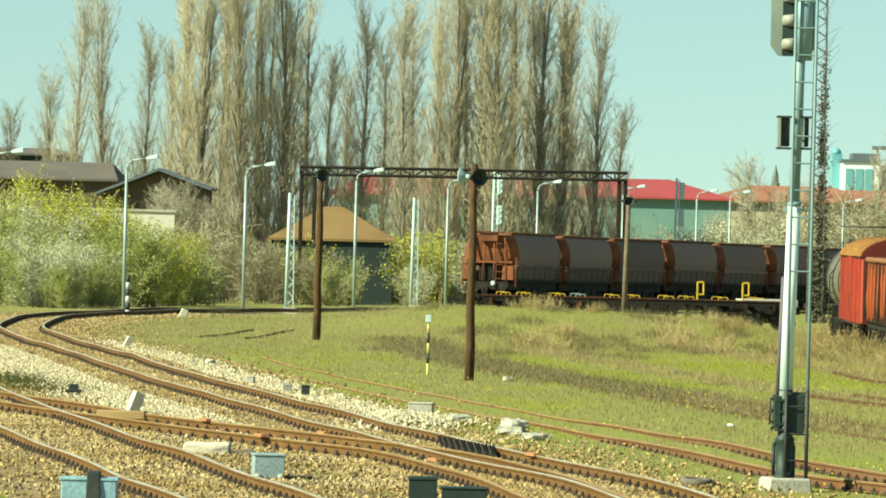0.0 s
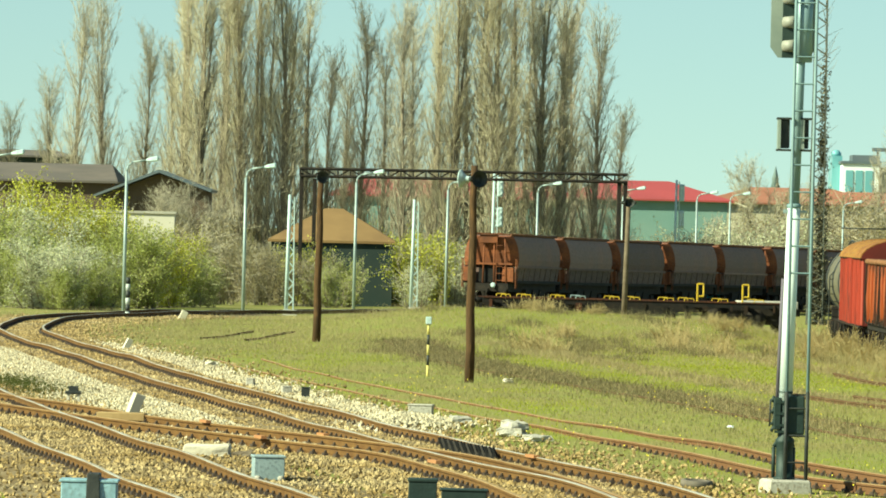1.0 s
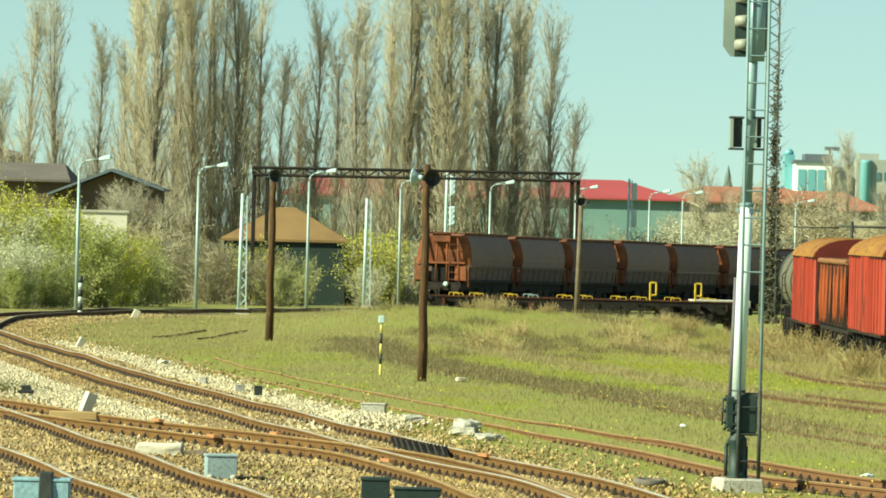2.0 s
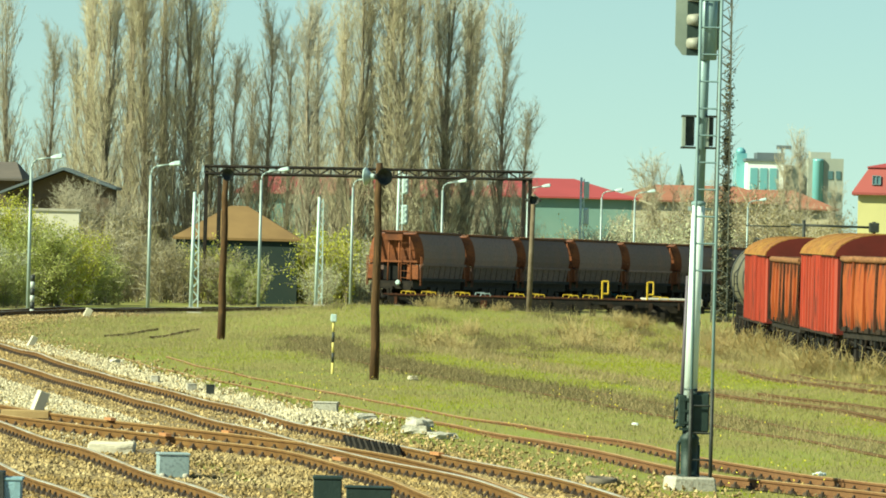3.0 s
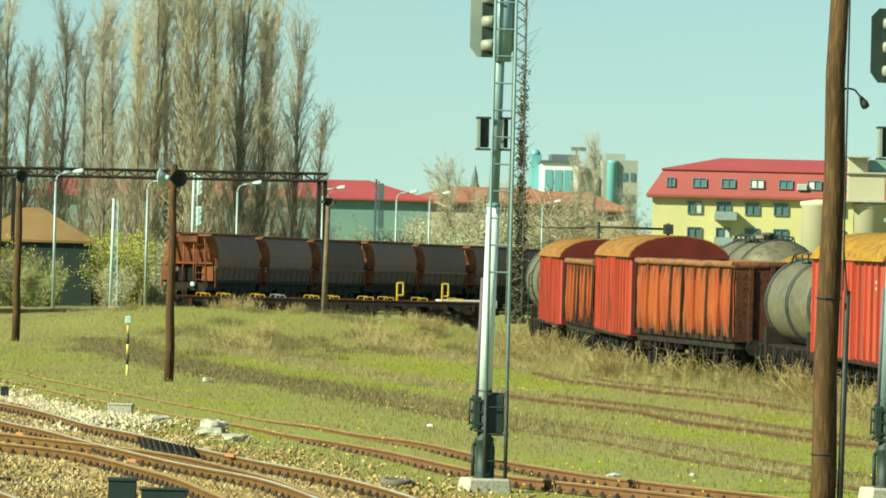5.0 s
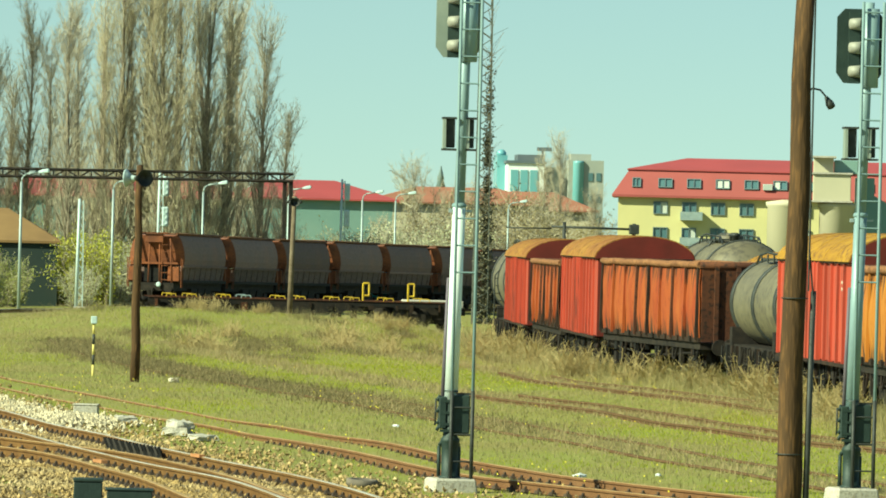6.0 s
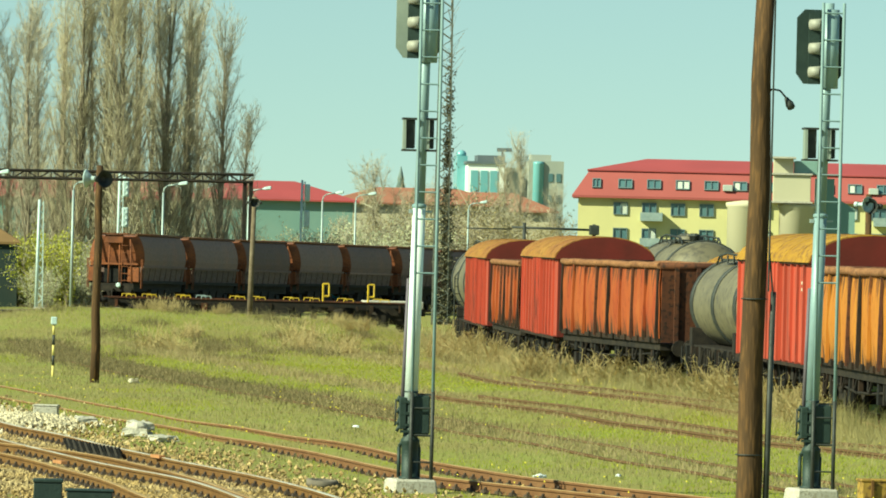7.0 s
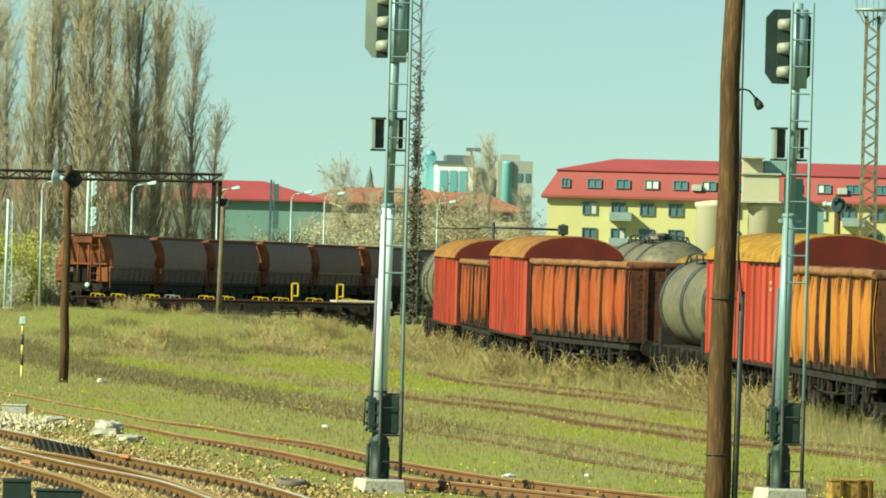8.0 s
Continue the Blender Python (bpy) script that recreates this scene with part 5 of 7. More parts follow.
tower = thing("lattice_tower", pose(26.0, 185, 0), "rusty lattice floodlight tower with a railed top platform", "tower")
bm = bmesh.new()
lattice_post(bm, 11.2, 0.25, 0.19, 40, 0.032)
part("lattice", bm, mat("rusty_tower_paint", (0.21, 0.18, 0.12), (0.15, 0.125, 0.085), 1.5, 0.8, 0.1, 0.2, 20), tower)
bm = bmesh.new()
lathe(bm, [(0.56, 11.36), (0.58, 11.36), (0.58, 11.42), (0.56, 11.42)], 18)
part("platform", bm, GREYPOLE, tower)
for k in range(9):
    bm = bmesh.new()
    a = 6.283 * k / 9
    rod(bm, (0.25 * math.cos(a), 0.25 * math.sin(a), 10.9), (0.55 * math.cos(a), 0.55 * math.sin(a), 11.4), 0.02, n=4)
    rod(bm, (0.55 * math.cos(a), 0.55 * math.sin(a), 11.4), (0.55 * math.cos(a), 0.55 * math.sin(a), 12.4), 0.02, n=4)
    part("rail_post", bm, GREYPOLE, tower)


# ---- buildings ----
def wallpaint(name, c, c2):
    return mat(name, c, c2, 0.3, 0.9, 0, 0.2, 2.0)


TILE_RED = mat("red_sheet_roof", (0.36, 0.06, 0.062), (0.30, 0.052, 0.053), 0.2, 0.6, 0, 0.1, 1.5)
TILE_ORANGE = mat("orange_tile_roof", (0.33, 0.145, 0.095), (0.27, 0.115, 0.075), 0.3, 0.9, 0, 0.2, 2)
PINKROOF = mat("coral_mansard_sheet", (0.34, 0.075, 0.07), (0.29, 0.066, 0.06), 0.3, 0.7, 0, 0.1, 1.5)
CURTAIN = mat("white_curtained_pane", (0.55, 0.58, 0.50), (0.46, 0.50, 0.44), 0.6, 0.3)
GLASS = mat("dark_window_glass", (0.07, 0.14, 0.16), (0.11, 0.19, 0.20), 0.4, 0.12)
DARKFRAME = mat("slate_window_frame", (0.12, 0.17, 0.18), (0.09, 0.13, 0.15), 2, 0.6)
FRAME = mat("white_window_frame", (0.44, 0.48, 0.44), (0.38, 0.42, 0.40), 2, 0.6)


DIMFRAME = mat("dull_window_frame", (0.26, 0.33, 0.31), (0.22, 0.28, 0.27), 2, 0.7)


def window(parent, x, y, z, w, h, panes=2, frame_mat=None, white=()):
    """A window set in the wall: reveal frame, panes and sill."""
    bm = bmesh.new()
    t = 0.065
    box(bm, (x - w / 2 + t / 2, y, z), (t, 0.16, h))
    box(bm, (x + w / 2 - t / 2, y, z), (t, 0.16, h))
    box(bm, (x, y, z + h / 2 - t / 2), (w - 2 * t, 0.16, t))
    box(bm, (x, y, z - h / 2 + t / 2), (w - 2 * t, 0.16, t))
    for k in range(1, panes):
        box(bm, (x - w / 2 + w * k / panes, y, z), (t * 0.8, 0.14, h - 2 * t))
    wn_ = part("window", bm, frame_mat or FRAME, parent)
    for k in range(panes):
        bm = bmesh.new()
        box(bm, (x - w / 2 + w * (k + 0.5) / panes, y + 0.03, z), (w / panes - t, 0.04, h - 2 * t))
        part("pane", bm, CURTAIN if k in white else GLASS, wn_)
    return wn_


def house(x, y, w, d, eave, ridge, wall, roof, label, rz=0, hip=2.5, rows=(), over=0.5, base=-1.5):
    """A building with a hipped roof; rows: window rows as (z, count, width, height)."""
    ho = thing("house", pose(x, y, base, 0, 0, rz), label, "house", "houses behind the yard")
    bm = bmesh.new()
    box(bm, (0, 0, (eave - base) / 2), (w, d, eave - base))
    part("wall", bm, wall, ho)
    bm = bmesh.new()
    e, r = eave - base, ridge - base
    lo = [(-w / 2 - over, -d / 2 - over, e), (w / 2 + over, -d / 2 - over, e), (w / 2 + over, d / 2 + over, e), (-w / 2 - over, d / 2 + over, e)]
    lo2 = [(a, b, c + 0.14) for a, b, c in lo]
    hi = [(-w / 2 + hip, -0.1, r), (w / 2 - hip, -0.1, r), (w / 2 - hip, 0.1, r), (-w / 2 + hip, 0.1, r)]
    loft(bm, [lo, lo2, hi])
    part("roof", bm, roof, ho)
    for z, n, ww, wh in rows:
        for k in range(n):
            window(ho, -w / 2 + w * (k + 0.5) / n, -d / 2 - 0.03, z - base, ww, wh, 2, DIMFRAME)
    return ho


TEALWALL = wallpaint("teal_plaster_and_shade", (0.16, 0.27, 0.25), (0.20, 0.30, 0.27))
CREAM = wallpaint("cream_plaster", (0.54, 0.48, 0.33), (0.46, 0.42, 0.30))
DARKWALL = wallpaint("dark_boards_and_shade", (0.018, 0.034, 0.034), (0.034, 0.044, 0.040))
BROWNWALL = wallpaint("brown_boards", (0.14, 0.10, 0.07), (0.10, 0.075, 0.055))
WHITEWALL = wallpaint("whitewashed_wall", (0.62, 0.58, 0.48), (0.52, 0.48, 0.40))
TAR = mat("tarred_sheet_roof", (0.12, 0.105, 0.095), (0.17, 0.14, 0.12), 0.4, 0.85, 0, 0.2, 3)
RUSTROOF = mat("brown_rusty_roof", (0.23, 0.145, 0.065), (0.17, 0.105, 0.05), 0.5, 0.9, 0, 0.2, 3)
house(-28.5, 407.0, 12.0, 14.0, 6.28, 7.60, BROWNWALL, TAR, "long low shed with a dark grey roof", hip=0.3)
house(-33.6, 478.0, 6.7, 16.0, 8.60, 9.27, DARKWALL, TAR, "dark flat-roofed hall behind the trees", hip=1)
house(-18.6, 345.5, 5.9, 1.0, 4.27, 4.37, WHITEWALL, CONCRETE, "low whitewashed yard wall behind shrubs", hip=0.1, over=0.1)
# The near-black wall colour stands in for the shade on this house.
house(-6.4, 346.5, 7.0, 9.0, 2.83, 4.83, DARKWALL, RUSTROOF, "wooden house with shade-dark walls and a rusty brown roof", hip=3.0, over=0.2)
house(0.5, 507.0, 19.5, 14.0, 6.30, 7.88, TEALWALL, TILE_RED, "long teal house with a red roof behind poplars", hip=2)
house(16.1, 488.5, 13.8, 13.0, 6.41, 8.07, TEALWALL, TILE_RED, "grey-teal house with a bright red hipped roof", hip=4.5)
house(29.6, 506.0, 14.9, 12.0, 6.43, 7.91, CREAM, TILE_ORANGE, "cream house with an orange tiled roof", hip=4)
house(37.5, 526.0, 9.9, 12.0, 6.10, 7.83, CREAM, TILE_ORANGE, "low cream house with orange tiles", hip=3)


# ---- far blocks ----
BLUEROOF = mat("steel_blue_sheet_roof", (0.10, 0.13, 0.15), (0.14, 0.16, 0.17), 0.5, 0.6, 0.1, 0.1, 3)
YELLOWWALL = wallpaint("pale_yellow_plaster", (0.60, 0.55, 0.27), (0.53, 0.49, 0.25))
block = thing("apartment_block", pose(36.66, 427, -1.26, 0, 0, -5.5), "pale yellow apartment block with a red mansard roof", "apartment block")
BW, BD, EAVE, MANS, RIDGE = 31.0, 12.0, 8.3, 10.15, 11.15
bm = bmesh.new()
box(bm, (BW / 2, BD / 2, EAVE / 2), (BW, BD, EAVE))
part("wall", bm, YELLOWWALL, block)
bm = bmesh.new()
secs = []
for z, inset in ((EAVE - 0.12, -0.45), (EAVE + 0.05, -0.45), (MANS, 0.75)):
    secs.append([(inset, inset, z), (BW - inset, inset, z), (BW - inset, BD - inset, z), (inset, BD - inset, z)])
loft(bm, secs)
part("mansard", bm, PINKROOF, block, "coral red mansard slope")
bm = bmesh.new()
loft(bm, [[(0.6, 0.6, MANS), (BW - 0.6, 0.6, MANS), (BW - 0.6, BD - 0.6, MANS), (0.6, BD - 0.6, MANS)],
          [(0.6, 0.6, MANS + 0.08), (BW - 0.6, 0.6, MANS + 0.08), (BW - 0.6, BD - 0.6, MANS + 0.08), (0.6, BD - 0.6, MANS + 0.08)],
          [(4.9, BD / 2 - 0.1, RIDGE), (BW - 4.9, BD / 2 - 0.1, RIDGE), (BW - 4.9, BD / 2 + 0.1, RIDGE), (4.9, BD / 2 + 0.1, RIDGE)]])
part("roof", bm, TILE_RED, block, "red sheet roof")
for k in range(14):
    wx = 1.3 + 2.07 * k
    wi = window(block, wx, 0.06, 9.22, 0.62 if k == 0 else 1.02, 0.80, 2, DARKFRAME, {3: (0, 1), 5: (0,), 8: (0, 1), 9: (0,)}.get(k, ()))
    wi.matrix_basis = pose(wx, 0.06, 9.22, -33.7) @ pose(-wx, -0.06, -9.22)
for k in range(14):
    if k in (0,):
        continue
    for z in (7.45, 5.6, 3.7, 1.8):
        window(block, 1.0 + 2.07 * k, -0.03, z, 1.05, 0.9, 2, DARKFRAME, (1,) if (k + round(z)) % 4 == 0 else ())
for k, z in ((2, 6.75), (2, 4.9), (10, 6.75)):
    bm = bmesh.new()
    box(bm, (1.1 + 2.1 * k, -0.45, z - 0.1), (1.6, 0.9, 0.12))
    box(bm, (1.1 + 2.1 * k, -0.88, z + 0.2), (1.6, 0.05, 0.5))
    for e in (-1, 1):
        box(bm, (1.1 + 2.1 * k + e * 0.78, -0.45, z + 0.2), (0.05, 0.85, 0.5))
    part("balcony", bm, GREYPOLE, block)
for k, z in ((4.6, 9.1), (9.6, 9.1), (13.2, 7.3)):
    bm = bmesh.new()
    box(bm, (k * 2.1 + 1.1, -0.2, z), (0.7, 0.35, 0.45))
    part("air_conditioner", bm, FRAME, block, "white air conditioner", 0.03)

TEALGLASS = mat("teal_curtain_glass", (0.15, 0.36, 0.40), (0.19, 0.40, 0.43), 0.15, 0.2)
GREYWALL = wallpaint("grey_office_panels", (0.34, 0.36, 0.32), (0.28, 0.31, 0.29))
office = thing("office_block", pose(43.0, 640, -2.4), "white and teal glass office block with a grey tower", "office block")
bm = bmesh.new()
box(bm, (1.9, 4, 7.05), (4.0, 8, 14.1))
white_wing = part("white_wing", bm, mat("white_office_render", (0.80, 0.83, 0.82), (0.74, 0.78, 0.78), 0.3, 0.8), office, "white wing")
for k in range(3):
    bm = bmesh.new()
    box(bm, (0.62 + 1.05 * k, -0.05, 11.9), (0.80, 0.12, 3.0))
    part("glass_strip", bm, TEALGLASS, white_wing, "tall teal glass strip")
    bm = bmesh.new()
    box(bm, (0.62 + 1.05 * k, -0.07, 10.35), (0.9, 0.2, 0.12))
    part("sill", bm, FRAME, white_wing)
bm = bmesh.new()
box(bm, (1.9, 4, 14.25), (4.4, 8.4, 0.3))
box(bm, (2.6, 5, 14.75), (3.0, 5, 0.7))
part("roof_slab", bm, BLUEROOF, office, "dark blue roof edge")
bm = bmesh.new()
box(bm, (-0.45, 7, 7.5), (1.1, 6, 15.0))
lathe(bm, [(0.55, 15.0), (0.55, 15.3), (0.3, 15.6), (0.1, 15.65)], 12, 0, "z", (-0.45, 6, 0))
part("stair_tower", bm, TEALGLASS, office, "dark teal stair tower")
bm = bmesh.new()
box(bm, (5.3, 6.5, 6.9), (2.8, 9, 13.8))
part("link_wing", bm, GREYWALL, office, "grey linking wing")
bm = bmesh.new()
box(bm, (8.4, 4, 7.3), (3.8, 8, 14.6))
grey_tower = part("grey_tower", bm, GREYWALL, office, "grey tower")
for r in range(5):
    for k in range(2):
        bm = bmesh.new()
        box(bm, (8.9 + 0.85 * k, -0.03, 3.6 + 2.3 * r), (0.5, 0.1, 0.9))
        part("window", bm, GLASS, grey_tower)
bm = bmesh.new()
lathe(bm, [(0.6, 0), (0.6, 14.2), (0.62, 14.25), (0.62, 14.5), (0.2, 14.55)], 24, 0, "z", (7.55, 0.1, 0))
part("glass_tower", bm, TEALGLASS, office, "round teal glass stair tower")
bm = bmesh.new()
box(bm, (8.0, 4, 14.95), (2.2, 3, 0.7))
part("roof_housing", bm, GREYWALL, office)
bm = bmesh.new()
rod(bm, (3.9, 4, 14.0), (3.9, 4, 15.6), 0.12, n=6)
box(bm, (4.1, 4, 15.75), (1.6, 0.5, 0.40))
part("roof_sign", bm, BLUEROOF, office, "dark blank sign board on the roof")

church = thing("church_spire", pose(39.0, 700, -1.5), "small grey-green tiered church spire above the roofs", "church")
bm = bmesh.new()
box(bm, (0, 0, 3.9), (1.9, 1.9, 7.8))
part("shaft", bm, GREYWALL, church)
bm = bmesh.new()
lathe(bm, [(1.05, 7.8), (0.8, 8.9), (0.95, 9.0), (0.6, 10.3), (0.72, 10.4), (0.35, 11.7), (0.42, 11.8), (0.05, 13.4)], 10)
part("spire", bm, mat("grey_green_spire_sheet", (0.12, 0.17, 0.17), (0.16, 0.21, 0.20), 1, 0.7), church)

shed = thing("gable_shed", pose(-17.9, 372, -1.15), "open-fronted dark brown shed with a steel-blue roof", "shed")
bm = bmesh.new()
loft(bm, [[(-3.6, yy, 0), (3.0, yy, 0), (3.0, yy, 6.9), (0, yy, 7.95), (-3.6, yy, 6.5)] for yy in (0.4, 9.0)])
part("wall", bm, BROWNWALL, shed)
for e in (-1, 1):
    bm = bmesh.new()
    ex, ez = (4.05, 6.40) if e < 0 else (3.3, 6.85)
    loft(bm, [[(0, yy, 8.02), (e * ex, yy, ez), (e * ex, yy, ez + 0.15), (0, yy, 8.2)] for yy in (-0.6, 9.3)])
    part("roof_slope", bm, BLUEROOF, shed, "steel-blue sheet slope")
for k in range(9):
    bm = bmesh.new()
    box(bm, (-3.2 + 0.74 * k, 0.37, 3.2), (0.70, 0.05, 6.3))
    part("board", bm, BROWNWALL, shed)

gantry_pipe = thing("pipe_gantry", pose(22.7, 300, -0.6), "dark pipe carried on thin posts behind the wagons", "pipe gantry")
bm = bmesh.new()
rod(bm, (-0.3, 0, 5.05), (4.1, 0, 5.0), 0.06, n=8)
rod(bm, (-2.6, 0, 4.95), (-0.3, 0, 4.95), 0.035, n=6)
part("pipe", bm, DARK, gantry_pipe)
for gx_ in (0.35, 3.9):
    bm = bmesh.new()
    rod(bm, (gx_, 0, -0.3), (gx_, 0, 5.3), 0.09, n=8)
    part("post", bm, DARK, gantry_pipe)
bm = bmesh.new()
box(bm, (3.9, 0, 5.0), (0.5, 0.4, 0.5))
part("valve_box", bm, DARK, gantry_pipe, "", 0.04)

SILOWALL = wallpaint("stained_silo_concrete", (0.50, 0.46, 0.33), (0.40, 0.38, 0.28))
silos = thing("silo_block", pose(26.6, 236, 0.0, 0, 0, -6.5), "stained concrete silos with a square head house", "silo")
for sx, r in ((0.45, 0.80), (2.42, 0.70)):
    bm = bmesh.new()
    lathe(bm, [(r, -0.3), (r, 5.35), (r + 0.06, 5.4), (r + 0.06, 5.55), (0.2, 5.65)], 28, 0, "z", (sx, 0, 0))
    part("silo", bm, SILOWALL, silos)
bm = bmesh.new()
box(bm, (2.2, 0.1, 6.15), (1.5, 1.8, 1.10))
part("head_house", bm, SILOWALL, silos, "pale concrete head house", 0.02)
bm = bmesh.new()
box(bm, (1.85, 0.2, 7.05), (0.80, 1.3, 0.62))
part("cap_house", bm, SILOWALL, silos, "", 0.02)
# The cap's shaded right side, painted as a grey-teal block.
bm = bmesh.new()
box(bm, (2.75, 0.3, 7.0), (0.95, 1.2, 0.55))
part("cap_shade_side", bm, TEALWALL, silos, "rear cap in the grey-teal of the shaded side", 0.02)
# An added block whose grey-teal colour is the shade side of the silos.
bm = bmesh.new()
loft(bm, [[(3.15, 0.2, -0.3), (4.75, 0.2, -0.3), (4.75, 0.2, 5.4), (3.9, 0.2, 5.9), (3.9, 0.2, 6.6), (3.15, 0.2, 6.6)], [(3.15, 2.6, -0.3), (4.75, 2.6, -0.3), (4.75, 2.6, 5.4), (3.9, 2.6, 5.9), (3.9, 2.6, 6.6), (3.15, 2.6, 6.6)]])
part("silo_shade_side", bm, TEALWALL, silos, "rear block in the grey-teal of the shaded side")
for z, cx, w in ((5.62, 2.15, 1.75), (6.74, 2.2, 1.62), (7.39, 1.87, 0.95)):
    bm = bmesh.new()
    box(bm, (cx, 0.1, z), (w, 2.0, 0.07))
    part("roof_slab", bm, CONCRETE, silos)

bus = thing("bus", pose(12.6, 356, -0.9, 0, 0, -70), "bright blue bus with dark windows behind the train", "bus")
BUSBLUE = mat("bright_blue_bus_paint", (0.02, 0.32, 0.55), (0.025, 0.28, 0.48), 1, 0.35)
bm = bmesh.new()
box(bm, (0, 0, 1.55), (2.4, 8.5, 2.3))
part("body", bm, BUSBLUE, bus, "", 0.15)
for k in range(5):
    for s in (-1, 1):
        bm = bmesh.new()
        box(bm, (s * 1.2, -3.2 + 1.6 * k, 1.95), (0.04, 1.35, 0.8))
        part("window", bm, GLASS, bus)
bm = bmesh.new()
box(bm, (0, -4.25, 1.95), (2.0, 0.04, 0.9))
part("windscreen", bm, GLASS, bus)
for s in (-1, 1):
    for y in (-2.6, 2.4):
        bm = bmesh.new()
        lathe(bm, [(0.3, -0.13), (0.45, -0.12), (0.45, 0.12), (0.3, 0.13)], 18, 0, "x", (s * 1.1, y, 0.45))
        part("wheel", bm, DARK, bus)

# ---- small posts and trackside things ----
p4 = thing("concrete_pole", pose(7.5, 241, 0.35), "weathered concrete pole with two small loudspeakers", "pole")
bm = bmesh.new()
rod(bm, (-0.10, 0, -0.4), (0, 0, 5.0), 0.12, 0.09, 10)
part("post", bm, SLEEPER, p4)
horn_at(p4, 0.15, -0.12, 4.75, 150, 0.75)
horn_at(p4, -0.15, -0.1, 4.75, 220, 0.7)

hp = thing("loudspeaker_pole", pose(27.2, 201, -0.38), "dark pole with two loudspeaker horns", "pole")
bm = bmesh.new()
rod(bm, (0, 0, -0.4), (0, 0, 6.1), 0.13, 0.11, 10)
part("post", bm, WOOD, hp)
horn_at(hp, 0.2, -0.12, 5.7, 140, 1.1)
horn_at(hp, -0.22, -0.12, 5.75, 215, 1.1, PALE)

bm = bmesh.new()
pipe(bm, [(0.12, 0, 5.78), (0.20, 0, 5.87), (0.30, 0, 5.85), (0.37, 0, 5.77)], 0.012, 6)
part("lamp_arm", bm, DARK, p_near)
bm = bmesh.new()
lathe(bm, [(0.022, 0.0), (0.036, -0.05), (0.052, -0.09), (0.05, -0.15), (0.02, -0.165)], 12)
hl = part("lamp", bm, DARK, p_near, "small hooked lamp")
hl.matrix_basis = pose(0.37, 0, 5.77, 0, -30, 0)
bm = bmesh.new()
rod(bm, (0.22, -0.05, -0.2), (0.27, -0.05, 3.4), 0.04, 0.035, 8)
rod(bm, (0.20, -0.12, 3.4), (0.2, -0.12, 7.0), 0.012, n=5)
rod(bm, (0.26, -0.05, 3.4), (0.2, -0.12, 3.9), 0.012, n=5)
part("cable_pipe", bm, DARK, p_near, "dark cable pipe")
for z in (1.4, 3.3):
    bm = bmesh.new()
    lathe(bm, [(0.162, z), (0.167, z + 0.003), (0.167, z + 0.012), (0.162, z + 0.015)], 14, 0, "z", (0.0 + 0.014 * z, 0, 0))
    part("wire_band", bm, DARK, p_near)

YELPOST = mat("yellow_post_paint", (0.62, 0.52, 0.16), (0.52, 0.44, 0.15), 6, 0.7)


def banded_post(x, y, h, r, n, light, label, cap):
    po = thing("marker_post", pose(x, y, ground_z(x, y)), label, "marker post")
    for k in range(n):
        bm = bmesh.new()
        rod(bm, (0, 0, h * k / n - (0.2 if k == 0 else 0)), (0, 0, h * (k + 1) / n), r, n=10)
        part("band", bm, DARK if k % 2 else light, po)
    if cap:
        bm = bmesh.new()
        box(bm, (0, 0, h + 0.1), (0.16, 0.14, 0.2))
        part("reflector", bm, PALE, po, "pale reflector box", 0.015)
    return po


banded_post(-0.33, 157.6, 1.36, 0.035, 5, YELPOST, "yellow and black banded post with reflector", True)
banded_post(-12.52, 236.6, 1.65, 0.09, 6, FRAME, "black and white banded post", False)


def junction_box(x, y, w, d, h, label, rz=0, feet=True, paint=None):
    jb = thing("junction_box", pose(x, y, 0.02, 0, 0, rz), label, "junction box", "trackside boxes")
    bm = bmesh.new()
    box(bm, (0, 0, h * 0.45), (w * 0.94, d * 0.94, h * 0.9))
    part("body", bm, paint or PALE, jb, "", 0.012)
    bm = bmesh.new()
    box(bm, (0, 0, h * 0.95), (w, d, h * 0.10))
    part("lid", bm, paint or PALE, jb, "", 0.01)
    if feet:
        for sx in (-0.36, 0.36):
            bm = bmesh.new()
            lathe(bm, [(0.05, -0.02), (0.05, 0.05), (0.03, 0.07)], 10, 0, "z", (sx * w, -d * 0.5, 0))
            part("foot", bm, CONCRETE, jb)
    return jb


OCHRE = mat("rusty_ochre_paint", (0.34, 0.22, 0.05), (0.20, 0.11, 0.04), 3, 0.85, 0, 0.3, 12, (0.10, 0.06, 0.03))
LIGHTBLUE = mat("light_blue_box_paint", (0.27, 0.43, 0.50), (0.19, 0.31, 0.36), 5, 0.6, 0, 0.2, 20, (0.19, 0.29, 0.33))
junction_box(-2.61, 91.3, 0.50, 0.45, 0.38, "blue-grey steel junction box on ballast", 8, True, BLUEGREY)
junction_box(-0.37, 121.1, 0.52, 0.4, 0.32, "grey concrete junction box by the rail", -5, False, CONCRETE)
light_box = junction_box(-4.72, 80.6, 0.8, 0.5, 0.42, "light blue steel box with a dark clamp on it", 0, False, LIGHTBLUE)
bm = bmesh.new()
box(bm, (0.06, -0.03, 0.24), (0.20, 0.54, 0.52), 0, 0, 0.85)
part("clamp", bm, DARK, light_box, "dark iron clamp", 0.01)
junction_box(-0.2, 82.4, 0.42, 0.4, 0.46, "dark green point machine box", 0, False, GREENIRON)
junction_box(0.38, 83.5, 0.68, 0.45, 0.28, "dark green point machine with a cover", 0, False, GREENIRON)
junction_box(-3.52, 136.5, 0.24, 0.22, 0.2, "small beige cable box on the ballast edge", 10, False, CONCRETE)
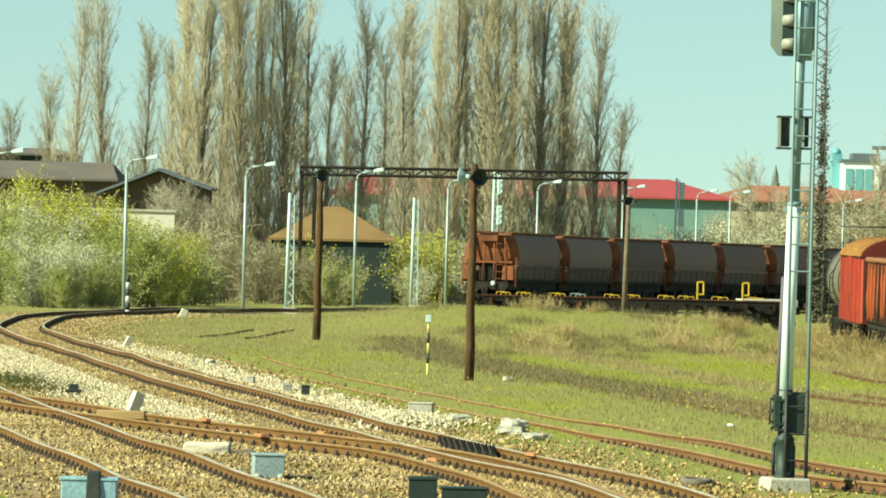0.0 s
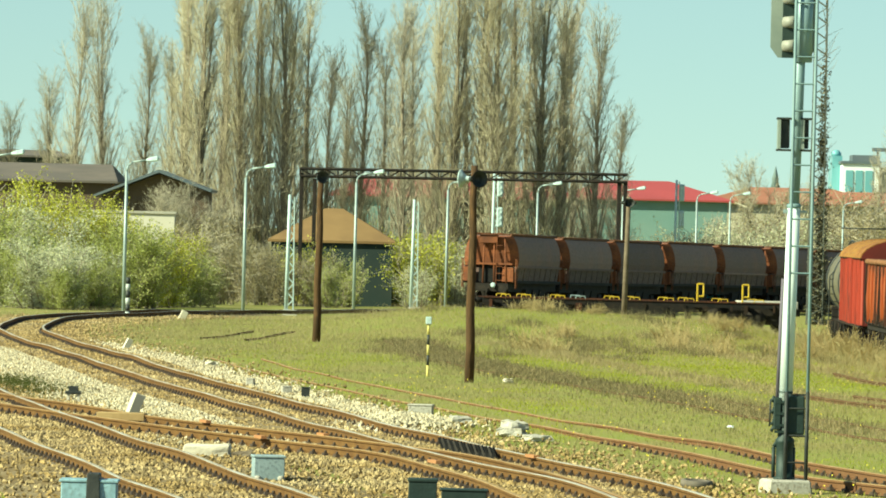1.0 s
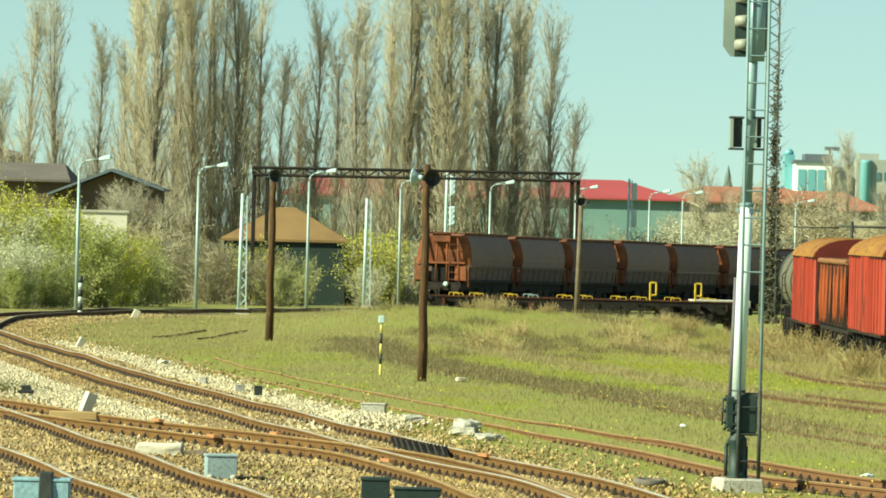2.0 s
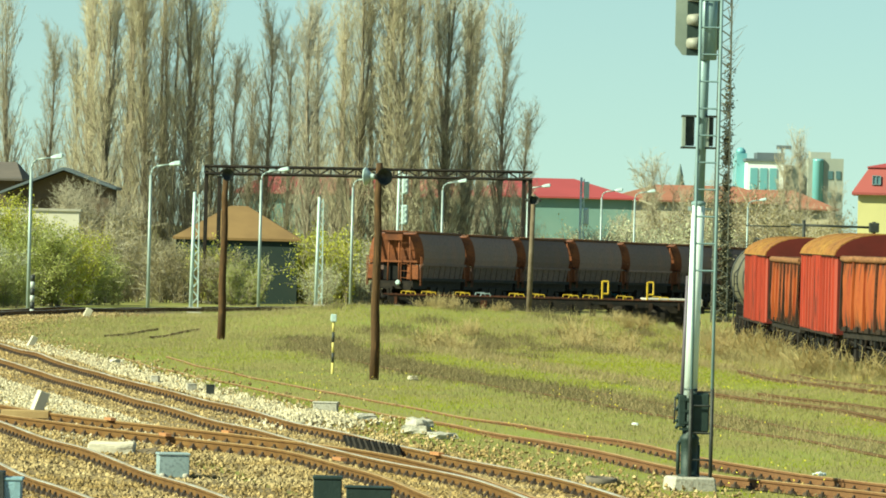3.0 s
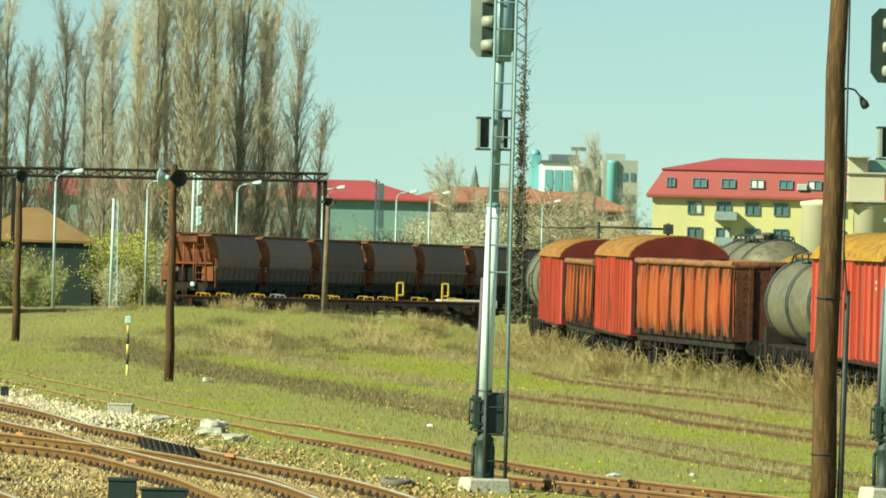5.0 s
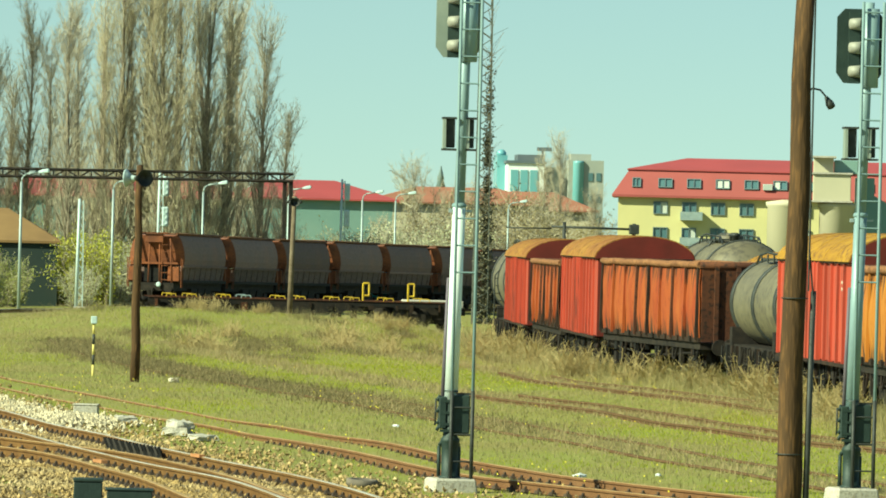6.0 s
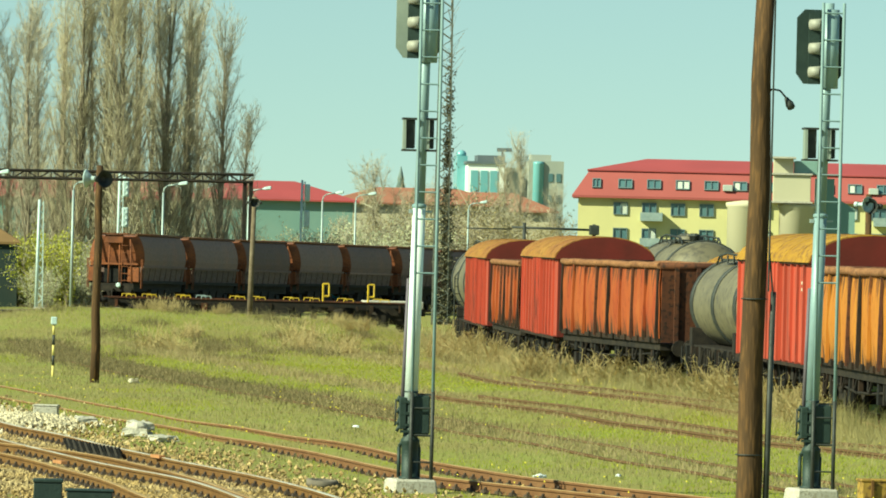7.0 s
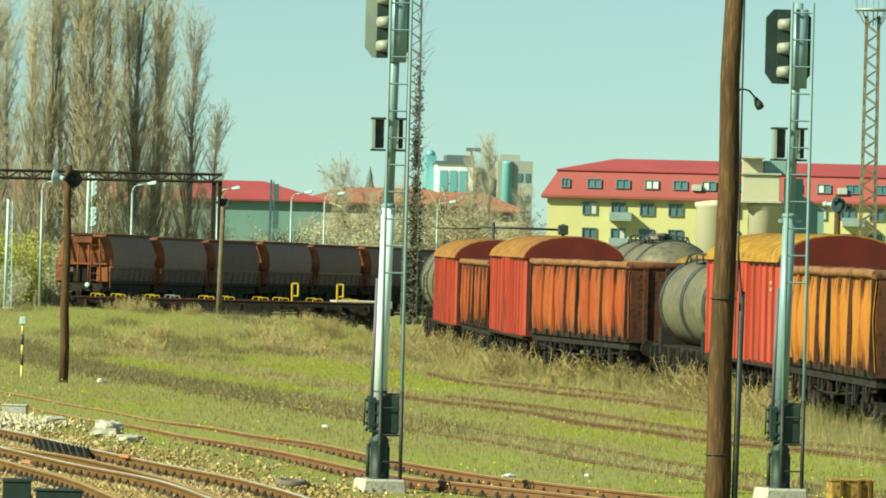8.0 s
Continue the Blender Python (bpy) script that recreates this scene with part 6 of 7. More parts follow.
junction_box(-4.54, 142.3, 0.2, 0.2, 0.2, "small beige cable box in grass", -8, False, CONCRETE)
junction_box(-3.02, 133.8, 0.2, 0.2, 0.26, "small black cable box on a stub", 0, False, DARK)
ochre_box = junction_box(12.5, 90.2, 0.7, 0.4, 0.40, "yellow rusty steel box in the grass", 5, False, OCHRE)
for dx in (-0.18, 0.1, 0.26):
    bm = bmesh.new()
    box(bm, (dx, -0.215, 0.20), (0.04, 0.05, 0.38))
    part("iron_strap", bm, RUST, ochre_box, "rusty iron strap")


def slab(x, y, w, d, h, label, rz, rx=0, z=0.0, material=None):
    bm = bmesh.new()
    rng2 = random.Random(int(x * 100))
    box(bm, (0, 0, h / 2), (w, d, h), 0, 0, 0.92)
    bmesh.ops.subdivide_edges(bm, edges=list(bm.edges), cuts=2, use_grid_fill=True)
    for v in bm.verts:
        if v.co.z > 0.01:
            v.co += Vector((rng2.gauss(0, 0.018), rng2.gauss(0, 0.018), rng2.gauss(0, 0.014)))
    ob = part("stone_slab", bm, material or CONCRETE, None, "", 0.02)
    ob.matrix_world = pose(x, y, z + ground_z(x, y), rx, 0, rz)
    return tagged(ob, label, "slab", "broken slabs")


WHITESTONE = mat("whitewashed_stone", (0.62, 0.57, 0.45), (0.52, 0.47, 0.37), 3, 0.95, 0, 0.3, 20)
slab(0.43, 119.6, 0.42, 0.5, 0.14, "pale concrete slab lying in the grass", 10)
slab(1.42, 114.5, 0.52, 0.6, 0.13, "stacked pale concrete slabs in the grass", -12)
slab(1.46, 114.6, 0.40, 0.5, 0.15, "upper pale concrete slab on a stack", 24, 5, 0.125)
slab(1.86, 112.3, 0.46, 0.5, 0.10, "flat concrete slab beside a stack", 25)
slab(-3.88, 99.5, 0.82, 0.32, 0.20, "long whitewashed concrete block by the rails", -3, 0, 0.02, WHITESTONE)
slab(-4.5, 99.6, 0.36, 0.25, 0.10, "dark stained sleeper end", -3, 0, 0.02, SLEEPER)
slab(-3.28, 99.4, 0.34, 0.25, 0.10, "dark stained sleeper end", -3, 0, 0.02, SLEEPER)
slab(1.75, 151.6, 0.22, 0.2, 0.1, "white stone in the grass", 20, 0, 0, WHITESTONE)
slab(-6.2, 161.0, 0.35, 0.3, 0.14, "pale stone on the ballast edge", 20, 0, 0, WHITESTONE)


def leaning_board(x, y, w, h, t, lean, rz, label, material):
    bm = bmesh.new()
    box(bm, (0, 0, h / 2), (w, t, h))
    ob = part("leaning_post", bm, material, None, "", 0.012)
    ob.matrix_world = pose(x, y, ground_z(x, y) - 0.03, 6, lean, rz)
    return tagged(ob, label, "marker stone", "leaning white posts")


leaning_board(-6.14, 117.6, 0.22, 0.56, 0.16, 20, 30, "whitewashed post leaning by the ballast", WHITESTONE)
leaning_board(-9.55, 179.1, 0.18, 0.42, 0.14, 26, 20, "pale post leaning in dry grass", WHITESTONE)
leaning_board(-10.4, 237.1, 0.26, 0.40, 0.2, 24, 10, "whitewashed stone leaning by the curve", WHITESTONE)
bm = bmesh.new()
box(bm, (0, 0, 0.09), (0.95, 0.28, 0.16))
ob = part("timber_block", bm, mat("tan_timber", (0.36, 0.25, 0.12), (0.28, 0.19, 0.09), 3, 0.9, 0, 0.3, 30), None, "", 0.015)
ob.matrix_world = pose(-6.1, 114.2, 0.08, 0, 0, -10)
tagged(ob, "tan timber block lying across the rail", "timber")

tyre = bmesh.new()
lathe(tyre, [(0.16, 0.02), (0.25, 0.0), (0.25, 0.11), (0.16, 0.12), (0.15, 0.07)], 22)
ob = part("old_tyre", tyre, mat("dusty_tyre_rubber", (0.17, 0.145, 0.115), (0.11, 0.095, 0.08), 5, 0.95, 0, 0.2, 20))
ob.matrix_world = pose(4.03, 92.3, 0.02, 4, 3, 0)
tagged(ob, "old dusty grey tyre lying in the grass", "tyre")

def litter(x, y, size, seed, label):
    """A crumpled plastic bag."""
    bm = bmesh.new()
    bmesh.ops.create_icosphere(bm, subdivisions=3, radius=size)
    for v in bm.verts:
        k = 1 + 0.45 * noise.noise(v.co * (2.2 / size) + Vector((seed, 0, 0))) + 0.2 * noise.noise(v.co * (6 / size))
        v.co = Vector((v.co.x * k * 1.5, v.co.y * k, max(-0.2 * size, v.co.z * k * 0.55)))
    ob = part("plastic_bag", bm, mat("white_plastic_film", (0.70, 0.72, 0.72), (0.58, 0.62, 0.64), 6, 0.4, 0, 0.2, 20))
    ob.matrix_world = pose(x, y, ground_z(x, y) + 0.03, 0, 0, seed * 40)
    return tagged(ob, label, "litter", "litter in the grass")


litter(7.88, 97.9, 0.085, 1, "crumpled white plastic bag in the grass")
litter(9.25, 98.6, 0.05, 2, "small scrap of white plastic in the grass")
litter(5.95, 121.0, 0.06, 3, "small scrap of white plastic by an old rail")

lan = thing("ground_lantern", pose(-7.81, 126.6, 0.02), "small white and black point lantern on legs", "lantern")
bm = bmesh.new()
for sx in (-0.11, 0.11):
    box(bm, (sx, 0, 0.10), (0.06, 0.12, 0.24))
part("leg", bm, WHITESTONE, lan)
bm = bmesh.new()
box(bm, (0, 0, 0.22), (0.34, 0.2, 0.07))
box(bm, (0, 0, 0.30), (0.2, 0.16, 0.12))
part("lamp_box", bm, DARK, lan, "black lamp box", 0.015)

cover = thing("ribbed_cover", pose(0, 0, 0), "black ribbed rubber cover along the rail", "rail cover")
rb = bmesh.new()
box(rb, (0, 0, 0.11), (0.045, 0.16, 0.25), 0, 0, 0.8)
RIB = part("rib", rb, BLACK, cover)
# Every other rib is greyer, standing in for light on the ridges.
rb2 = RIB.data.copy()
rb2.materials[0] = mat("lit_rib_grey", (0.05, 0.045, 0.04), (0.07, 0.06, 0.05), 8, 0.9)
pts = [p for p, d in spline([(-0.05, 104.4, 0), (0.36, 102.3, 0), (0.87, 100.1, 0)], 0.27)]
for k, p in enumerate(pts):
    o = RIB if k == 0 else again(RIB, "rib", cover)
    if k % 2:
        o.data = rb2
    o.matrix_basis = pose(p.x + 0.16, p.y, 0.05, 0, -24, -14)

bm = bmesh.new()
box(bm, (0, 0, 0), (0.16, 4.5, 0.17), 0, 0, 0.75)
part("cover_body", bm, BLACK, cover).matrix_basis = pose(0.57, 102.25, 0.11, 0, 0, 12.1)

for (x, y) in ((-4.35, 110.6), (-2.05, 105.2), (-0.05, 94.4), (1.55, 97.6), (-3.1, 103.3)):
    bm = bmesh.new()
    box(bm, (0, 0, 0.24), (0.10, 0.5, 0.05))
    ob = part("joint_plate", bm, mat("bright_rust_joint", (0.42, 0.20, 0.09), (0.32, 0.15, 0.07), 4, 0.8))
    ob.matrix_world = pose(x, y, 0.0, 0, 0, 16)
    tagged(ob, "bright orange rust patch on a rail joint plate", "joint plate", "rail joints")


# ---- ground cover ----
def near_line(lines):
    """Even samples of the lines, for telling what lies on a ballast bed."""
    return np.array([(p.x, p.y) for c in lines for p, d in spline(c, 1.0)])


BED = near_line([MAIN[:13], DIVERGE, NEAR])
SIDE = near_line([SIDING])
YARDS = near_line([YARD_A, YARD_B, YARD_C])


def gap(pts, lines):
    out = np.full(len(pts), 1e9)
    for k in range(0, len(pts), 4000):
        d = pts[k:k + 4000, None, :] - lines[None, :, :]
        out[k:k + 4000] = np.sqrt((d ** 2).sum(-1).min(1))
    return out


def soft_noise(x, y, sx, sy, seed):
    """Smooth value noise between 0 and 1."""
    g = np.random.default_rng(seed).random((64, 64))
    u, v = x * sx + 1000, y * sy + 1000
    i, j = np.floor(u).astype(int), np.floor(v).astype(int)
    a, b = u - i, v - j
    a, b = a * a * (3 - 2 * a), b * b * (3 - 2 * b)
    q = lambda m, n: g[m % 64, n % 64]
    return (q(i, j) * (1 - a) + q(i + 1, j) * a) * (1 - b) + (q(i, j + 1) * (1 - a) + q(i + 1, j + 1) * a) * b


def blades(name, x, y, hgt, wid, material, seed, label, lean=0.35):
    """Grass: single tapering blades, two faces each."""
    rng3 = np.random.default_rng(seed)
    n = len(x)
    z = np.array([ground_z(a, b) for a, b in zip(x, y)]) - 0.03
    ang = rng3.random(n) * 6.283
    dx, dy = np.cos(ang) * wid / 2, np.sin(ang) * wid / 2
    lx, ly = rng3.normal(0, lean, n) * hgt, rng3.normal(0, lean, n) * hgt
    v = np.empty((n, 5, 3))
    v[:, 0] = np.stack([x - dx, y - dy, z], 1)
    v[:, 1] = np.stack([x + dx, y + dy, z], 1)
    v[:, 2] = np.stack([x + dx * 0.7 + lx * 0.35, y + dy * 0.7 + ly * 0.35, z + hgt * 0.55], 1)
    v[:, 3] = np.stack([x - dx * 0.7 + lx * 0.35, y - dy * 0.7 + ly * 0.35, z + hgt * 0.55], 1)
    v[:, 4] = np.stack([x + lx, y + ly, z + hgt], 1)
    base = np.arange(n) * 5
    faces = [(b, b + 1, b + 2, b + 3) for b in base.tolist()] + [(b + 3, b + 2, b + 4) for b in base.tolist()]
    ob = raw(name, v.reshape(-1, 3).tolist(), faces, [material])
    return tagged(ob, label, "grass", kind="stuff")


def meadow(seed, n, y0, y1, x_of=lambda y: (-0.085 * y - 2, 0.145 * y + 4)):
    rng3 = np.random.default_rng(seed)
    y = np.sqrt(rng3.random(n) * (y1 ** 2 - y0 ** 2) + y0 ** 2)
    lo, hi = x_of(y)
    return lo + rng3.random(n) * (hi - lo), y, rng3


GRASS = leafy(mat("fresh_grass", (0.32, 0.355, 0.04), (0.38, 0.395, 0.055), 0.15, 0.8, 0, 0, 3, None, -0.12))
DRY = leafy(mat("dry_grass", (0.44, 0.38, 0.19), (0.37, 0.32, 0.155), 0.2, 0.9, 0, 0, 3, None, -0.14))
DARKWEED = leafy(mat("dead_weeds_and_shade", (0.19, 0.165, 0.085), (0.235, 0.195, 0.10), 0.3, 0.9, 0, 0, 3, None, -0.2))
BROWNWEED = leafy(mat("brown_dead_weeds", (0.38, 0.31, 0.165), (0.42, 0.34, 0.185), 0.3, 0.9, 0, 0, 3, None, -0.14))
DULLGREEN = leafy(mat("dark_green_grass", (0.085, 0.10, 0.025), (0.12, 0.125, 0.04), 0.4, 0.9, 0, 0, 3, None, -0.25))
DULL = leafy(mat("dull_olive_weeds", (0.26, 0.25, 0.105), (0.30, 0.27, 0.125), 0.3, 0.9, 0, 0, 3, None, -0.14))

x, y, r3 = meadow(1, 430000, 82, 240)
bedgap = gap(np.stack([x, y], 1), BED)
sidegap = gap(np.stack([x, y], 1), SIDE)
yardgap = gap(np.stack([x, y], 1), YARDS)
patch = soft_noise(x, y, 0.22, 0.05, 3) * 0.65 + soft_noise(x, y, 0.9, 0.22, 4) * 0.35
mx = np.interp(y, [c[1] for c in MAIN[:9]], [c[0] for c in MAIN[:9]])
right_bank = (x > mx) & (y < 124)
off = ((bedgap > 2.75 + 0.7 * soft_noise(x, y, 0.8, 0.2, 8)) | (right_bank & (bedgap > 1.35 + 0.5 * soft_noise(x, y, 0.8, 0.2, 8)))) & ((sidegap > 0.7) | (r3.random(len(x)) < 0.4))
thin = (sidegap < 2.2) & (y < 106) & (x < 8) & (r3.random(len(x)) < 0.12)
off &= ~thin
dry_share = np.clip((patch - 0.52) * 10.0 + 0.12, 0.03, 0.92)
dry_share = np.clip(dry_share + np.where(yardgap < 1.1, 0.6, 0.0) + np.clip((y - 178) / 60, 0, 0.45) + np.where((x < 1.5 - 0.02 * (y - 120)) & (y > 112), 0.42, 0.0), 0.05, 0.97)
pick = r3.random(len(x))
isdry = pick < dry_share
g = off & ~isdry
blades("fresh_grass", x[g], y[g], 0.035 + 0.055 * r3.random(g.sum()) ** 1.5, np.full(g.sum(), 0.017), GRASS, 2, "short fresh green spring grass")
d = off & isdry & (r3.random(len(x)) < 0.55)
blades("dull_weeds", x[d], y[d], 0.035 + 0.085 * r3.random(d.sum()) ** 2, np.full(d.sum(), 0.015), DULL, 3, "dull olive weeds and old stalks")
d = off & isdry & (r3.random(len(x)) < 0.5)
blades("dry_grass", x[d], y[d], 0.04 + 0.12 * r3.random(d.sum()) ** 3, np.full(d.sum(), 0.011), DRY, 4, "pale dry grass stalks")

# tall dry weeds on the crest before the far tracks and round the stored wagons
x, y, r3 = meadow(5, 130000, 180, 252)
keep = (gap(np.stack([x, y], 1), BED) > 2.2) & (r3.random(len(x)) < 0.25 + 0.75 * soft_noise(x, y, 0.5, 0.12, 6)) & (x < 15)
h = (0.07 + 0.46 * r3.random(len(x)) ** 3) * (0.3 + 1.0 * soft_noise(x, y, 0.5, 0.12, 7)) * np.where(x > -6, 1.0, 0.7)
pick = r3.random(len(x))
blades("tall_dry_weeds", x[keep & (pick < 0.5)], y[keep & (pick < 0.5)], h[keep & (pick < 0.5)], np.full((keep & (pick < 0.5)).sum(), 0.009), BROWNWEED, 7, "tall wispy brown weeds on the crest", 0.5)
blades("pale_tall_weeds", x[keep & (pick >= 0.5)], y[keep & (pick >= 0.5)], h[keep & (pick >= 0.5)], np.full((keep & (pick >= 0.5)).sum(), 0.009), DRY, 8, "tall pale dry weeds on the crest", 0.5)
WL = near_line([WAGON_LINE])
r3 = np.random.default_rng(9)
k = r3.integers(0, len(WL), 48000)
x = WL[k, 0] - 1.2 - np.abs(r3.normal(0, 1.1, len(k)))
y = WL[k, 1] + r3.normal(0, 0.6, len(k))
h = (0.06 + 0.50 * r3.random(len(k)) ** 3) * (0.25 + 1.1 * soft_noise(x, y, 0.8, 0.3, 12))
blades("weeds_along_wagons", x, y, h, np.full(len(k), 0.009), DRY, 10, "tall dry weeds growing along the wagons", 0.55)
k = r3.integers(0, len(WL), 26000)
x = WL[k, 0] - 1.45 + r3.normal(0, 0.25, len(k))
y = WL[k, 1] + r3.normal(0, 0.6, len(k))
blades("dead_weeds_by_wheels", x, y, (0.08 + 0.75 * r3.random(len(k)) ** 2.5) * np.clip(2.2 * soft_noise(x, y, 0.8, 0.35, 13) - 0.55, 0.12, 1.2), np.full(len(k), 0.011), DRY, 12, "dead brown weeds against the wagon wheels", 0.4)
k = r3.integers(0, len(WL), 16000)
x = WL[k, 0] - 0.9 + r3.normal(0, 0.6, len(k))
y = WL[k, 1] + r3.normal(0, 0.6, len(k))
blades("weeds_under_wagons", x, y, 0.15 + 0.6 * r3.random(len(k)) ** 2, np.full(len(k), 0.012), DULL, 11, "dull weeds growing under the wagons", 0.3)

# darker weeds that follow the overgrown tracks
k = r3.integers(0, len(YARDS), 42000)
x = YARDS[k, 0] + r3.normal(0, 0.55, len(k))
y = YARDS[k, 1] + r3.uniform(-0.6, 0.6, len(k))
keep = (y > 86) & (y < 205)
blades("track_weeds", x[keep], y[keep], 0.05 + 0.16 * r3.random(keep.sum()) ** 2, np.full(keep.sum(), 0.018), BROWNWEED, 14, "brown old weeds over the sunken tracks", 0.5)
# Dead weeds whose dark tone also stands in for shade along the track.
A_LINE = near_line([YARD_A])
k = r3.integers(0, len(A_LINE), 30000)
x = A_LINE[k, 0] + r3.normal(0, 0.7, len(k))
y = A_LINE[k, 1] + r3.uniform(-0.6, 0.6, len(k))
keep = (y > 118) & (y < 203) & (r3.random(len(y)) < np.clip((y - 112) / 40, 0, 1))
blades("dark_weed_strip", x[keep], y[keep], 0.06 + 0.17 * r3.random(keep.sum()) ** 1.5, np.full(keep.sum(), 0.018), DARKWEED, 16, "strip of dead weeds along an old track, darkened as in shade", 0.5)
# low brown clumps on the crest
cx, cy = r3.uniform(-2, 13, 34), r3.uniform(182, 226, 34)
k = r3.integers(0, 34, 12000)
q = r3.normal(0, 1, (12000, 2))
x, y = cx[k] + q[:, 0] * 0.45, cy[k] + q[:, 1] * 1.6
blades("brown_weed_clumps", x, y, (0.1 + 0.32 * r3.random(12000) ** 2) * np.exp(-(q ** 2).sum(1) / 3), np.full(12000, 0.02), DARKWEED, 15, "low clumps of brown dead weeds", 0.5)

# a green patch between the main line and the turnout
k = 16000
qx, qy = r3.normal(0, 0.55, k), r3.normal(0, 1, k)
y = 138.0 + 4.2 * qy
x = -9.7 + 1.2 * qx - 0.13 * (y - 138.0)
keep = (gap(np.stack([x, y], 1), BED) > 0.95) & (r3.random(k) < 0.35 + 0.65 * soft_noise(x, y, 0.9, 0.3, 51))
blades("shaded_grass", x[keep], y[keep], 0.08 + 0.10 * r3.random(keep.sum()), np.full(keep.sum(), 0.02), DULLGREEN, 52, "dark green grass patch beside the ballast")

CANE = leafy(mat("dead_tan_canes", (0.56, 0.46, 0.24), (0.46, 0.38, 0.20), 0.4, 0.9, 0, 0, 3, None, -0.2))


# dry brambles against the stored wagons and brown bushes on the crest
def bramble_thing(seed, h, w, stems, label):
    """A tangle of arching dead canes with fine side shoots."""
    rng = random.Random(seed)
    cv, cf, fv, ff = [], [], [], []
    up = Vector((0, 0, 1))
    for k in range(stems):
        p = Vector((rng.gauss(0, 0.35) * w, rng.gauss(0, 0.35) * w, -0.05))
        d = tilt(up, radians(rng.uniform(5, 50)), rng)
        ln = h * rng.uniform(0.45, 1.15)
        for seg in range(4):
            q = p + d * ln / 4
            stick(cv, cf, p, q, 0.009, 0.007)
            for t in range(5):
                o = p.lerp(q, rng.random())
                thorn(fv, ff, o, o + tilt(d, radians(rng.uniform(15, 80)), rng) * rng.uniform(0.06, 0.26), 0.006)
            p = q
            d = (d + Vector((rng.gauss(0, 0.18), rng.gauss(0, 0.18), -0.10))).normalized()
    br = thing("bramble", Matrix(), label, "bush", "dry brambles by the wagons")
    tagged(raw("cane", cv, cf, [CANE], br), kind="stuff")
    tagged(raw("shoot", fv, ff, [CANE], br), kind="stuff")
    return br


BRAMBLES = [bramble_thing(61, 1.0, 0.8, 60, "dead brown bramble tangle beside a wagon"), bramble_thing(62, 0.6, 1.0, 60, "low brown bush of dead canes in the grass")]
rb = random.Random(77)
SPOTS = []
for k in range(26):
    yy = 128 + 96 * (k + rb.random()) / 26
    p, a = along(WAGON_LINE, yy)
    SPOTS.append((0, p.x - 1.4 - abs(rb.gauss(0, 0.4)), p.y, rb.uniform(0.55, 1.15)))
for k in range(16):
    SPOTS.append((1, rb.uniform(3, 13.5), rb.uniform(190, 232), rb.uniform(0.6, 1.25)))
seen = set()
for kind, x, y, k in SPOTS:
    m = pose(x, y, ground_z(x, y), 0, 0, rb.uniform(0, 360))
    o = copy_thing(BRAMBLES[kind], m) if kind in seen else BRAMBLES[kind]
    o.matrix_world = m
    o.scale = (k, k, k)
    seen.add(kind)

# little yellow flowers
x, y, r3 = meadow(21, 700, 88, 170)
keep = (gap(np.stack([x, y], 1), BED) > 3.2) & (soft_noise(x, y, 0.3, 0.08, 31) > 0.5)
fv, ff = [], []
for a, b in zip(x[keep], y[keep]):
    z = ground_z(a, b) + 0.12 + 0.08 * random.random()
    n = len(fv)
    s = 0.014
    fv += [(a - s, b, z), (a, b - s, z - s), (a + s, b, z), (a, b + s, z + s)]
    ff.append((n, n + 1, n + 2, n + 3))
tagged(raw("yellow_flowers", fv, ff, [mat("yellow_petals", (0.75, 0.62, 0.04), (0.7, 0.6, 0.1), 3, 0.8)]), "scattered small yellow meadow flowers", "flowers", kind="stuff")


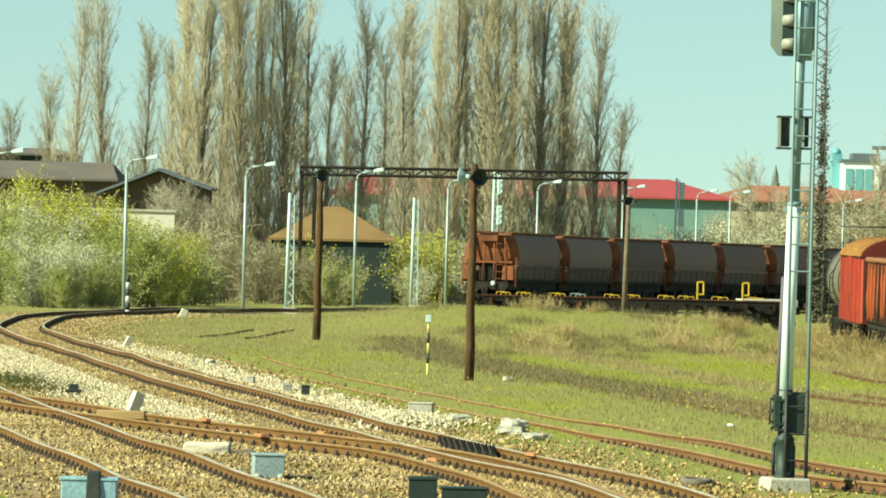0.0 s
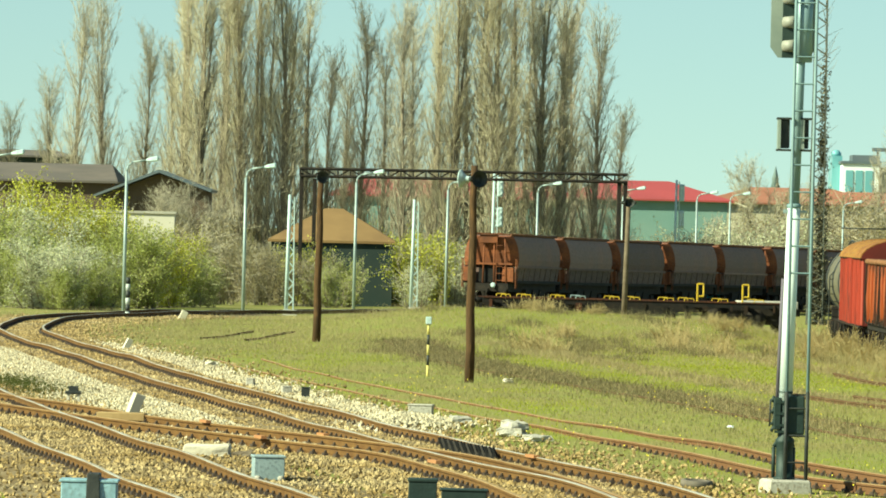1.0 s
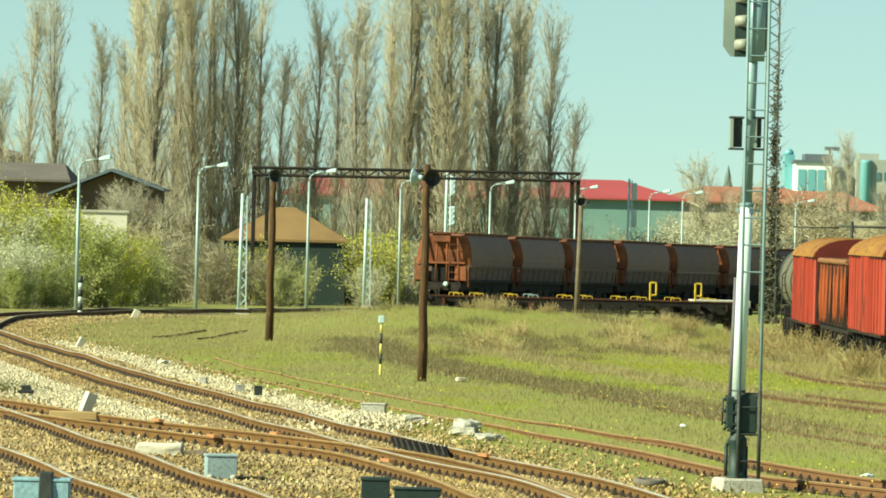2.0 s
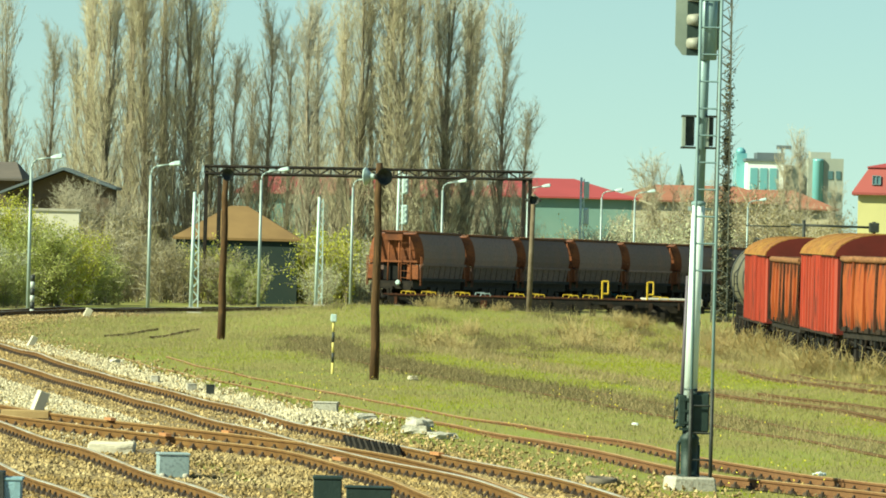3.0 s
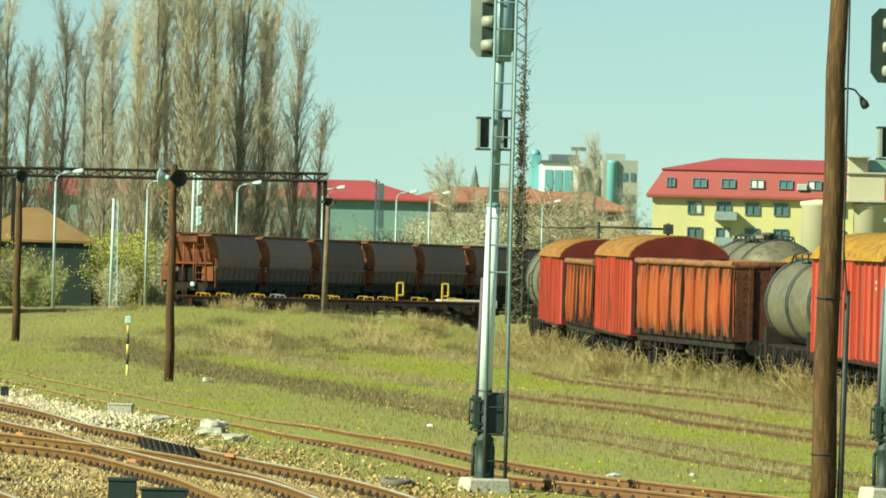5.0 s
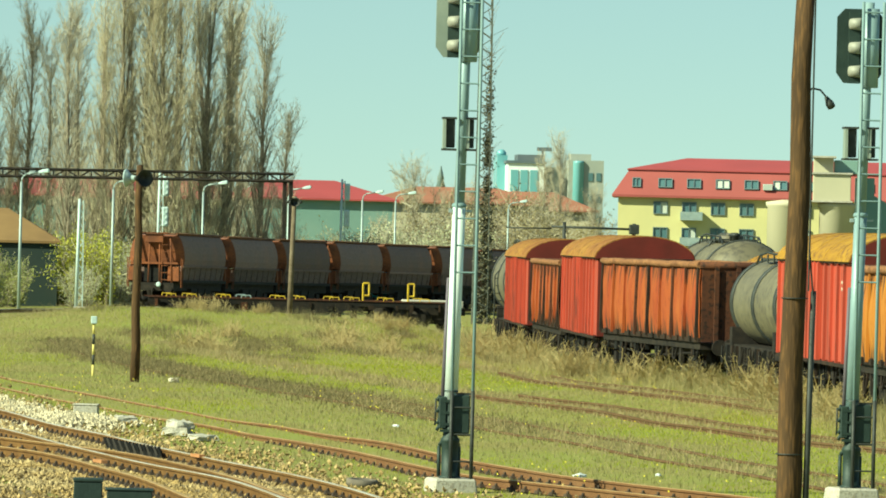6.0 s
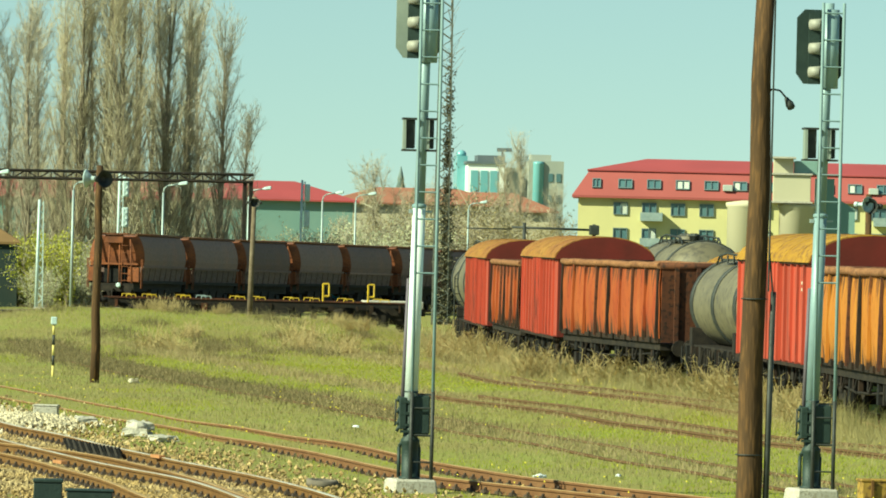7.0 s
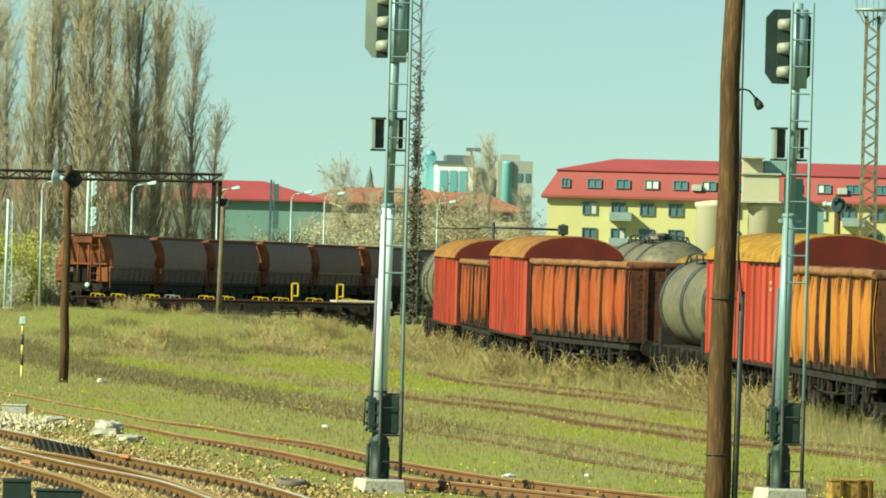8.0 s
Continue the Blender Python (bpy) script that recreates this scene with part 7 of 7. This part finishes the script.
# loose stones on the ballast
def stones(name, x, y, size, lift, material, seed, label):
    rng3 = np.random.default_rng(seed)
    n = len(x)
    unit = np.array([(1, 0, 0), (-1, 0, 0), (0, 1, 0), (0, -1, 0), (0, 0, 1), (0, 0, -1)], float)
    v = unit[None] * size[:, None, None] * (0.65 + 0.7 * rng3.random((n, 6, 1))) + rng3.normal(0, 0.22, (n, 6, 3)) * size[:, None, None]
    a = rng3.random(n) * 6.283
    c, s = np.cos(a)[:, None], np.sin(a)[:, None]
    v[..., 0], v[..., 1] = v[..., 0] * c - v[..., 1] * s, v[..., 0] * s + v[..., 1] * c
    z = np.array([ground_z(p, q) for p, q in zip(x, y)]) + lift
    v += np.stack([x, y, z], 1)[:, None, :]
    tri = [(0, 2, 4), (2, 1, 4), (1, 3, 4), (3, 0, 4), (2, 0, 5), (1, 2, 5), (3, 1, 5), (0, 3, 5)]
    faces = [(b + i, b + j, b + k) for b in range(0, 6 * n, 6) for i, j, k in tri]
    return tagged(raw(name, v.reshape(-1, 3).tolist(), faces, [material]), label, "ballast stones", kind="stuff")


PALESTONE = mat("clean_limestone", (0.52, 0.455, 0.32), (0.42, 0.355, 0.24), 0.5, 0.95, 0, 0.2, 20, None, -0.35)
r3 = np.random.default_rng(40)
near = BED[BED[:, 1] < 246]
k = r3.integers(0, len(near), 84000)
x = near[k, 0] + r3.normal(0, 1.5, len(k))
y = near[k, 1] + r3.uniform(-0.6, 0.6, len(k))
stones("ballast_stones", x, y, 0.022 + 0.026 * r3.random(len(k)), 0.055 - 0.02 * np.abs(r3.normal(0, 1, len(k))), STONE, 41, "loose yellow-brown ballast stones between the rails")
# cleaner stone along the shoulders of the curve
pts = [(p, d) for p, d in spline(MAIN[2:10], 0.25)]
k = r3.integers(0, len(pts), 34000)
side = np.where(r3.random(len(k)) < 0.4, 1, -1) * (1.75 + np.abs(r3.normal(0, 0.55, len(k))))
side = np.where(side < 0, -1.75 + (side + 1.75) * 1.9, side)
x = np.array([pts[i][0].x + pts[i][1].y * s for i, s in zip(k, side)])
y = np.array([pts[i][0].y - pts[i][1].x * s for i, s in zip(k, side)])
keep = (y > 104) & ((side < 0) | (y > 122)) & ((side < 0) | (y < 190 - 30 * r3.random(len(y)))) & (y < 205 - 12 * r3.random(len(y)))
stones("shoulder_stones", x[keep], y[keep], 0.025 + 0.03 * r3.random(keep.sum()), np.full(keep.sum(), 0.045), PALESTONE, 42, "clean pale limestone along the ballast shoulders")
# a spilt heap by the junction box
a, q = r3.random(1500) * 6.283, np.abs(r3.normal(0, 1, 1500))
stones("stone_heap", -0.75 + 0.75 * q * np.cos(a), 117.6 + 3.2 * q * np.sin(a), 0.03 + 0.03 * r3.random(1500), 0.20 * np.exp(-q * q / 2), PALESTONE, 43, "spilt heap of pale stones beside a box")
for o in SPARE:
    bpy.data.objects.remove(o)
